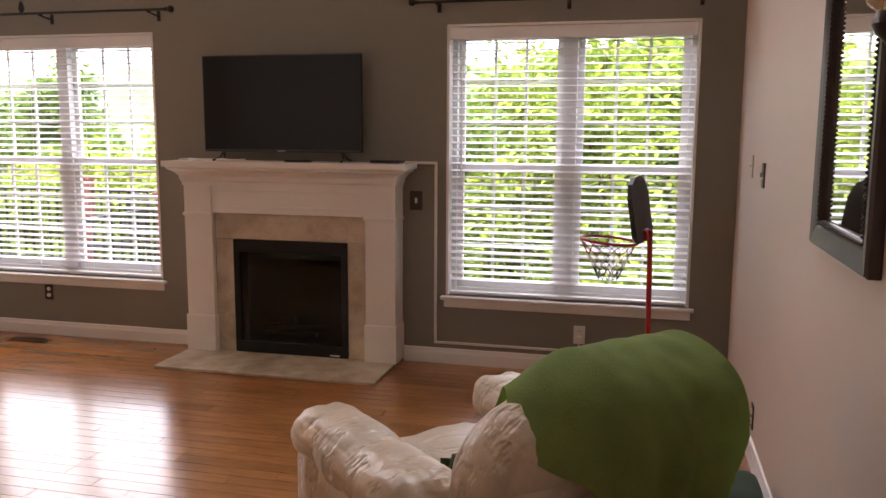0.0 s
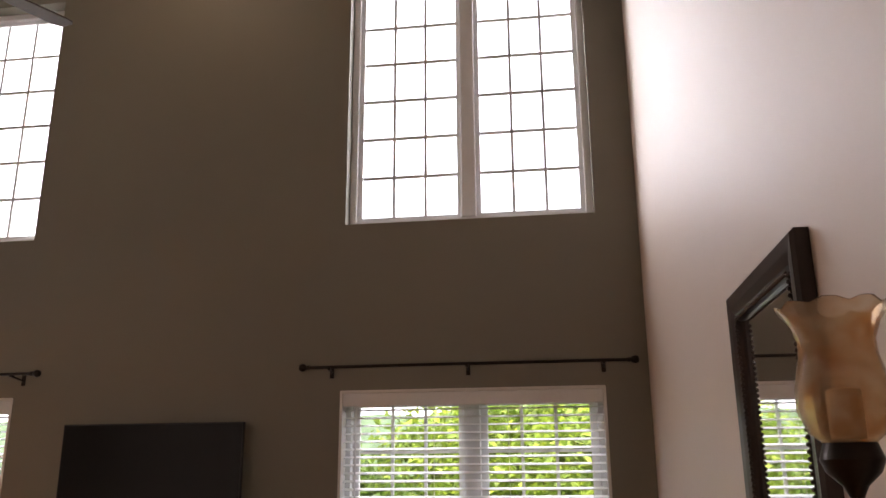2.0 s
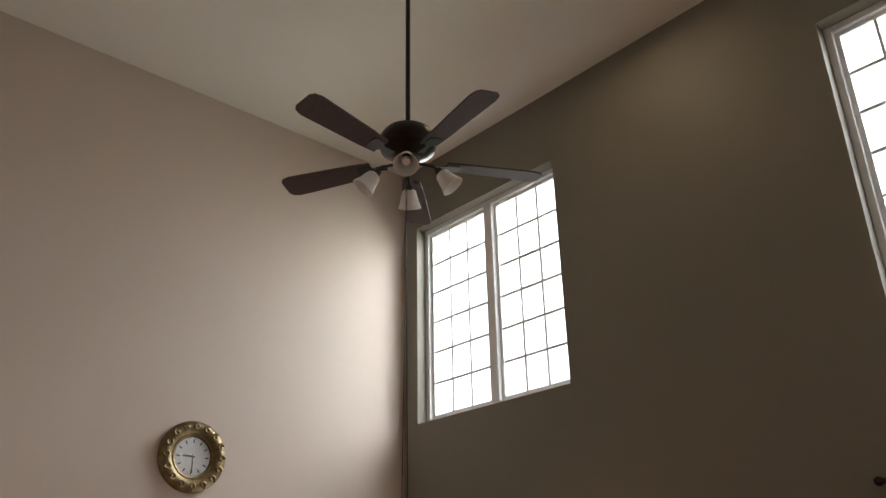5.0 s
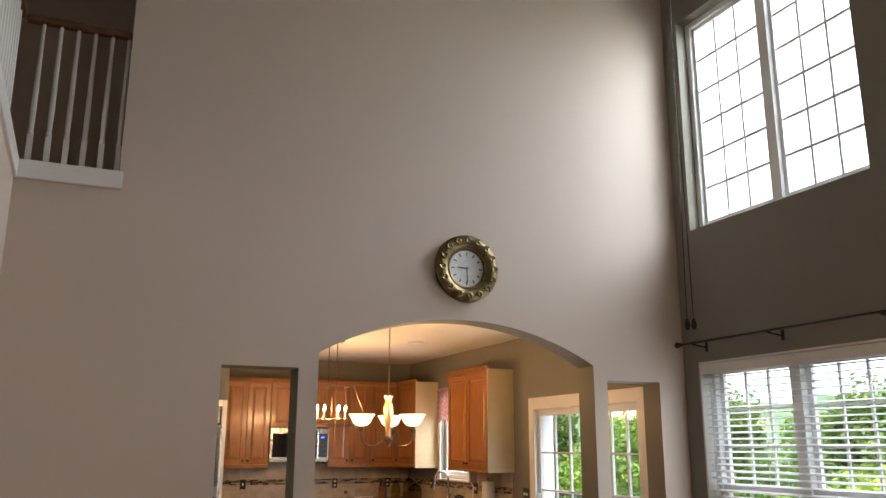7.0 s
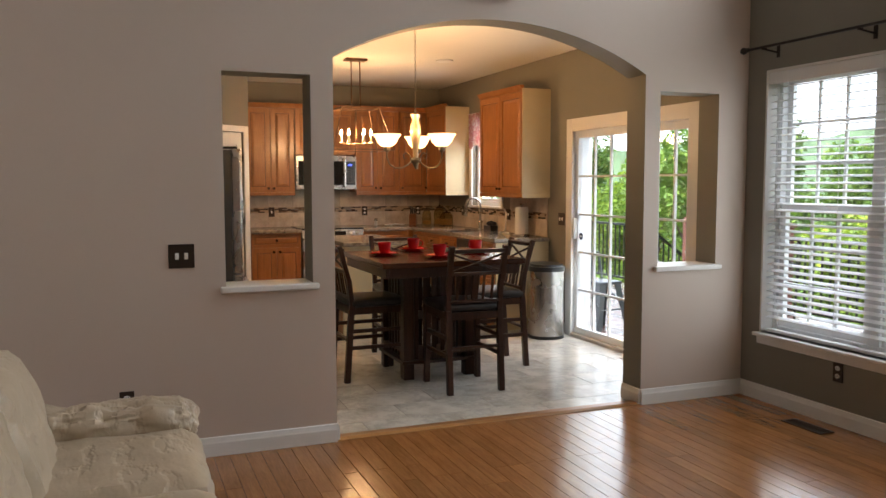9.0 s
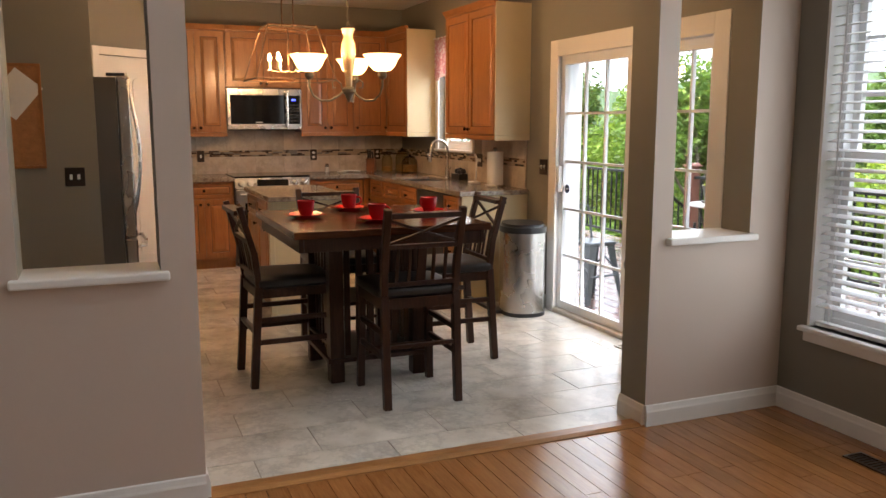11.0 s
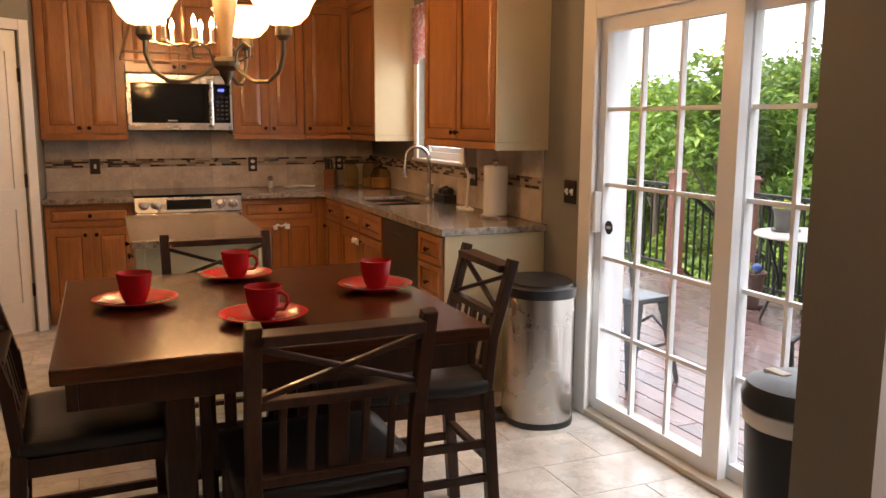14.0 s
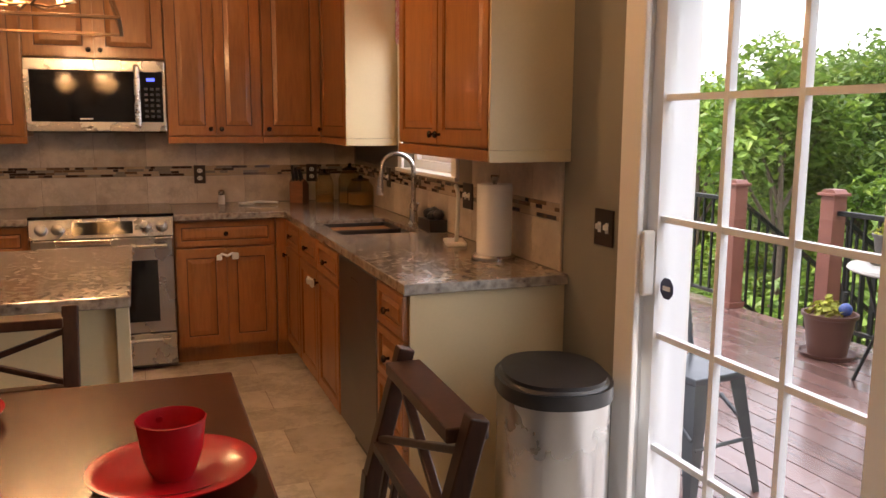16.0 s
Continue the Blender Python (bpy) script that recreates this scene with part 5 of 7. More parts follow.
# range
rg = thing("kitchen_range", pose(XK, 3.299, 0, 0, 0, 90), "stainless slide-in range with glass cooktop and knobs", "stove")
part("body", box(0.002, 0.744, -0.62, -0.002, 0.02, 0.905), M_DSTEEL, rg)
part("cooktop", box(-0.006, 0.752, -0.635, -0.002, 0.906, 0.924, 0.003), M_BGLASS, rg, "black glass cooktop")
for cx, cy, rr in ((0.19, -0.2, 0.075), (0.56, -0.2, 0.095), (0.19, -0.45, 0.1), (0.56, -0.45, 0.075)):
    part("burner_ring", lathe([(rr - 0.002, 0.9243), (rr, 0.9248), (rr + 0.002, 0.9243)], 32, (cx, cy, 0)), surface("burner_grey", (0.14, 0.14, 0.14), 0.3) if cx < 0.3 and cy > -0.3 else bpy.data.materials["burner_grey"], rg)
part("control_front", add_prism(bmesh.new(), [(-0.62, 0.80), (-0.665, 0.80), (-0.645, 0.905), (-0.62, 0.905)], "x", 0.0, 0.746), M_STEEL, rg)
for x in (0.06, 0.145, 0.60, 0.685):
    m_ = Matrix.Translation((x, -0.652, 0.852)) @ Matrix.Rotation(math.radians(80), 4, "X")
    part("knob", add_lathe(bmesh.new(), [(0, 0), (0.036, 0), (0.036, 0.006), (0.03, 0.008), (0.027, 0.032), (0.02, 0.035), (0, 0.035)], 24, (0, 0, 0), m_), M_STEEL, rg, "", True)
part("display", add_prism(bmesh.new(), [(-0.660, 0.818), (-0.6635, 0.818), (-0.6495, 0.888), (-0.646, 0.888)], "x", 0.215, 0.53), M_BGLASS, rg)
part("oven_door", box(0.004, 0.742, -0.655, -0.621, 0.235, 0.79, 0.005), M_STEEL, rg)
part("oven_window", box(0.09, 0.655, -0.657, -0.6545, 0.30, 0.66), M_BGLASS, rg)
bm = add_rod(bmesh.new(), (0.04, -0.70, 0.745), (0.706, -0.70, 0.745), 0.013, seg=14)
for x in (0.07, 0.676):
    add_rod(bm, (x, -0.70, 0.745), (x, -0.654, 0.745), 0.009, seg=10)
part("oven_handle", bm, M_STEEL, rg, "", True)
part("warming_drawer", box(0.004, 0.742, -0.652, -0.621, 0.04, 0.225, 0.005), M_STEEL, rg)
part("drawer_handle", add_rod(bmesh.new(), (0.04, -0.672, 0.19), (0.706, -0.672, 0.19), 0.01, seg=12), M_STEEL, rg, "", True)

# counters
CT = 0.915
ct = thing("countertop", pose(0, 0, 0), "polished speckled granite countertop with an undermount sink cut-out", "countertop")
part("slab", box(XK + 0.001, -9.385, 2.702, 3.296, 0.877, CT, 0.005), M_GRANITE, ct)
bm = bmesh.new()
add_box(bm, XK + 0.001, -9.385, 4.05, YK - 0.001, 0.877, CT, 0.005)
part("slab", bm, M_GRANITE, ct)
SX0, SX1, SY0, SY1 = -8.86, -8.24, 4.77, 5.16
for q, e in (((-9.3845, SX0, 4.68, YK - 0.001), 0.0), ((SX1, -7.0, 4.68, YK - 0.001), 0.004), ((SX0, SX1, 4.68, SY0), 0.0), ((SX0, SX1, SY1, YK - 0.001), 0.0)):
    part("slab", box(*q, 0.877, CT, e), M_GRANITE, ct)
sk = thing("kitchen_sink", pose(0, 0, 0), "dark double-bowl undermount sink", "sink")
M_SINK = surface("dark_composite", (0.03, 0.03, 0.032), 0.4, 0.2, 0.15, 9, 140, 0.1)
for a, b in ((SX0 + 0.002, -8.56), (-8.54, SX1 - 0.002)):
    bm = bmesh.new()
    add_box(bm, a, b, SY0 + 0.002, SY1 - 0.002, 0.70, 0.712)
    add_box(bm, a, a + 0.01, SY0 + 0.002, SY1 - 0.002, 0.712, 0.895)
    add_box(bm, b - 0.01, b, SY0 + 0.002, SY1 - 0.002, 0.712, 0.895)
    add_box(bm, a + 0.01, b - 0.01, SY0 + 0.002, SY0 + 0.012, 0.712, 0.895)
    add_box(bm, a + 0.01, b - 0.01, SY1 - 0.012, SY1 - 0.002, 0.712, 0.895)
    part("bowl", bm, M_SINK, sk)
    part("drain", lathe([(0, 0.7125), (0.04, 0.7125), (0.042, 0.715), (0.03, 0.714), (0, 0.7135)], 18, ((a + b) / 2, (SY0 + SY1) / 2, 0)), M_STEEL, sk, "", True)
part("divider", box(-8.56, -8.54, SY0 + 0.002, SY1 - 0.002, 0.70, 0.885), M_SINK, sk)

fc = thing("faucet", pose(-8.55, 5.225, CT), "brushed steel gooseneck kitchen faucet", "faucet")
part("base", lathe([(0, 0), (0.028, 0), (0.028, 0.006), (0.022, 0.012), (0.02, 0.1), (0.016, 0.11), (0, 0.11)], 20), M_STEEL, fc, "", True)
neck = [(0, 0, 0.1), (0, 0, 0.28)] + [(0, -0.09 + 0.09 * math.cos(a), 0.28 + 0.09 * math.sin(a)) for a in [0.26 * k for k in range(1, 11)]] + [(-0.0, -0.18, 0.24)]
part("spout", add_tube(bmesh.new(), neck, 0.0125, 12), M_STEEL, fc, "", True)
part("spray_head", add_rod(bmesh.new(), (0, -0.18, 0.25), (0, -0.185, 0.16), 0.015, 0.02, 14), M_STEEL, fc, "", True)
part("lever", add_tube(bmesh.new(), [(0.02, 0, 0.075), (0.05, 0, 0.085), (0.09, -0.005, 0.12)], 0.007, 8), M_STEEL, fc, "", True)

# island
isl = thing("kitchen_island", pose(-7.855, 3.523, 0), "kitchen island with granite top and cream end panel", "island")
part("body", box(-0.30, 0.60, -0.285, 0.285, 0.09, 0.876), M_MAPLE, isl)
part("toe_kick", box(-0.26, 0.56, -0.25, 0.25, 0.001, 0.0895), M_MAPLE, isl)
part("end_panel", box(0.601, 0.614, -0.30, 0.30, 0.001, 0.876), M_CREAM, isl, "cream end panel")
for s in (-1, 1):
    part("corner_post", box(0.615, 0.65, min(s * 0.262, s * 0.305), max(s * 0.262, s * 0.305), 0.001, 0.876, 0.004), M_CREAM, isl)
part("granite_top", box(-0.345, 0.745, -0.325, 0.312, 0.877, CT, 0.006), M_GRANITE, isl, "speckled granite top")
for k in range(2):
    x0 = -0.30 + k * 0.445
    panel_door(isl, "drawer", x0 + 0.005, x0 + 0.44, 0.715, 0.865, -0.286, (x0 + 0.232, 0.79), 0.035)
    panel_door(isl, "door", x0 + 0.005, x0 + 0.44, 0.11, 0.705, -0.286, (x0 + 0.42, 0.655))

# backsplash
sp = thing("backsplash", pose(0, 0, 0), "travertine tile backsplash with a mosaic accent band", "backsplash", "", "structure")
part("bed", box(XK + 0.0005, XK + 0.006, 2.702, YK - 0.0085, CT + 0.001, 1.375), M_GROUT, sp)
part("bed", box(XK + 0.007, -7.06, YK - 0.006, YK - 0.0005, CT + 0.001, 1.18), M_GROUT, sp)
part("bed", box(-8.06, -7.06, YK - 0.0055, YK - 0.0007, 1.1805, 1.375), M_GROUT, sp)
ROWS = ((CT + 0.002, 1.095), (1.160, 1.372))
tile_mesh = {}


def splash_tile(a, b, z0, z1, wall):
    key = (round(b - a, 3), round(z1 - z0, 3), wall)
    if key not in tile_mesh:
        bm = box(0, 0.006, 0.0012, b - a - 0.0012, 0.001, z1 - z0 - 0.001, 0.0012) if wall == "x" else box(0.0012, b - a - 0.0012, -0.006, 0, 0.001, z1 - z0 - 0.001, 0.0012)
        o = part("tile", bm, M_SPLASH, sp)
        tile_mesh[key] = o.data
    else:
        o = new("tile", tile_mesh[key])
        o.parent = sp
    o.location = (XK + 0.0035, a, z0) if wall == "x" else (a, YK - 0.003, z0)


for z0, z1 in ROWS:
    y = 2.703
    while y < YK - 0.03:
        e = min(y + 0.305, YK - 0.012)
        splash_tile(y, e, z0, z1, "x")
        y = e
    x = XK + 0.012
    while x < -7.07:
        e = min(x + 0.305, -7.062)
        if z0 < 1.1 or x > -8.07:
            splash_tile(x, e, z0, z1, "y")
        x = e
rnd = random.Random(4)
MOS = [surface("mosaic_dark", (0.05, 0.03, 0.022), 0.15), surface("mosaic_brown", (0.16, 0.10, 0.06), 0.2), surface("mosaic_tan", (0.38, 0.29, 0.2), 0.3), surface("mosaic_grey", (0.22, 0.2, 0.17), 0.15)]
bmx, bmy = bmesh.new(), bmesh.new()


def quick_box(bm, x0, x1, y0, y1, z0, z1, mi):
    v = [bm.verts.new(p) for p in ((x0, y0, z0), (x1, y0, z0), (x1, y1, z0), (x0, y1, z0), (x0, y0, z1), (x1, y0, z1), (x1, y1, z1), (x0, y1, z1))]
    for q in ((0, 3, 2, 1), (4, 5, 6, 7), (0, 1, 5, 4), (1, 2, 6, 5), (2, 3, 7, 6), (3, 0, 4, 7)):
        bm.faces.new([v[i] for i in q]).material_index = mi


for r_ in range(4):
    z0 = 1.0975 + r_ * 0.0155
    y = 2.705
    while y < YK - 0.02:
        e = min(y + rnd.choice((0.03, 0.05, 0.075, 0.1)), YK - 0.012)
        quick_box(bmx, XK + 0.0045, XK + 0.0098, y + 0.001, e - 0.001, z0 + 0.0008, z0 + 0.0147, rnd.choice((0, 0, 1, 2, 2, 3, 2)))
        y = e
    x = XK + 0.014
    while x < -7.07:
        e = min(x + rnd.choice((0.03, 0.05, 0.075, 0.1)), -7.063)
        quick_box(bmy, x + 0.001, e - 0.001, YK - 0.0098, YK - 0.0045, z0 + 0.0008, z0 + 0.0147, rnd.choice((0, 0, 1, 2, 2, 3, 2)))
        x = e
for b_ in (bmx, bmy):
    tagged(part("mosaic_band", b_, MOS, sp), "brown glass and stone mosaic band", "", "", "stuff")
part("edge_trim", box(-7.0615, -7.048, YK - 0.011, YK - 0.0005, CT + 0.001, 1.372, 0.002), M_SPLASH, sp)

for y, k in ((3.05, "1"), (4.247, "socket"), (4.98, "socket")):
    wall_plate(on_x(y, 1.105, XK + 0.0095, 90), k, M_BROWNPLATE, "dark brown plate on the tiled backsplash")
wall_plate(on_y(-9.2, 1.12, YK - 0.0095), "1", M_BROWNPLATE, "dark brown switch on the tiled backsplash")
wall_plate(on_y(-7.93, 1.115, YK - 0.0095), "2", M_BROWNPLATE, "dark brown double switch on the tiled backsplash", 0.115)

# window over the sink with a short valance
kw = thing("window_5", pose(0, 0, 0), "small white kitchen window with a blind", "window", "", "structure")
bm = bmesh.new()
add_box(bm, KW[0], KW[0] + 0.05, YK + 0.06, YK + 0.14, KW[2], KW[3])
add_box(bm, KW[1] - 0.05, KW[1], YK + 0.06, YK + 0.14, KW[2], KW[3])
add_box(bm, KW[0] + 0.05, KW[1] - 0.05, YK + 0.06, YK + 0.14, KW[2], KW[2] + 0.05)
add_box(bm, KW[0] + 0.05, KW[1] - 0.05, YK + 0.06, YK + 0.14, KW[3] - 0.05, KW[3])
part("window_frame", bm, M_VINYL, kw)
sash(kw, KW[0] + 0.05, KW[1] - 0.05, KW[2] + 0.05, KW[3] - 0.05, YK + 0.09, 2, 4, 0.035)
bm = bmesh.new()
add_box(bm, KW[0] - 0.07, KW[0], YK - 0.018, YK - 0.001, KW[2] - 0.02, KW[3] + 0.07, 0.003)
add_box(bm, KW[1], KW[1] + 0.07, YK - 0.018, YK - 0.001, KW[2] - 0.02, KW[3] + 0.07, 0.003)
add_box(bm, KW[0], KW[1], YK - 0.0175, YK - 0.001, KW[3], KW[3] + 0.07, 0.003)
part("casing", bm, M_WHITE, kw)
part("window_sill", box(KW[0] - 0.08, KW[1] + 0.08, YK - 0.03, YK + 0.06, KW[2] - 0.02, KW[2] + 0.002, 0.004), M_WHITE, kw)
va = thing("window_valance", pose(0, YK - 0.03, 0), "short pink floral valance over the sink window", "valance")
m_, nt_, p_ = nodes_of("floral_cloth")
vc = coords(nt_)
nt_.links.new(ramp(nt_, noise_tex(nt_, vc, 16, 5, 0.65), [(0.4, (0.62, 0.5, 0.46)), (0.52, (0.5, 0.2, 0.22)), (0.6, (0.6, 0.52, 0.48))]), p_.inputs["Base Color"])
p_.inputs["Roughness"].default_value = 0.9
bm = bmesh.new()
rows = []
for j in range(8):
    rows.append([bm.verts.new((KW[0] - 0.03 + (KW[1] - KW[0] + 0.06) * i / 60, -0.012 + 0.014 * math.sin(i * 1.05) * (0.4 + 0.6 * j / 7), 2.29 - 0.40 * j / 7 - (0.02 * math.sin(i * 0.3) if j == 7 else 0))) for i in range(61)])
for a, b in zip(rows, rows[1:]):
    for i in range(60):
        bm.faces.new((a[i], a[i + 1], b[i + 1], b[i]))
bmesh.ops.solidify(bm, geom=bm.faces[:], thickness=0.002)
part("cloth", bm, m_, va, "", True)
part("rod", add_rod(bmesh.new(), (KW[0] - 0.06, -0.006, 2.285), (KW[1] + 0.06, -0.006, 2.285), 0.006), M_WHITE, va)

# pantry door
pd_ = thing("door_1", PM, "white four-panel pantry door with arched top panels, closed", "door", "", "structure")
X0, X1, ZT = 0.095, 0.725, 2.035
PANEL = [(0.17, 0.39, 0.22, 0.86), (0.43, 0.65, 0.22, 0.86), (0.17, 0.39, 1.0, 1.9), (0.43, 0.65, 1.0, 1.9)]
lf = wall_sheet("y", 0.02, 0.055, X0, X1, 0.01, ZT, PANEL)
leaf = part("leaf", lf, M_WHITE, pd_)
for x0, x1, z0, z1 in PANEL:
    bm = bmesh.new()
    add_box(bm, x0, x1, 0.034, 0.05, z0, z1)
    if z0 > 0.9:
        arcp = [(x0 + 0.025, z0 + 0.025), (x1 - 0.025, z0 + 0.025), (x1 - 0.025, z1 - 0.10)] + [((x0 + x1) / 2 + (x1 - x0 - 0.05) / 2 * math.cos(a), z1 - 0.10 + 0.06 * math.sin(a)) for a in [math.pi * k / 8 for k in range(1, 8)]] + [(x0 + 0.025, z1 - 0.10)]
    else:
        arcp = [(x0 + 0.025, z0 + 0.025), (x1 - 0.025, z0 + 0.025), (x1 - 0.025, z1 - 0.025), (x0 + 0.025, z1 - 0.025)]
    add_prism(bm, arcp, "y", 0.024, 0.0345)
    part("panel", bm, M_WHITE, leaf)
bm = bmesh.new()
add_box(bm, 0.02, 0.09, -0.018, 0.0, 0.001, 2.11, 0.004)
add_box(bm, 0.73, 0.80, -0.018, 0.0, 0.001, 2.11, 0.004)
add_box(bm, 0.09, 0.73, -0.0175, 0.0, 2.04, 2.11, 0.004)
part("casing", bm, M_WHITE, pd_)
for z in (0.3, 1.05, 1.75):
    part("hinge", box(0.086, 0.1, 0.0, 0.022, z - 0.045, z + 0.045), M_KNOB, pd_)
part("door_knob", add_lathe(bmesh.new(), [(0, 0), (0.03, 0), (0.03, 0.006), (0.012, 0.012), (0.012, 0.03), (0.028, 0.042), (0.026, 0.06), (0, 0.066)], 18, (0, 0, 0), Matrix.Translation((0.67, 0.02, 0.95)) @ Matrix.Rotation(math.pi / 2, 4, "X")), M_STEEL, leaf, "", True)

# refrigerator, facing the sink wall
M_FRIDGE = surface("fridge_side_grey", (0.11, 0.105, 0.10), 0.4, 0.3, 0.05, 3, 150, 0.1)
fr_ = thing("refrigerator", pose(-7.17, 1.555, 0, 0, 0, 180), "stainless refrigerator with bottom freezer and bowed handles", "refrigerator")
part("body", box(0, 0.90, -0.66, 0.0, 0.02, 1.755, 0.004), M_FRIDGE, fr_)
for a, b in ((0.002, 0.448), (0.452, 0.898)):
    dd = part("fridge_door", box(a, b, -0.745, -0.665, 0.66, 1.765, 0.012), M_STEEL, fr_)
    hx = 0.41 if a < 0.1 else 0.49
    part("handle", add_tube(bmesh.new(), [(hx, -0.745, 0.78)] + [(hx, -0.755 - 0.05 * math.sin(math.pi * k / 12), 0.80 + 0.86 * k / 12) for k in range(1, 12)] + [(hx, -0.745, 1.68)], 0.012, 10), M_STEEL, dd, "", True)
fz = part("freezer_drawer", box(0.002, 0.898, -0.745, -0.665, 0.04, 0.65, 0.012), M_STEEL, fr_)
part("handle", add_tube(bmesh.new(), [(0.1, -0.745, 0.58), (0.13, -0.80, 0.585), (0.45, -0.815, 0.585), (0.77, -0.80, 0.585), (0.8, -0.745, 0.58)], 0.012, 10), M_STEEL, fz, "", True)
part("dispenser", box(0.12, 0.32, -0.748, -0.744, 1.12, 1.5), M_BGLASS, fr_)
part("hinge_cap", box(0.02, 0.12, -0.72, -0.6, 1.766, 1.785, 0.005), M_BLACK, fr_)
ckb = thing("cork_board", pose(-7.0, 1.33, 1.18, 0, 0, 90), "framed cork board with a sheet of white paper", "notice board")
part("cork", box(0, 0.42, -0.012, -0.001, 0, 0.62), surface("cork", (0.36, 0.17, 0.07), 0.9, 0, 0.2, 30, 120, 0.3), ckb)
bm = bmesh.new()
add_box(bm, -0.02, 0.44, -0.02, -0.001, -0.02, 0.0, 0.003)
add_box(bm, -0.02, 0.44, -0.02, -0.001, 0.62, 0.64, 0.003)
add_box(bm, -0.02, 0.0, -0.0195, -0.001, 0, 0.62)
add_box(bm, 0.42, 0.44, -0.0195, -0.001, 0, 0.62)
part("frame", bm, M_MAPLE, ckb)
bm = box(-0.1, 0.1, -0.0145, -0.0125, -0.13, 0.13)
bmesh.ops.transform(bm, matrix=Matrix.Translation((0.29, 0, 0.45)) @ Matrix.Rotation(radians(40), 4, "Y"), verts=bm.verts[:])
part("paper_sheet", bm, M_PAPER, ckb)


# ---- sliding door ----
sd = thing("door_2", pose(0, 0, 0), "white sliding glass patio door with grilles, closed", "door", "", "structure")
x0, x1, zt = SD[0], SD[1], SD[3]
bm = bmesh.new()
add_box(bm, x0 - 0.08, x0 + 0.028, YK - 0.022, YK - 0.0005, 0.001, zt + 0.09, 0.005)
add_box(bm, x1 + 0.001, x1 + 0.13, YK - 0.022, YK - 0.0005, 0.001, zt + 0.09, 0.005)
add_box(bm, x0 + 0.028, x1 + 0.001, YK - 0.0215, YK - 0.0005, zt - 0.03, zt + 0.09, 0.005)
part("casing", bm, M_WHITE, sd)
bm = bmesh.new()
add_box(bm, x0 - 0.0875, x0, YK - 0.0003, YK + 0.19, 0.03, zt)
add_box(bm, x1 - 0.03, x1, YK - 0.004, YK + 0.19, 0.03, zt)
add_box(bm, x0 + 0.001, x1 - 0.031, YK + 0.0002, YK + 0.19, zt - 0.025, zt)
part("jamb", bm, M_VINYL, sd)
part("door_track", box(x0, x1, YK - 0.02, YK + 0.2, 0.002, 0.03, 0.004), surface("tan_track", (0.5, 0.44, 0.36), 0.4, 0.3), sd)


def slide_panel(a, b, y, label, wide=0.055):
    st, bot, top = 0.055, 0.06, 0.065
    z0, z1 = 0.031, zt - 0.026
    bm = wall_sheet("y", y, y + 0.042, a, b, z0, z1, [(a + st, b - wide, z0 + bot, z1 - top)])
    p = part("sliding_panel", bm, M_VINYL, sd, label)
    ga, gb, gz0, gz1 = a + st, b - wide, z0 + bot, z1 - top
    for k in range(1, 3):
        x = ga + (gb - ga) * k / 3
        part("muntin", box(x - 0.009, x + 0.009, y + 0.010, y + 0.034, gz0, gz1), M_VINYL, p)
    for k in range(1, 5):
        z = gz0 + (gz1 - gz0) * k / 5
        part("muntin", box(ga, gb, y + 0.0115, y + 0.0325, z - 0.009, z + 0.009), M_VINYL, p)
    g = part("pane", box(ga, gb, y + 0.018, y + 0.024, gz0, gz1), M_GLASS, p)
    g.visible_shadow = False
    return p


pa = slide_panel(x0 + 0.001, -5.635, YK + 0.03, "white inner sliding panel", 0.1)
slide_panel(-5.69, x1 - 0.031, YK + 0.085, "white outer fixed panel")
bm = box(x0 + 0.03, x0 + 0.052, YK - 0.012, YK + 0.0295, 0.93, 1.13, 0.008)
part("pull_handle", bm, M_WHITEPLATE, pa)
st_ = thing("window_sticker", pose(-6.488, YK + 0.047, 0.958), "small dark blue octagonal sticker on the glass", "sticker")
part("film", add_prism(bmesh.new(), [(0.034 * math.cos(a), 0.034 * math.sin(a)) for a in [math.pi / 8 + math.pi / 4 * k for k in range(8)]], "y", -0.0015, 0), surface("navy_film", (0.02, 0.03, 0.09), 0.4), st_)
part("film_mark", box(-0.018, 0.018, -0.0025, -0.0016, -0.007, 0.007), M_WHITEPLATE, st_)

# ---- dining table and chairs ----
M_ESPRESSO = wood("espresso_wood", (0.115, 0.036, 0.014), (0.028, 0.009, 0.005), 0.24, (9, 1.0, 9), coat=0.12)
M_ESPRESSO.node_tree.nodes["Principled BSDF"].inputs["Specular IOR Level"].default_value = 0.3
M_ESPLEG = wood("espresso_leg_wood", (0.07, 0.028, 0.015), (0.028, 0.012, 0.008), 0.36, (9, 9, 1.2), coat=0.08)
M_ESPLEG.node_tree.nodes["Principled BSDF"].inputs["Specular IOR Level"].default_value = 0.3
M_SEAT = surface("black_seat_leather", (0.016, 0.014, 0.014), 0.35, 0, 0.15, 6, 90, 0.25)
TX, TY = -5.675, 3.503
tb = thing("dining_table", pose(TX, TY, 0), "square counter-height dark espresso dining table on a slatted pedestal", "table")
TW, TD = 0.555, 0.543
part("tabletop", box(-TW, TW, -TD, TD, 0.872, 0.912, 0.005), M_ESPRESSO, tb, "dark polished planked top")
for q in ((-TW + 0.03, TW - 0.03, -TD + 0.03, -TD + 0.055), (-TW + 0.03, TW - 0.03, TD - 0.055, TD - 0.03), (-TW + 0.03, -TW + 0.055, -TD + 0.056, TD - 0.056), (TW - 0.055, TW - 0.03, -TD + 0.056, TD - 0.056)):
    part("apron", box(*q, 0.80, 0.8715, 0.003), M_ESPLEG, tb)
PX, PR = -0.06, 0.245
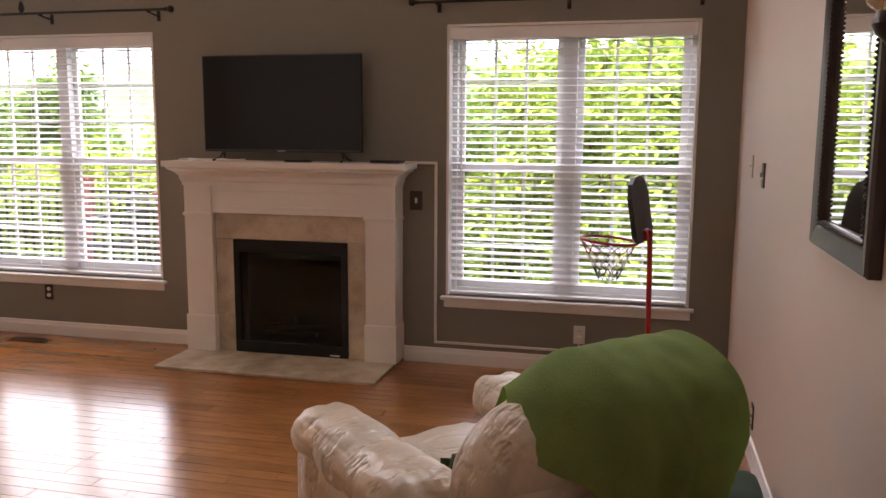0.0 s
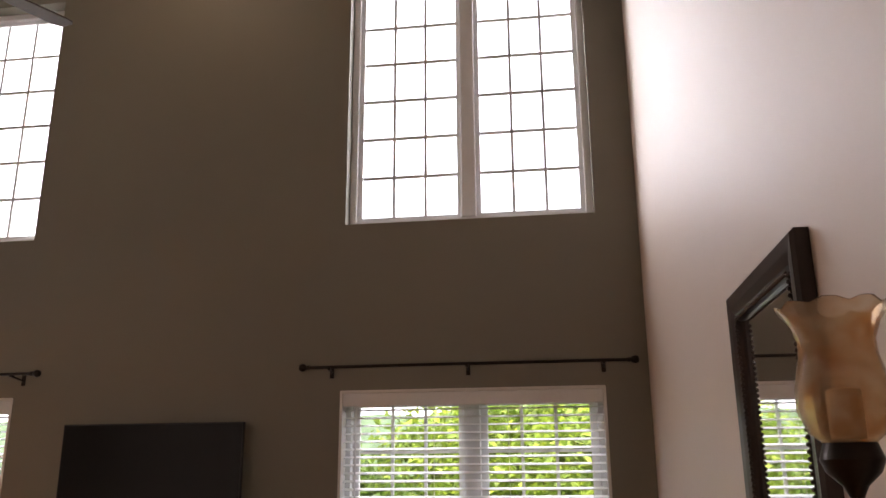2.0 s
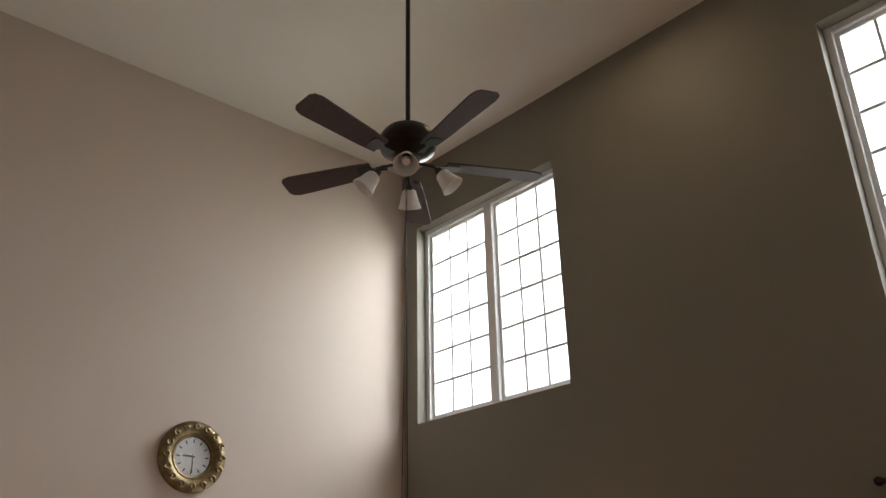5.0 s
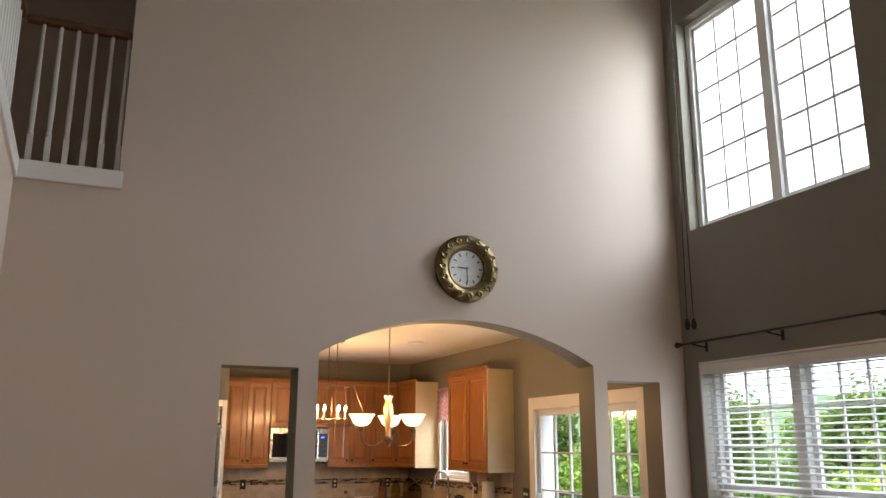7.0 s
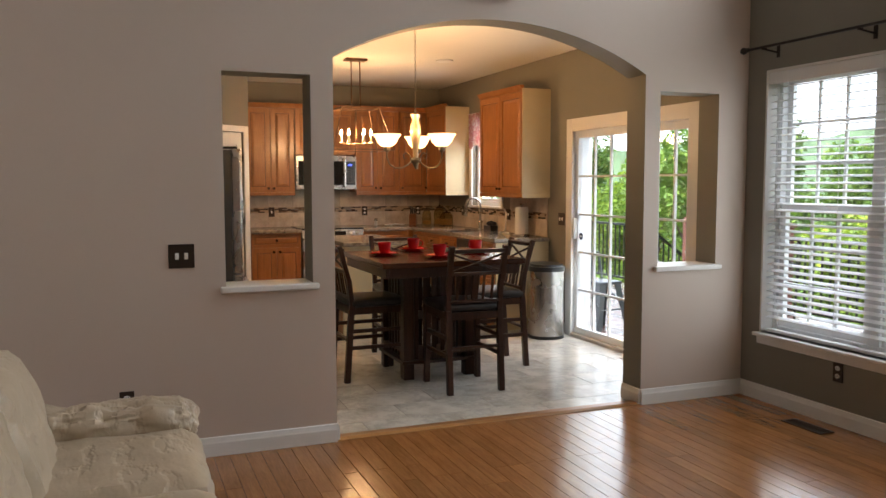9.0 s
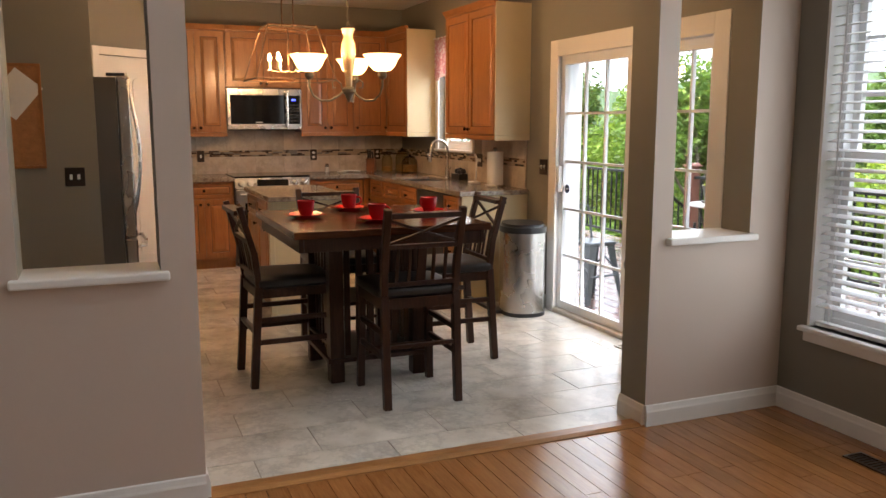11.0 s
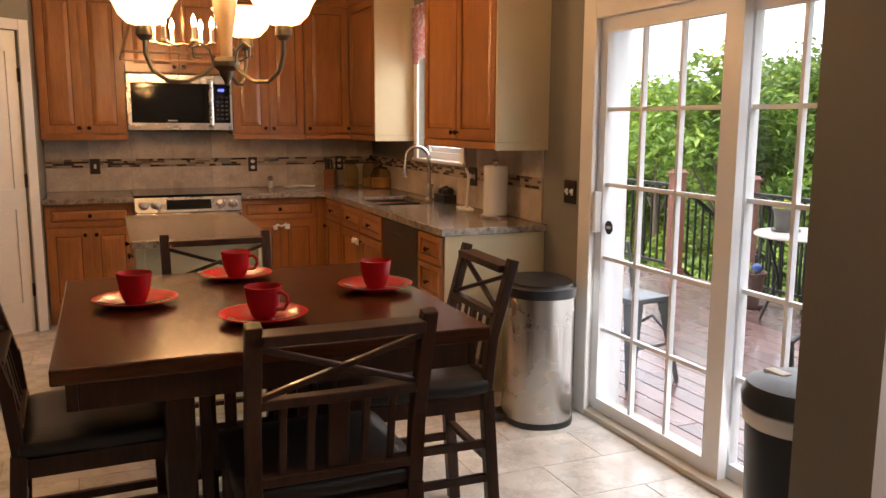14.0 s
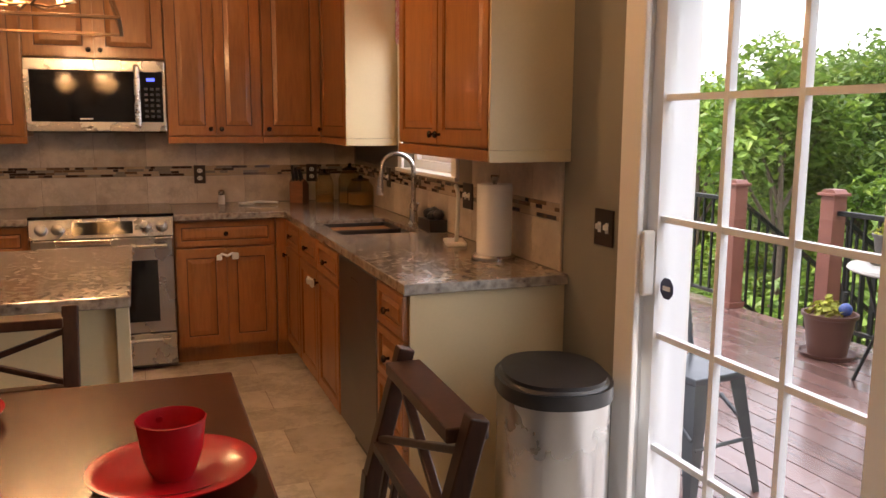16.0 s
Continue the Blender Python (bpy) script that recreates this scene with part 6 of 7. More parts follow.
for sx in (-1, 1):
    for sy in (-1, 1):
        cx, cy = PX + sx * PR, sy * PR
        bm = bmesh.new()
        add_box(bm, cx - 0.04, cx + 0.04, cy - 0.04, cy + 0.04, 0.001, 0.871, 0.004)
        part("leg", bm, M_ESPLEG, tb)
part("shelf", box(PX - 0.3, PX + 0.3, -0.3, 0.3, 0.12, 0.145, 0.003), M_ESPLEG, tb)
part("shelf", box(PX - 0.2, PX + 0.2, -0.2, 0.2, 0.42, 0.44, 0.003), M_ESPLEG, tb)
for k in range(6):
    o = -0.175 + 0.07 * k
    for q in ((PX + o - 0.016, PX + o + 0.016, -PR - 0.008, -PR + 0.008), (PX + o - 0.016, PX + o + 0.016, PR - 0.008, PR + 0.008), (PX - PR - 0.008, PX - PR + 0.008, o - 0.016, o + 0.016), (PX + PR - 0.008, PX + PR + 0.008, o - 0.016, o + 0.016)):
        part("slat", box(*q, 0.146, 0.79, 0.002), M_ESPLEG, tb)
for s in (-1, 1):
    part("beam", box(PX - PR + 0.041, PX + PR - 0.041, s * PR - 0.02, s * PR + 0.02, 0.791, 0.87), M_ESPLEG, tb)
    part("beam", box(PX + s * PR - 0.02, PX + s * PR + 0.02, -PR + 0.041, PR - 0.041, 0.791, 0.87), M_ESPLEG, tb)


def beam(bm, p0, p1, w, d, bev=0.003):
    """A squared bar between two points; w across, d deep."""
    p0, p1 = Vector(p0), Vector(p1)
    z = (p1 - p0).normalized()
    x = Vector((1, 0, 0)) if abs(z.x) < 0.9 else Vector((0, 1, 0))
    y = z.cross(x).normalized()
    x = y.cross(z).normalized()
    m = Matrix(((x.x, y.x, z.x, p0.x), (x.y, y.y, z.y, p0.y), (x.z, y.z, z.z, p0.z), (0, 0, 0, 1)))
    return add_box(bm, -w / 2, w / 2, -d / 2, d / 2, 0, (p1 - p0).length, bev, 0, m)


def counter_chair(m, label):
    """Counter-height chair facing +y; its rear legs stand at y -0.23."""
    c = thing("dining_chair", m, label, "chair", "chairs round the table")
    part("seat", soft_box(-0.225, 0.225, -0.20, 0.235, 0.585, 0.645, 8, 0.75, 0.012, 0.004, 51), M_SEAT, c, "black padded leather seat", True)
    bm = wall_sheet("y", -0.21, 0.22, -0.21, 0.21, 0.53, 0.585, [])
    part("seat_frame", bm, M_ESPLEG, c)
    for s in (-1, 1):
        bm = bmesh.new()
        beam(bm, (s * 0.195, -0.235, 0.001), (s * 0.195, -0.195, 0.60), 0.04, 0.042)
        part("rear_leg", bm, M_ESPLEG, c)
        bm = bmesh.new()
        beam(bm, (s * 0.195, -0.193, 0.585), (s * 0.197, -0.215, 0.80), 0.036, 0.034)
        beam(bm, (s * 0.197, -0.214, 0.785), (s * 0.2, -0.285, 1.06), 0.036, 0.032)
        part("back_post", bm, M_ESPLEG, c)
        part("front_leg", beam(bmesh.new(), (s * 0.205, 0.205, 0.001), (s * 0.195, 0.195, 0.54), 0.04, 0.04), M_ESPLEG, c)
        part("side_stretcher", beam(bmesh.new(), (s * 0.197, -0.21, 0.27), (s * 0.2, 0.19, 0.27), 0.02, 0.03), M_ESPLEG, c)
        part("side_stretcher", beam(bmesh.new(), (s * 0.197, -0.215, 0.40), (s * 0.2, 0.19, 0.40), 0.02, 0.03), M_ESPLEG, c)
    part("footrest_bar", beam(bmesh.new(), (-0.19, 0.198, 0.22), (0.19, 0.198, 0.22), 0.03, 0.02), M_ESPLEG, c)
    part("rear_stretcher", beam(bmesh.new(), (-0.185, -0.215, 0.33), (0.185, -0.215, 0.33), 0.03, 0.02), M_ESPLEG, c)
    part("top_rail", beam(bmesh.new(), (-0.185, -0.276, 1.025), (0.185, -0.276, 1.025), 0.07, 0.026), M_ESPLEG, c)
    part("mid_rail", beam(bmesh.new(), (-0.185, -0.232, 0.86), (0.185, -0.232, 0.86), 0.035, 0.024), M_ESPLEG, c)
    part("low_rail", beam(bmesh.new(), (-0.18, -0.2, 0.66), (0.18, -0.2, 0.66), 0.035, 0.024), M_ESPLEG, c)
    for s in (-1, 1):
        part("cross_bar", beam(bmesh.new(), (-s * 0.185, -0.237 - 0.004 * s, 0.875), (s * 0.185, -0.27 - 0.004 * s, 1.0), 0.018, 0.014), M_ESPLEG, c)
    for k in range(5):
        x = -0.13 + 0.065 * k
        w = 0.05 if k == 2 else 0.018
        part("back_slat", beam(bmesh.new(), (x, -0.201, 0.67), (x, -0.231, 0.85), w, 0.012), M_ESPLEG, c)
    return c


LOW = Matrix.Diagonal((1, 1, 0.975, 1))
chair = counter_chair(pose(-5.165, 3.57, 0, 0, 0, 90) @ LOW, "dark espresso wooden dining chair with a black leather seat")
for m in (pose(-5.74, 3.035, 0, 0, 0, 2), pose(-5.77, 4.062, 0, 0, 0, 178), pose(-6.295, 3.508, 0, 0, 0, -90)):
    copy_thing(chair, m @ LOW)

M_REDCER = surface("red_glazed_ceramic", (0.46, 0.012, 0.018), 0.24, 0, 0.05, 5, 70, 0.02, 0.04, coat=0.12)
M_REDCER.node_tree.nodes["Principled BSDF"].inputs["Specular IOR Level"].default_value = 0.35


def cup_and_plate(x, y, turn):
    p = thing("plate", pose(x, y, 0.913), "red glazed ceramic plate on the dining table", "plate", "red plates")
    part("dish", lathe([(0, 0.0005), (0.065, 0.0005), (0.07, 0.004), (0.095, 0.012), (0.121, 0.02), (0.123, 0.023), (0.119, 0.024), (0.093, 0.016), (0.07, 0.009), (0, 0.008)], 48), M_REDCER, p, "", True)
    c = thing("cup", pose(x + 0.004, y, 0.9215, 0, 0, turn), "red glazed ceramic cup standing on its plate", "cup", "red cups")
    part("bowl", lathe([(0, 0.0), (0.03, 0.0), (0.031, 0.005), (0.036, 0.012), (0.045, 0.04), (0.0495, 0.075), (0.0515, 0.088), (0.0495, 0.0895), (0.047, 0.075), (0.042, 0.04), (0.033, 0.014), (0, 0.012)], 40), M_REDCER, c, "", True)
    part("handle", add_tube(bmesh.new(), [(0.045, 0, 0.072), (0.062, 0, 0.076), (0.078, 0, 0.066), (0.08, 0, 0.048), (0.068, 0, 0.03), (0.044, 0, 0.026)], 0.0055, 8), M_REDCER, c, "", True)


for q in ((-5.75, 3.166, 150), (-6.06, 3.51, 55), (-5.415, 3.487, 45), (-5.705, 3.906, 200)):
    cup_and_plate(*q)

# ---- chandelier and lantern ----
M_NICKEL = surface("antique_nickel", (0.22, 0.19, 0.14), 0.35, 0.85, 0.25, 14, 80, 0.1)
M_SHADE = bpy.data.materials.new("frosted_shade")
M_SHADE.use_nodes = True
nt = M_SHADE.node_tree
pb = nt.nodes["Principled BSDF"]
pb.inputs["Base Color"].default_value = (0.9, 0.82, 0.68, 1)
pb.inputs["Roughness"].default_value = 0.4
pb.inputs["Emission Color"].default_value = (1.0, 0.68, 0.36, 1)
pb.inputs["Emission Strength"].default_value = 1.6
trl = nt.nodes.new("ShaderNodeBsdfTranslucent")
trl.inputs[0].default_value = (0.95, 0.85, 0.7, 1)
mx = nt.nodes.new("ShaderNodeMixShader")
mx.inputs[0].default_value = 0.6
nt.links.new(pb.outputs[0], mx.inputs[1])
nt.links.new(trl.outputs[0], mx.inputs[2])
nt.links.new(mx.outputs[0], nt.nodes["Material Output"].inputs[0])
M_BULB = emitter("warm_bulb", (1.0, 0.74, 0.42), 22.0)
CX, CY = -5.91, 3.48
chd = thing("chandelier", pose(CX, CY, 0), "three-arm nickel chandelier with lit frosted bowl shades", "chandelier")
part("canopy", lathe([(0, ZK - 0.001), (0.065, ZK - 0.001), (0.06, ZK - 0.02), (0.02, ZK - 0.035), (0, ZK - 0.035)], 24), M_NICKEL, chd, "", True)
k = 0
z = 2.045
while z < ZK - 0.04:
    m_ = Matrix.Translation((0, 0, z)) @ Matrix.Rotation(math.pi / 2 * (k % 2), 4, "Z")
    ringp = [m_ @ Vector((0.007 * math.cos(a), 0, 0.015 * math.sin(a))) for a in [2 * math.pi * i / 10 for i in range(11)]]
    part("chain_link", add_tube(bmesh.new(), ringp, 0.0018, 5), M_NICKEL, chd)
    z += 0.0255
    k += 1
part("glass_column", lathe([(0, 1.66), (0.02, 1.66), (0.022, 1.72), (0.034, 1.80), (0.044, 1.87), (0.04, 1.91), (0.026, 1.945), (0.028, 1.965), (0.042, 1.995), (0.04, 2.0), (0, 2.0)], 28), surface("champagne_glass", (0.55, 0.42, 0.27), 0.15, 0, 0.12, 12, 60, 0.03, coat=0.5), chd, "champagne glass centre column", True)
part("hub", lathe([(0, 1.66), (0.03, 1.66), (0.042, 1.645), (0.042, 1.63), (0.024, 1.615), (0.02, 1.6), (0.012, 1.59), (0.006, 1.572), (0, 1.57)], 24), M_NICKEL, chd, "", True)
part("top_loop", lathe([(0, 2.0), (0.012, 2.0), (0.014, 2.012), (0.006, 2.03), (0, 2.045)], 14), M_NICKEL, chd, "", True)
for ang_ in (156, 276, 36):
    m_ = Matrix.Rotation(radians(ang_), 4, "Z")
    pts = [(0.035, 0, 1.635), (0.07, 0, 1.605), (0.12, 0, 1.58), (0.18, 0, 1.58), (0.225, 0, 1.61), (0.245, 0, 1.66), (0.245, 0, 1.705)]
    am = part("arm", add_tube(bmesh.new(), [m_ @ Vector(p) for p in pts], 0.0065, 8), M_NICKEL, chd, "", True)
    curl = [(0.04 + 0.0, 0, 1.64), (0.05, 0, 1.68), (0.08, 0, 1.70), (0.105, 0, 1.685), (0.10, 0, 1.655), (0.08, 0, 1.655)]
    part("scroll", add_tube(bmesh.new(), [m_ @ Vector(p) for p in curl], 0.0045, 6), M_NICKEL, am, "", True)
    c0 = m_ @ Vector((0.245, 0, 0))
    part("socket_cup", lathe([(0, 1.70), (0.012, 1.70), (0.026, 1.715), (0.022, 1.75), (0, 1.75)], 18, c0), M_NICKEL, am, "", True)
    sp_ = [(0.022, 1.742), (0.05, 1.75), (0.075, 1.775), (0.09, 1.81), (0.112, 1.838)]
    part("shade", lathe(sp_ + [(r - 0.004, z + 0.002) for r, z in sp_[::-1]], 32, c0), M_SHADE, am, "lit frosted glass bowl shade", True)
    part("bulb", lathe([(0, 1.75), (0.012, 1.755), (0.024, 1.785), (0.02, 1.805), (0, 1.815)], 14, c0), M_BULB, am, "", True)
    lamp_point("chandelier_bulb", (CX + c0.x, CY + c0.y, 1.845), 8, 0.045)

LX, LY = -7.82, 3.53
lan = thing("lantern_pendant", pose(LX, LY, 0), "open bronze cage pendant with lit candle bulbs over the island", "pendant light")
M_CAGE = surface("bronze_cage", (0.16, 0.09, 0.05), 0.35, 0.85, 0.2, 12, 80, 0.05)
part("canopy", box(-0.06, 0.06, -0.11, 0.11, ZK - 0.025, ZK - 0.001, 0.004), M_CAGE, lan)
for y in (-0.045, 0.045):
    part("rod", add_rod(bmesh.new(), (0, y, 2.20), (0, y, ZK - 0.02), 0.006, seg=8), M_CAGE, lan)
lo = [(-0.3, -0.31, 1.79), (0.3, -0.31, 1.79), (0.3, 0.31, 1.79), (-0.3, 0.31, 1.79)]
hi = [(-0.18, -0.19, 2.205), (0.18, -0.19, 2.205), (0.18, 0.19, 2.205), (-0.18, 0.19, 2.205)]
for i in range(4):
    for a, b in ((lo[i], lo[(i + 1) % 4]), (hi[i], hi[(i + 1) % 4]), (lo[i], hi[i])):
        part("cage_bar", beam(bmesh.new(), a, b, 0.011, 0.011, 0.001), M_CAGE, lan)
part("cross_bar", beam(bmesh.new(), (0, -0.19, 2.205), (0, 0.19, 2.205), 0.012, 0.012), M_CAGE, lan)
part("drop_stem", add_rod(bmesh.new(), (0, 0, 1.86), (0, 0, 2.2), 0.006, seg=8), M_CAGE, lan)
for i in range(6):
    a = math.pi / 3 * i + 0.3
    cx, cy = 0.13 * math.cos(a), 0.15 * math.sin(a)
    part("candle_arm", add_tube(bmesh.new(), [(0, 0, 1.862), (cx * 0.5, cy * 0.5, 1.85), (cx, cy, 1.865)], 0.005, 6), M_CAGE, lan)
    cd = part("candle_sleeve", lathe([(0, 1.865), (0.02, 1.865), (0.018, 1.872), (0.011, 1.875), (0.011, 1.94), (0, 1.94)], 14, (cx, cy, 0)), surface("candle_ivory", (0.7, 0.62, 0.45), 0.5) if i == 0 else bpy.data.materials["candle_ivory"], lan, "", True)
    part("bulb", lathe([(0, 1.94), (0.009, 1.942), (0.014, 1.96), (0.009, 1.985), (0, 2.005)], 12, (cx, cy, 0)), M_BULB, cd, "lit flame-shaped bulb", True)
for s in (-1, 1):
    lamp_point("lantern_bulbs", (LX, LY + s * 0.11, 1.975), 14, 0.06)

# ---- bins ----
bn = thing("step_bin", pose(-6.635, 5.045, 0, 0, 0, -14), "stainless step bin with a black lid", "trash can")


def d_shape(wx, wy):
    return [(wx * math.copysign(abs(math.cos(a)) ** 0.85, math.cos(a)), wy * math.copysign(abs(math.sin(a)) ** 0.85, math.sin(a))) for a in [2 * math.pi * k / 40 for k in range(40)]]


part("body", add_prism(bmesh.new(), d_shape(0.208, 0.168), "z", 0.03, 0.635), M_STEEL, bn, "", True)
part("base_ring", add_prism(bmesh.new(), d_shape(0.212, 0.172), "z", 0.001, 0.03), M_BLACK, bn, "", True)
bm = add_prism(bmesh.new(), d_shape(0.215, 0.175), "z", 0.636, 0.70)
bmesh.ops.bevel(bm, geom=[e for e in bm.edges if all(v.co.z > 0.69 for v in e.verts)], offset=0.02, segments=3, affect="EDGES")
part("lid", bm, M_BLACK, bn, "black plastic lid", True)
bm = box(-0.07, 0.07, -0.24, -0.14, 0.008, 0.035, 0.01)
part("pedal", bm, M_BLACK, bn)
b2_ = thing("waste_bin", pose(-4.94, 5.0, 0), "dark waste bin with a rounded lid and liner", "trash can")
part("body", lathe([(0, 0.001), (0.13, 0.001), (0.135, 0.02), (0.16, 0.60), (0, 0.60)], 32), M_BLACK, b2_, "", True)
part("liner", lathe([(0.155, 0.56), (0.166, 0.57), (0.168, 0.615), (0.158, 0.62)], 32), M_PAPER, b2_, "", True)
part("lid", lathe([(0.172, 0.622), (0.175, 0.65), (0.16, 0.69), (0.1, 0.71), (0, 0.715)], 32), surface("blue_black_plastic", (0.03, 0.034, 0.042), 0.35), b2_, "", True)
part("paper_scrap", box(-0.1, -0.02, -0.06, -0.02, 0.7, 0.716, 0.003), M_PAPER, b2_)

# ---- things on the counters ----
pt = thing("paper_towel_holder", pose(-7.40, 5.18, CT), "white paper towel roll on a steel stand", "paper towel")
part("base_plate", lathe([(0, 0.0005), (0.085, 0.0005), (0.085, 0.012), (0.08, 0.018), (0, 0.018)], 32), M_STEEL, pt, "", True)
part("roll", lathe([(0.02, 0.019), (0.068, 0.019), (0.0695, 0.03), (0.0695, 0.285), (0.068, 0.295), (0.02, 0.295)], 40), M_PAPER, pt, "", True)
part("post", lathe([(0, 0.018), (0.008, 0.018), (0.008, 0.30), (0.012, 0.305), (0.018, 0.325), (0.016, 0.33), (0, 0.33)], 14), M_STEEL, pt, "", True)
kn = thing("knife_block", pose(-9.90, 4.87, CT, 0, 0, 60), "wooden knife block with black-handled knives", "knife block")
part("block", add_prism(bmesh.new(), [(-0.06, 0.0005), (0.06, 0.0005), (0.06, 0.12), (-0.02, 0.16), (-0.06, 0.14)], "x", -0.045, 0.045), wood("block_wood", (0.3, 0.11, 0.04), (0.2, 0.07, 0.025), 0.4), kn)
for i, (x, y) in enumerate(((-0.025, -0.03), (0.0, -0.03), (0.025, -0.03), (-0.02, 0.01), (0.02, 0.01))):
    part("knife_handle", beam(bmesh.new(), (x, y, 0.13), (x, y - 0.03, 0.25 - 0.012 * i), 0.016, 0.024, 0.004), M_BLACK, kn)


def jar(x, y, h, r, fill):
    j = thing("glass_jar", pose(x, y, CT), "clear glass storage jar with a dark knobbed lid", "jar", "counter jars")
    part("glass", lathe([(0, 0.001), (r * 0.95, 0.001), (r, 0.01), (r, h * 0.6), (r * 0.8, h * 0.75), (r * 0.6, h * 0.82), (r * 0.57, h * 0.82), (r * 0.75, h * 0.74), (r * 0.96, h * 0.59), (r * 0.96, 0.012), (0, 0.008)], 28), clear_glass("jar_glass", (0.9, 0.86, 0.75)), j, "", True)
    part("contents", lathe([(0, 0.012), (r * 0.9, 0.012), (r * 0.9, h * fill), (0, h * fill + 0.006)], 24), surface("dry_food", (0.42, 0.26, 0.12), 0.8, 0, 0.3, 40, 120, 0.5), j, "", True)
    part("lid", lathe([(0, h * 0.82), (r * 0.66, h * 0.82), (r * 0.66, h * 0.86), (r * 0.3, h * 0.9), (r * 0.12, h * 0.93), (r * 0.2, h * 0.97), (0, h)], 24), M_KNOB, j, "", True)


jar(-9.72, 5.17, 0.27, 0.075, 0.3)
jar(-9.56, 5.20, 0.2, 0.085, 0.42)
jar(-9.80, 5.02, 0.0 + 0.23, 0.06, 0.25)
sh = thing("salt_shaker", pose(-9.93, 4.37, CT), "small steel-topped glass shaker", "shaker")
part("glass", lathe([(0, 0.0005), (0.022, 0.0005), (0.02, 0.06), (0, 0.06)], 18), surface("frosty_glass", (0.6, 0.58, 0.54), 0.2), sh, "", True)
part("cap", lathe([(0, 0.06), (0.021, 0.06), (0.021, 0.085), (0.012, 0.095), (0, 0.096)], 18), M_STEEL, sh, "", True)
sr = thing("spoon_rest", pose(-9.86, 4.52, CT, 0, 0, 70), "white spoon rest with a ladle lying on it", "spoon rest")
part("dish", lathe([(0, 0.002), (0.04, 0.001), (0.055, 0.012), (0.052, 0.013), (0.04, 0.006), (0, 0.006)], 24), M_WHITEPLATE, sr, "", True)
part("handle", add_tube(bmesh.new(), [(0, 0, 0.012), (0.08, 0.01, 0.02), (0.2, 0.02, 0.014)], 0.007, 8), M_WHITEPLATE, sr, "", True)
sc_ = thing("sink_caddy", pose(-8.28, 5.235, CT), "black wire caddy holding dark scrubbers", "sink caddy")
bm = wall_sheet("y", -0.045, 0.045, -0.09, 0.09, 0.001, 0.06, [])
part("basket", bm, M_BLACK, sc_)
for i in range(5):
    bm = bmesh.new()
    bmesh.ops.create_icosphere(bm, subdivisions=2, radius=0.028, matrix=Matrix.Translation((-0.06 + 0.03 * i, 0.01 * (-1) ** i, 0.075 + 0.008 * (i % 3))))
    for v in bm.verts:
        v.co += v.normal * 0.006 * noise.noise(v.co * 60)
    part("scrubber", bm, M_BLACK, sc_, "", True)
ph = thing("phone_stand", pose(-7.80, 5.17, CT, 0, 0, -15), "white angular stand with a thin arm", "stand")
part("foot", box(-0.09, 0.07, -0.045, 0.045, 0.0005, 0.018, 0.005), M_WHITEPLATE, ph)
part("arm", add_tube(bmesh.new(), [(0.03, 0, 0.016), (0.07, 0, 0.05), (0.10, 0, 0.13), (0.115, 0, 0.21), (0.10, 0, 0.235), (0.02, 0, 0.26)], 0.009, 8), M_WHITEPLATE, ph, "", True)
sv = thing("smoke_vent", pose(-7.6, 4.4, ZK), "small round white ceiling vent", "ceiling vent")
part("ring", lathe([(0, -0.001), (0.09, -0.001), (0.085, -0.014), (0.05, -0.018), (0, -0.018)], 28), M_WHITE, sv, "", True)


# ---- outside: ground, deck, woods ----
M_GRASS = surface("wood_floor_green", (0.05, 0.075, 0.025), 0.95, 0, 0.5, 0.6, 9, 0.5)
bm = bmesh.new()
bmesh.ops.create_grid(bm, x_segments=80, y_segments=80, size=1)
for v in bm.verts:
    q = Vector((math.copysign(abs(v.co.x) ** 3, v.co.x), math.copysign(abs(v.co.y) ** 3, v.co.y))) * 1500
    d = max(0, q.y - 6)
    v.co = Vector((q.x - 4, q.y + 8, -3.2 - min(5, d * 0.12) + 0.5 * noise.noise(Vector((q.x * 0.08, q.y * 0.08, 0)))))
    if math.hypot(q.x, q.y) > 120:
        v.co.z += min(60, (math.hypot(q.x, q.y) - 120) * 0.05) * (q.y > 0)
structure("ground", bm, M_GRASS, "green sloping ground behind the house", "ground", True)
M_SIDING = surface("white_siding", (0.75, 0.75, 0.74), 0.5, 0, 0.05, 2, 60, 0.1)
structure("house_wall_outside", wall_sheet("y", YF + 0.2005, YF + 0.25, -11.5, 2.6, -3.6, ZC + 0.3, [(LW[0] - 0.02, LW[1] + 0.02, ZL[0] - 0.02, ZL[1] + 0.02), (RW[0] - 0.02, RW[1] + 0.02, ZL[0] - 0.02, ZL[1] + 0.02), (LW[0] - 0.1, LW[1] + 0.1, ZU[0] - 0.1, ZU[1] + 0.1), (RW[0] - 0.1, RW[1] + 0.1, ZU[0] - 0.1, ZU[1] + 0.1), (SD[0] - 0.11, SD[1] + 0.02, -0.05, SD[3] + 0.02), (KW[0] - 0.02, KW[1] + 0.02, KW[2] - 0.02, KW[3] + 0.02)]), M_SIDING, "white siding on the back of the house", "wall")
bm = box(SD[0] - 0.19, SD[0] - 0.105, YF + 0.251, YF + 0.30, -0.12, SD[3] + 0.1, 0.004)
add_box(bm, SD[1] - 0.03, SD[1] + 0.13, YF + 0.251, YF + 0.30, -0.12, SD[3] + 0.1, 0.004)
structure("door_trim_outside", bm, M_WHITE, "white outside trim of the patio door", "trim")

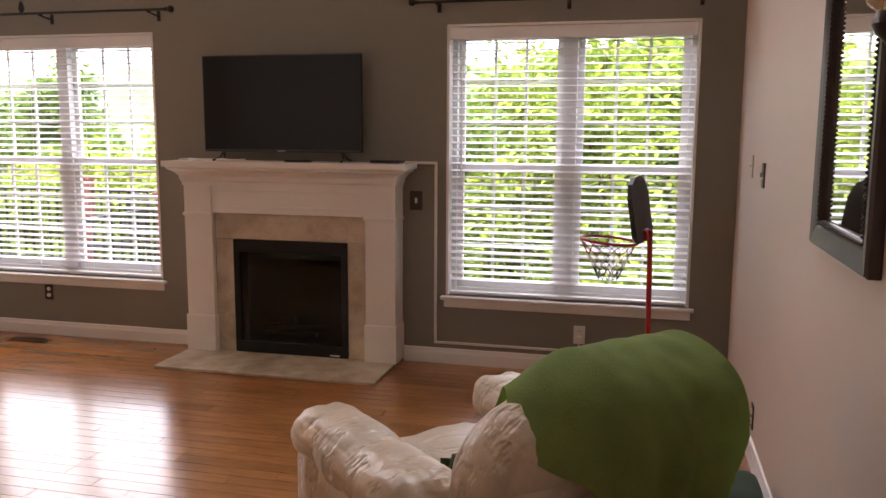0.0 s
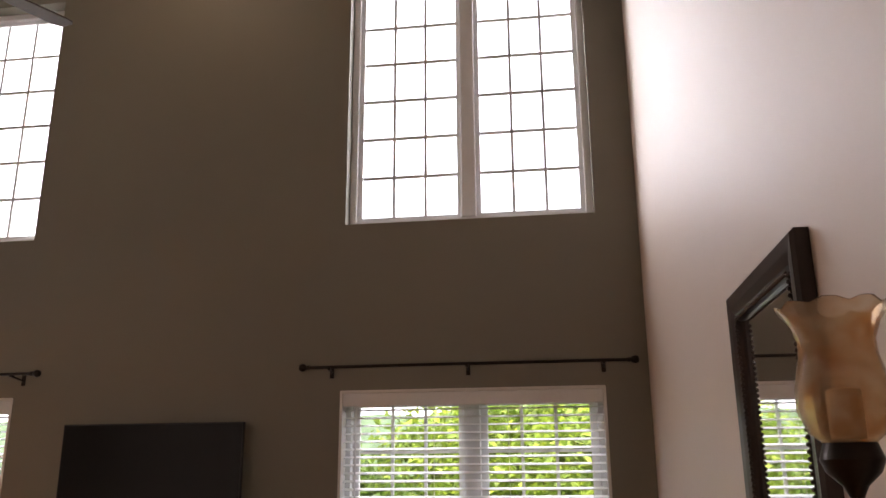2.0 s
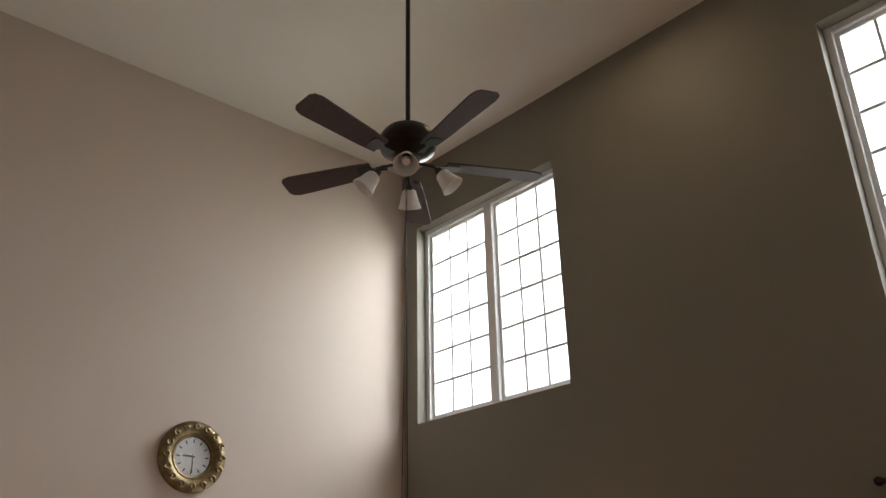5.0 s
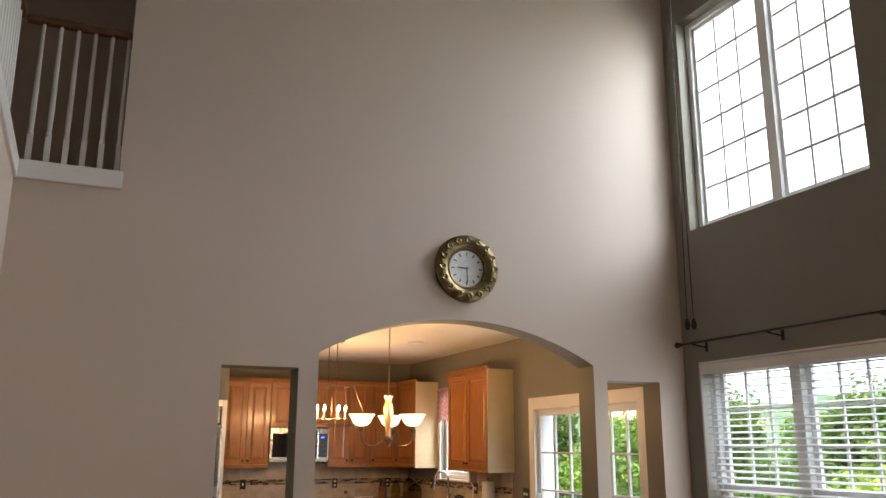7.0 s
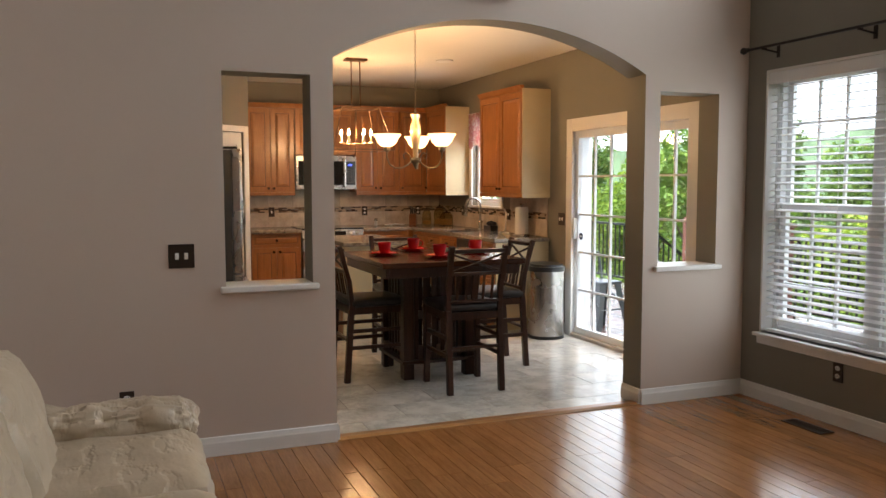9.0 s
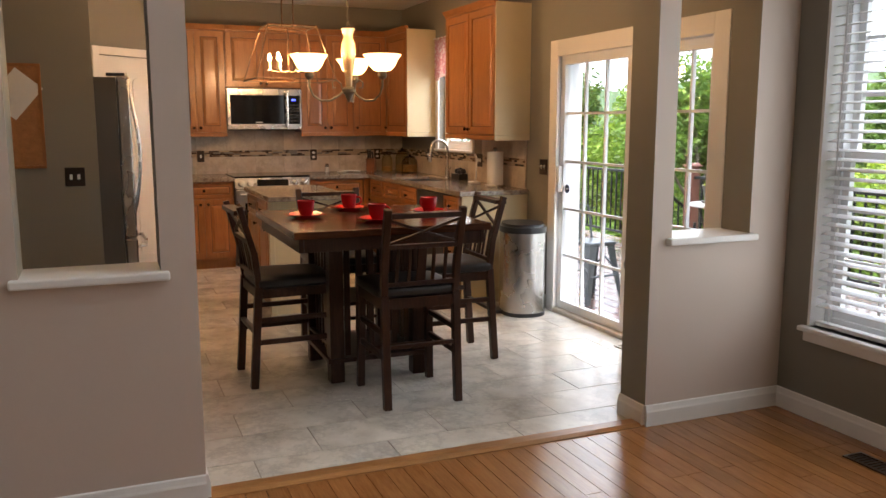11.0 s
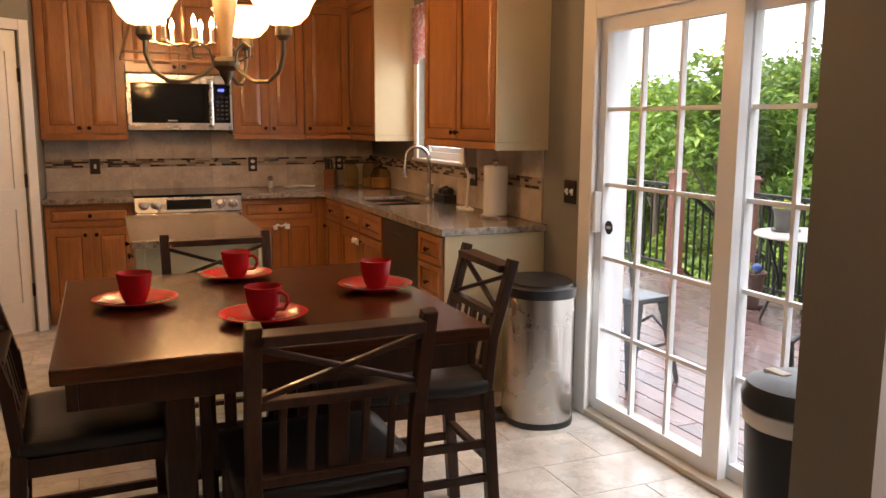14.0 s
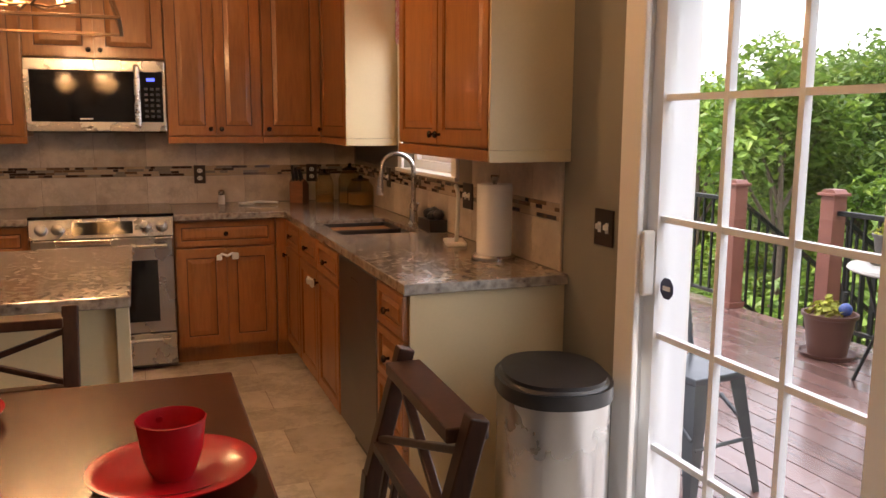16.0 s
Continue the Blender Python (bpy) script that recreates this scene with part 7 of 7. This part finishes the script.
M_DECK = wood("wet_deck_board", (0.23, 0.125, 0.105), (0.15, 0.078, 0.065), 0.26, (1.5, 16, 16), coat=0.5, per_object=0.18, shuffle=True)
M_POST = surface("red_brown_post", (0.20, 0.075, 0.055), 0.5, 0, 0.18, 6, 70, 0.2)
M_IRON = surface("black_rail_metal", (0.02, 0.022, 0.022), 0.4, 0.6, 0.1, 6, 80, 0.05)
DZ, DY0, DY1, DX0, DX1 = -0.12, YF + 0.252, 8.74, -12.2, -3.35
dk = thing("deck", pose(0, 0, DZ), "wet red-brown composite deck behind the house", "deck", "", "structure")
part("frame", box(DX0 + 0.02, DX1 - 0.02, DY0, DY1 - 0.02, -0.28, -0.03), M_POST, dk)
for x in (-12.0, -9.0, -6.2, -3.5):
    part("support", box(x - 0.07, x + 0.07, DY1 - 0.2, DY1 - 0.06, -4.2, -0.281), M_POST, dk)
bmesh_cache = {}
yb = DY0 + 0.002
row = 0
while yb < DY1 - 0.05:
    cuts = [DX0, DX0 + 3.1 + 1.3 * (row % 3), DX0 + 6.6 + 0.9 * (row % 2), DX1]
    for a, b in zip(cuts, cuts[1:]):
        ln = round(b - a, 3)
        if ln not in bmesh_cache:
            o = part("board", box(0.002, ln - 0.002, 0, 0.138, -0.025, 0, 0.003), M_DECK, dk)
            bmesh_cache[ln] = o.data
        else:
            o = new("board", bmesh_cache[ln])
            o.parent = dk
        o.location = (a, yb, 0)
    yb += 0.1445
    row += 1


def deck_post(x, y):
    p = thing("deck_post", pose(x, y, DZ), "square red-brown deck post with a flat cap", "post", "deck posts")
    part("shaft", box(-0.062, 0.062, -0.062, 0.062, 0.05, 1.05, 0.004), M_POST, p)
    part("base_trim", box(-0.078, 0.078, -0.078, 0.078, 0.0005, 0.05, 0.006), M_POST, p)
    bm = box(-0.082, 0.082, -0.082, 0.082, 1.051, 1.075, 0.005)
    add_prism(bm, [(-0.07, 1.075), (0.07, 1.075), (0.045, 1.10), (-0.045, 1.10)], "y", -0.06, 0.06)
    part("cap", bm, M_POST, p)


def rail_section(p0, p1, z0=0.0, z1=0.0):
    r = thing("deck_railing", pose(0, 0, DZ), "black metal deck railing with thin upright bars", "railing", "deck railings")
    a, b = Vector((*p0, z0)), Vector((*p1, z1))
    part("top_rail", beam(bmesh.new(), a + Vector((0, 0, 0.93)), b + Vector((0, 0, 0.93)), 0.045, 0.035), M_IRON, r)
    part("bottom_rail", beam(bmesh.new(), a + Vector((0, 0, 0.09)), b + Vector((0, 0, 0.09)), 0.035, 0.03), M_IRON, r)
    n = int((b - a).length / 0.115)
    for k in range(1, n):
        q = a.lerp(b, k / n)
        part("baluster", box(q.x - 0.009, q.x + 0.009, q.y - 0.009, q.y + 0.009, q.z + 0.1, q.z + 0.92), M_IRON, r)


PY = 8.64
for x in (-11.9, -10.12, -9.08, -7.3, -5.6, -4.47, -3.45):
    deck_post(x, PY)
deck_post(-3.45, 6.9)
for a, b in ((-11.84, -10.18), (-9.02, -7.36), (-7.24, -5.66), (-5.54, -4.53), (-4.41, -3.51)):
    rail_section((a, PY), (b, PY))
rail_section((-3.45, 6.96), (-3.45, 8.58))
rail_section((-3.45, 5.62), (-3.45, 6.84))
for x in (-10.12, -9.08):
    rail_section((x, PY + 0.06), (x, PY + 2.2), -0.02, -1.5)
stp = thing("deck_stairs", pose(-9.60, DY1, DZ), "red-brown wooden stairs down from the deck", "stairs")
for k in range(9):
    part("tread", box(-0.45, 0.45, 0.27 * k + 0.002, 0.27 * k + 0.28, -0.18 * (k + 1) - 0.03, -0.18 * (k + 1), 0.004), M_DECK, stp)

# metal stool by the door
M_GUN = surface("gunmetal_paint", (0.11, 0.12, 0.13), 0.3, 0.7, 0.15, 6, 80, 0.05)
stl = thing("metal_stool", pose(-7.29, 6.09, DZ, 0, 0, 8), "gunmetal steel counter stool with a low bent back", "stool")
part("seat", soft_box(-0.155, 0.155, -0.155, 0.155, 0.50, 0.54, 5, 0.7), M_GUN, stl, "", True)
for sx in (-1, 1):
    for sy in (-1, 1):
        bm = bmesh.new()
        lo_, hi_ = Vector((sx * 0.205, sy * 0.205, 0.001)), Vector((sx * 0.14, sy * 0.14, 0.515))
        vs = []
        for p, w in ((lo_, 0.035), (hi_, 0.085)):
            vs.append([bm.verts.new(p + Vector(o)) for o in ((0, 0, 0), (-sx * w, 0, 0), (-sx * w, -sy * 0.004, 0), (-sx * 0.004, -sy * 0.004, 0), (-sx * 0.004, -sy * w, 0), (0, -sy * w, 0))])
        for i in range(6):
            bm.faces.new((vs[0][i], vs[0][(i + 1) % 6], vs[1][(i + 1) % 6], vs[1][i]))
        bm.faces.new(vs[0])
        bm.faces.new(vs[1])
        bmesh.ops.recalc_face_normals(bm, faces=bm.faces[:])
        part("leg", bm, M_GUN, stl)
for s in (-1, 1):
    part("brace", add_tube(bmesh.new(), [(-0.16, s * 0.165, 0.28), (0, s * 0.165, 0.38), (0.16, s * 0.165, 0.28)], 0.011, 8), M_GUN, stl, "", True)
    part("brace", add_tube(bmesh.new(), [(s * 0.17, -0.16, 0.24), (s * 0.17, 0.16, 0.24)], 0.009, 8), M_GUN, stl, "", True)
back = [(-0.15, -0.13, 0.52), (-0.19, -0.14, 0.70), (-0.20, -0.12, 0.82), (-0.205, 0.0, 0.85), (-0.20, 0.12, 0.82), (-0.19, 0.14, 0.70), (-0.15, 0.13, 0.52)]
part("back_hoop", add_tube(bmesh.new(), back, 0.012, 8), M_GUN, stl, "", True)
part("back_splat", beam(bmesh.new(), (-0.15, 0, 0.53), (-0.2, 0, 0.84), 0.004, 0.05), M_GUN, stl)


# pots
def flower_pot(x, y, z, s, mat, leaf, label, ball):
    p = thing("flower_pot", pose(x, y, z), label, "plant pot")
    part("pot", lathe([(0, 0.001), (0.115 * s, 0.001), (0.125 * s, 0.01), (0.165 * s, 0.27 * s), (0.18 * s, 0.275 * s), (0.182 * s, 0.30 * s), (0.165 * s, 0.30 * s), (0.155 * s, 0.26 * s), (0, 0.255 * s)], 32), mat, p, "", True)
    part("saucer", lathe([(0, 0.0008), (0.17 * s, 0.0008), (0.19 * s, 0.03 * s), (0.18 * s, 0.03 * s), (0.16 * s, 0.012), (0, 0.011)], 32), mat, p, "", True)
    rr = random.Random(int(x * 100))
    bm = bmesh.new()
    for k in range(170):
        a, r_ = rr.uniform(0, 6.28), rr.uniform(0, 0.14) * s
        c = Vector((r_ * math.cos(a) - 0.02, r_ * math.sin(a), 0.29 * s + rr.uniform(0, 0.11) * s * (1.2 - r_ / (0.16 * s))))
        m_ = Matrix.Translation(c) @ Euler((rr.uniform(-0.9, 0.9), rr.uniform(-0.9, 0.9), rr.uniform(0, 6.28))).to_matrix().to_4x4()
        w = rr.uniform(0.018, 0.032) * s
        q = [bm.verts.new(m_ @ Vector(v)) for v in ((-w, 0, 0), (0, -w * 0.6, 0.004), (w, 0, 0), (0, w * 0.6, 0.004))]
        bm.faces.new(q)
    tagged(part("foliage", bm, leaf, p), "yellow-green leaves", "", "", "stuff")
    if ball:
        part("glass_ball", lathe([(0.045 * math.sin(math.pi * k / 12), 0.34 - 0.045 * math.cos(math.pi * k / 12)) for k in range(13)], 20, (0.10, 0.03, 0)), surface("blue_glass", (0.05, 0.1, 0.35), 0.1), p, "blue glass ball", True)
        part("solar_stake", add_rod(bmesh.new(), (0.06, 0.06, 0.28), (0.06, 0.06, 0.45), 0.018, seg=12), M_BLACK, p)


M_YLEAF = surface("yellow_leaf", (0.40, 0.42, 0.06), 0.7, 0, 0.2, 30, 60, 0.1, per_island=0.3)
flower_pot(-8.66, 8.25, DZ, 1.0, surface("brown_pot", (0.13, 0.06, 0.045), 0.4, 0, 0.15, 6, 60, 0.05), M_YLEAF, "brown planter with a yellow-green plant and blue ball", True)
tbl = thing("patio_table", pose(-7.95, 8.2, DZ), "small round pale patio table on black metal legs", "table")
part("top", lathe([(0, 0.70), (0.40, 0.70), (0.41, 0.71), (0.40, 0.725), (0, 0.725)], 40), surface("pale_stone_top", (0.5, 0.48, 0.44), 0.4), tbl, "", True)
for k in range(4):
    a = math.pi / 4 + math.pi / 2 * k
    part("leg", add_tube(bmesh.new(), [(0.32 * math.cos(a), 0.32 * math.sin(a), 0.001), (0.2 * math.cos(a), 0.2 * math.sin(a), 0.35), (0.3 * math.cos(a), 0.3 * math.sin(a), 0.70)], 0.012, 8), M_IRON, tbl, "", True)
flower_pot(-8.12, 8.13, DZ + 0.726, 0.62, surface("grey_pot", (0.12, 0.11, 0.1), 0.5), M_YLEAF, "small grey pot of yellow flowers on the table", False)
flower_pot(-7.70, 8.18, DZ + 0.726, 0.7, surface("terracotta", (0.30, 0.13, 0.08), 0.7), surface("green_leaf", (0.08, 0.16, 0.04), 0.7, per_island=0.3), "terracotta pot standing on the patio table", False)


def mesh_chair(m, label):
    c = thing("patio_chair", m, label, "chair", "patio chairs")
    bm = add_tube(bmesh.new(), [(-0.25, -0.2, 0.001), (-0.25, -0.22, 0.42), (-0.25, -0.30, 0.88), (-0.18, -0.32, 0.95), (0.18, -0.32, 0.95), (0.25, -0.30, 0.88), (0.25, -0.22, 0.42), (0.25, -0.2, 0.001)], 0.013, 8)
    part("back_frame", bm, M_IRON, c, "", True)
    part("seat_frame", add_tube(bmesh.new(), [(-0.24, -0.22, 0.42), (-0.25, 0.22, 0.43), (0.25, 0.22, 0.43), (0.24, -0.22, 0.42)], 0.012, 8), M_IRON, c, "", True)
    for s in (-1, 1):
        part("front_leg", add_tube(bmesh.new(), [(s * 0.25, 0.22, 0.43), (s * 0.26, 0.24, 0.001)], 0.012, 8), M_IRON, c, "", True)
        part("armrest", add_tube(bmesh.new(), [(s * 0.25, -0.25, 0.66), (s * 0.29, 0.0, 0.67), (s * 0.28, 0.2, 0.64), (s * 0.26, 0.22, 0.43)], 0.013, 8), M_IRON, c, "", True)
    bm = bmesh.new()
    for k in range(-14, 30):
        for sgn in (1, -1):
            xa, xb = -0.24, 0.24
            ua = k * 0.034
            pa_, pb_ = (xa, ua), (xb, ua + 0.48)
            if sgn < 0:
                pa_, pb_ = (xb, ua), (xa, ua + 0.48)
            t0, t1 = max(0, (0.0 - ua) / 0.48), min(1, (0.5 - ua) / 0.48)
            if t1 - t0 > 0.05:
                f = lambda t: (pa_[0] + (pb_[0] - pa_[0]) * t, -0.225 - 0.085 * (ua + 0.48 * t) / 0.5, 0.43 + ua + 0.48 * t)
                add_rod(bm, f(t0), f(t1), 0.0025, seg=4)
    tagged(part("mesh_back", bm, M_IRON, c), "black woven metal mesh", "", "", "stuff")
    bm = bmesh.new()
    for k in range(13):
        add_rod(bm, (-0.24 + 0.04 * k, -0.22, 0.425), (-0.24 + 0.04 * k, 0.22, 0.43), 0.004, seg=5)
        add_rod(bm, (-0.24, -0.22 + 0.037 * k, 0.427), (0.24, -0.22 + 0.037 * k, 0.427), 0.003, seg=5)
    tagged(part("mesh_seat", bm, M_IRON, c), "black woven metal mesh", "", "", "stuff")
    return c


pc = mesh_chair(pose(-5.58, 6.1, DZ, 0, 0, 200), "black metal patio chair with a mesh back")
copy_thing(pc, pose(-7.05, 8.1, DZ, 0, 0, 80))
copy_thing(pc, pose(-4.6, 7.7, DZ, 0, 0, 150))

# trees
M_BARK = surface("grey_bark", (0.10, 0.075, 0.055), 0.9, 0, 0.35, 12, 60, 0.6)


def leaf_material(name, c):
    m, nt, p = nodes_of(name)
    rnd_ = nt.nodes.new("ShaderNodeNewGeometry").outputs["Random Per Island"]
    ob_ = nt.nodes.new("ShaderNodeObjectInfo").outputs["Random"]
    col = ramp(nt, rnd_, [(0.0, dim(c, 0.55)), (0.5, c), (1.0, (c[0] * 1.7, c[1] * 1.4, c[2] * 1.1))])
    col = mix(nt, col, ramp(nt, ob_, [(0, (0.8, 0.85, 0.9)), (1, (1.2, 1.12, 0.9))]), 1.0, "MULTIPLY")
    nt.links.new(col, p.inputs["Base Color"])
    p.inputs["Roughness"].default_value = 0.5
    t = nt.nodes.new("ShaderNodeBsdfTranslucent")
    nt.links.new(col, t.inputs[0])
    mx_ = nt.nodes.new("ShaderNodeMixShader")
    mx_.inputs[0].default_value = 0.4
    nt.links.new(p.outputs[0], mx_.inputs[1])
    nt.links.new(t.outputs[0], mx_.inputs[2])
    nt.links.new(mx_.outputs[0], nt.nodes["Material Output"].inputs[0])
    return m


LEAFS = [leaf_material("leaf_green", (0.15, 0.27, 0.05)), leaf_material("leaf_bright", (0.22, 0.34, 0.055)), leaf_material("leaf_deep", (0.10, 0.19, 0.05))]


def tree(seed, h, spread, leafs, n, low):
    r_ = random.Random(seed)
    t = thing("tree", pose(0, 0, 0), "leafy green tree in the woods behind the deck", "tree", "woods")
    bm = bmesh.new()
    add_tube(bm, [(0, 0, -0.3), (0.08, 0.03, h * 0.25), (-0.05, 0.1, h * 0.5), (0.05, 0.0, h * 0.85)], 0.16, 8, 0.03)
    blobs = []
    for k in range(15):
        f = r_.uniform(low, 1.0)
        a = r_.uniform(0, 6.28)
        rad_ = spread * math.sin(min(1, (1.08 - f) * 1.7) * math.pi / 2) * r_.uniform(0.35, 1.0)
        c = Vector((rad_ * math.cos(a), rad_ * math.sin(a), h * f))
        blobs.append((c, spread * r_.uniform(0.28, 0.5)))
        base_ = Vector((0, 0, h * max(0.15, f - 0.25)))
        add_tube(bm, [base_, base_.lerp(c, 0.5) + Vector((0, 0, -0.1)), c], 0.05, 6, 0.012)
    part("trunk", bm, M_BARK, t, "", True)
    vs, fs = [], []
    for k in range(n):
        c, rad_ = r_.choice(blobs)
        d = Vector((r_.gauss(0, 1), r_.gauss(0, 1), r_.gauss(0, 0.8)))
        d = d.normalized() * rad_ * (r_.random() ** 0.4)
        p = c + d
        if noise.noise(p * 1.6 + Vector((seed, 0, 0))) < -0.22:
            continue
        e = Euler((r_.uniform(-1.1, 0.5), r_.uniform(-0.8, 0.8), r_.uniform(0, 6.28))).to_matrix()
        s = r_.uniform(0.05, 0.115)
        o = len(vs)
        for q in ((-s, 0, 0), (-s * 0.2, -s * 0.55, 0.02), (s * 1.2, 0, -0.02), (-s * 0.2, s * 0.55, 0.02)):
            vs.append(p + e @ Vector(q))
        fs.append((o, o + 1, o + 2, o + 3))
    me = bpy.data.meshes.new("crown")
    me.from_pydata(vs, [], fs)
    me.materials.append(LEAFS[leafs])
    cr = new("crown", me)
    cr.parent = t
    return t


protos = [tree(1, 6.5, 2.3, 0, 15000, 0.25), tree(2, 5.2, 2.4, 1, 14000, 0.12), tree(3, 7.5, 2.6, 2, 16000, 0.2), tree(4, 3.0, 1.8, 0, 9000, 0.1)]
rr = random.Random(11)
spots = []
for k in range(17):
    spots.append((-26 + k * 1.9 + rr.uniform(-0.5, 0.5), rr.uniform(15.5, 18.5), rr.choice((0, 1, 1, 2))))
for k in range(15):
    spots.append((-36 + k * 3.2 + rr.uniform(-1, 1), rr.uniform(22, 28), rr.choice((0, 2, 2))))
for k in range(12):
    spots.append((-16 + k * 1.7 + rr.uniform(-0.4, 0.4), rr.uniform(11.2, 13.2), 3))
spots += [(-3.9, 13.2, 2), (0.4, 13.5, 1), (3.0, 14.0, 0), (-10.6, 13.4, 1), (-15.0, 13.6, 0), (-6.9, 14.6, 1)]
used = set()
for x, y, kind in spots:
    zg = -3.3 - min(5, max(0, y - 14) * 0.12)
    if y > 21:
        zg -= 0.2
    sc_k = rr.uniform(0.85, 1.12)
    if x < -5.5:
        zg -= rr.uniform(0.2, 1.1) if y < 20 else 0.6
    m = Matrix.Translation((x, y, zg)) @ Matrix.Rotation(rr.uniform(0, 6.28), 4, "Z")
    if kind not in used:
        used.add(kind)
        protos[kind].matrix_world = m
    else:
        t = copy_thing(protos[kind], m)
        t.scale = (sc_k, sc_k, sc_k * rr.uniform(0.9, 1.1))

# far hills
bm = bmesh.new()
prev = None
for k in range(81):
    x = -160 + 4 * k
    zt_ = 7.0 + 2.2 * noise.noise(Vector((x * 0.03, 0, 1))) + 1.0 * noise.noise(Vector((x * 0.2, 3, 1)))
    a, b = bm.verts.new((x, 75 + 6 * math.sin(x * 0.02), -12)), bm.verts.new((x, 78, zt_))
    if prev:
        bm.faces.new((prev[0], a, b, prev[1]))
    prev = (a, b)
structure("backdrop", bm, surface("distant_woods", (0.10, 0.16, 0.09), 0.95, 0, 0.45, 0.5, 2.5, 0.0), "distant wooded hills", "backdrop")


# ---- floor boards and tiles ----
def plank_mesh(ln, w, bev=0.0012):
    bm = bmesh.new()
    add_box(bm, 0.0004, ln - 0.0004, 0.0004, w - 0.0004, -0.006, 0)
    top = [v for v in bm.verts if v.co.z > -0.001]
    lo_ = [v for v in bm.verts if v.co.z < -0.001]
    for v in top:
        v.co.x += bev if v.co.x < ln / 2 else -bev
        v.co.y += bev if v.co.y < w / 2 else -bev
    me = bpy.data.meshes.new("board")
    bm.to_mesh(me)
    bm.free()
    me.materials.append(M_PLANK)
    return me


fl = bpy.data.objects["floor_living"]
PW = 0.0826
lengths = (0.55, 0.75, 0.95, 1.15, 1.35)
meshes = {l: plank_mesh(l, PW) for l in lengths}
rp = random.Random(5)
far_v, far_f = [], []
y = YF - 0.004 - PW
count = 0
while y > YB:
    x = XL - 0.02
    first = True
    while x < XR - 0.02:
        l = rp.choice(lengths)
        if first:
            l = rp.choice((0.55, 0.75, 0.95))
            first = False
        room = XR - 0.004 - x
        if room < l:
            l = max([q for q in lengths if q <= room + 1e-6], default=None)
            if l is None:
                o = len(far_v)
                far_v += [(x, y, -0.0006), (XR, y, -0.0006), (XR, y + PW - 0.0008, -0.0006), (x, y + PW - 0.0008, -0.0006)]
                far_f.append((o, o + 1, o + 2, o + 3))
                break
        if y > 1.25:
            b = new("board", meshes[l])
            b.parent = fl
            b.location = (x, y, 0)
            count += 1
        else:
            o = len(far_v)
            far_v += [(x + 0.001, y + 0.001, 0), (x + l - 0.001, y + 0.001, 0), (x + l - 0.001, y + PW - 0.001, 0), (x + 0.001, y + PW - 0.001, 0)]
            far_f.append((o, o + 1, o + 2, o + 3))
        x += l
    y -= PW
me = bpy.data.meshes.new("boards")
me.from_pydata(far_v, [], far_f)
me.materials.append(M_PLANK)
ob = new("boards", me)
ob.parent = fl
tagged(ob, "oak boards away from the windows", "", "", "stuff")

fk = bpy.data.objects["floor_kitchen"]
tmesh = {}


def floor_tile(x, y, w, l):
    key = (round(w, 3), round(l, 3))
    if key not in tmesh:
        bm = box(0.0015, w - 0.0015, 0.0015, l - 0.0015, -0.006, 0, 0.0012)
        me = bpy.data.meshes.new("tile")
        bm.to_mesh(me)
        bm.free()
        me.materials.append(M_TILE)
        tmesh[key] = me
    o = new("tile", tmesh[key])
    o.parent = fk
    o.location = (x, y, random.uniform(-0.0004, 0.0004))


for r_ in range(19):
    xa = XL - 0.10 - 0.205 if r_ == 0 else -4.555 - 0.305 * r_
    w = (XL - 0.10) - xa if r_ == 0 else 0.305
    if xa < XK:
        break
    y = 3.245 - 0.61 * 7 + (0.305 if r_ % 2 else 0)
    while y < YK:
        a, b = max(y, -1.0), min(y + 0.61, YK + 0.02)
        if b - a > 0.04:
            floor_tile(xa, a, w, b - a)
        y += 0.61
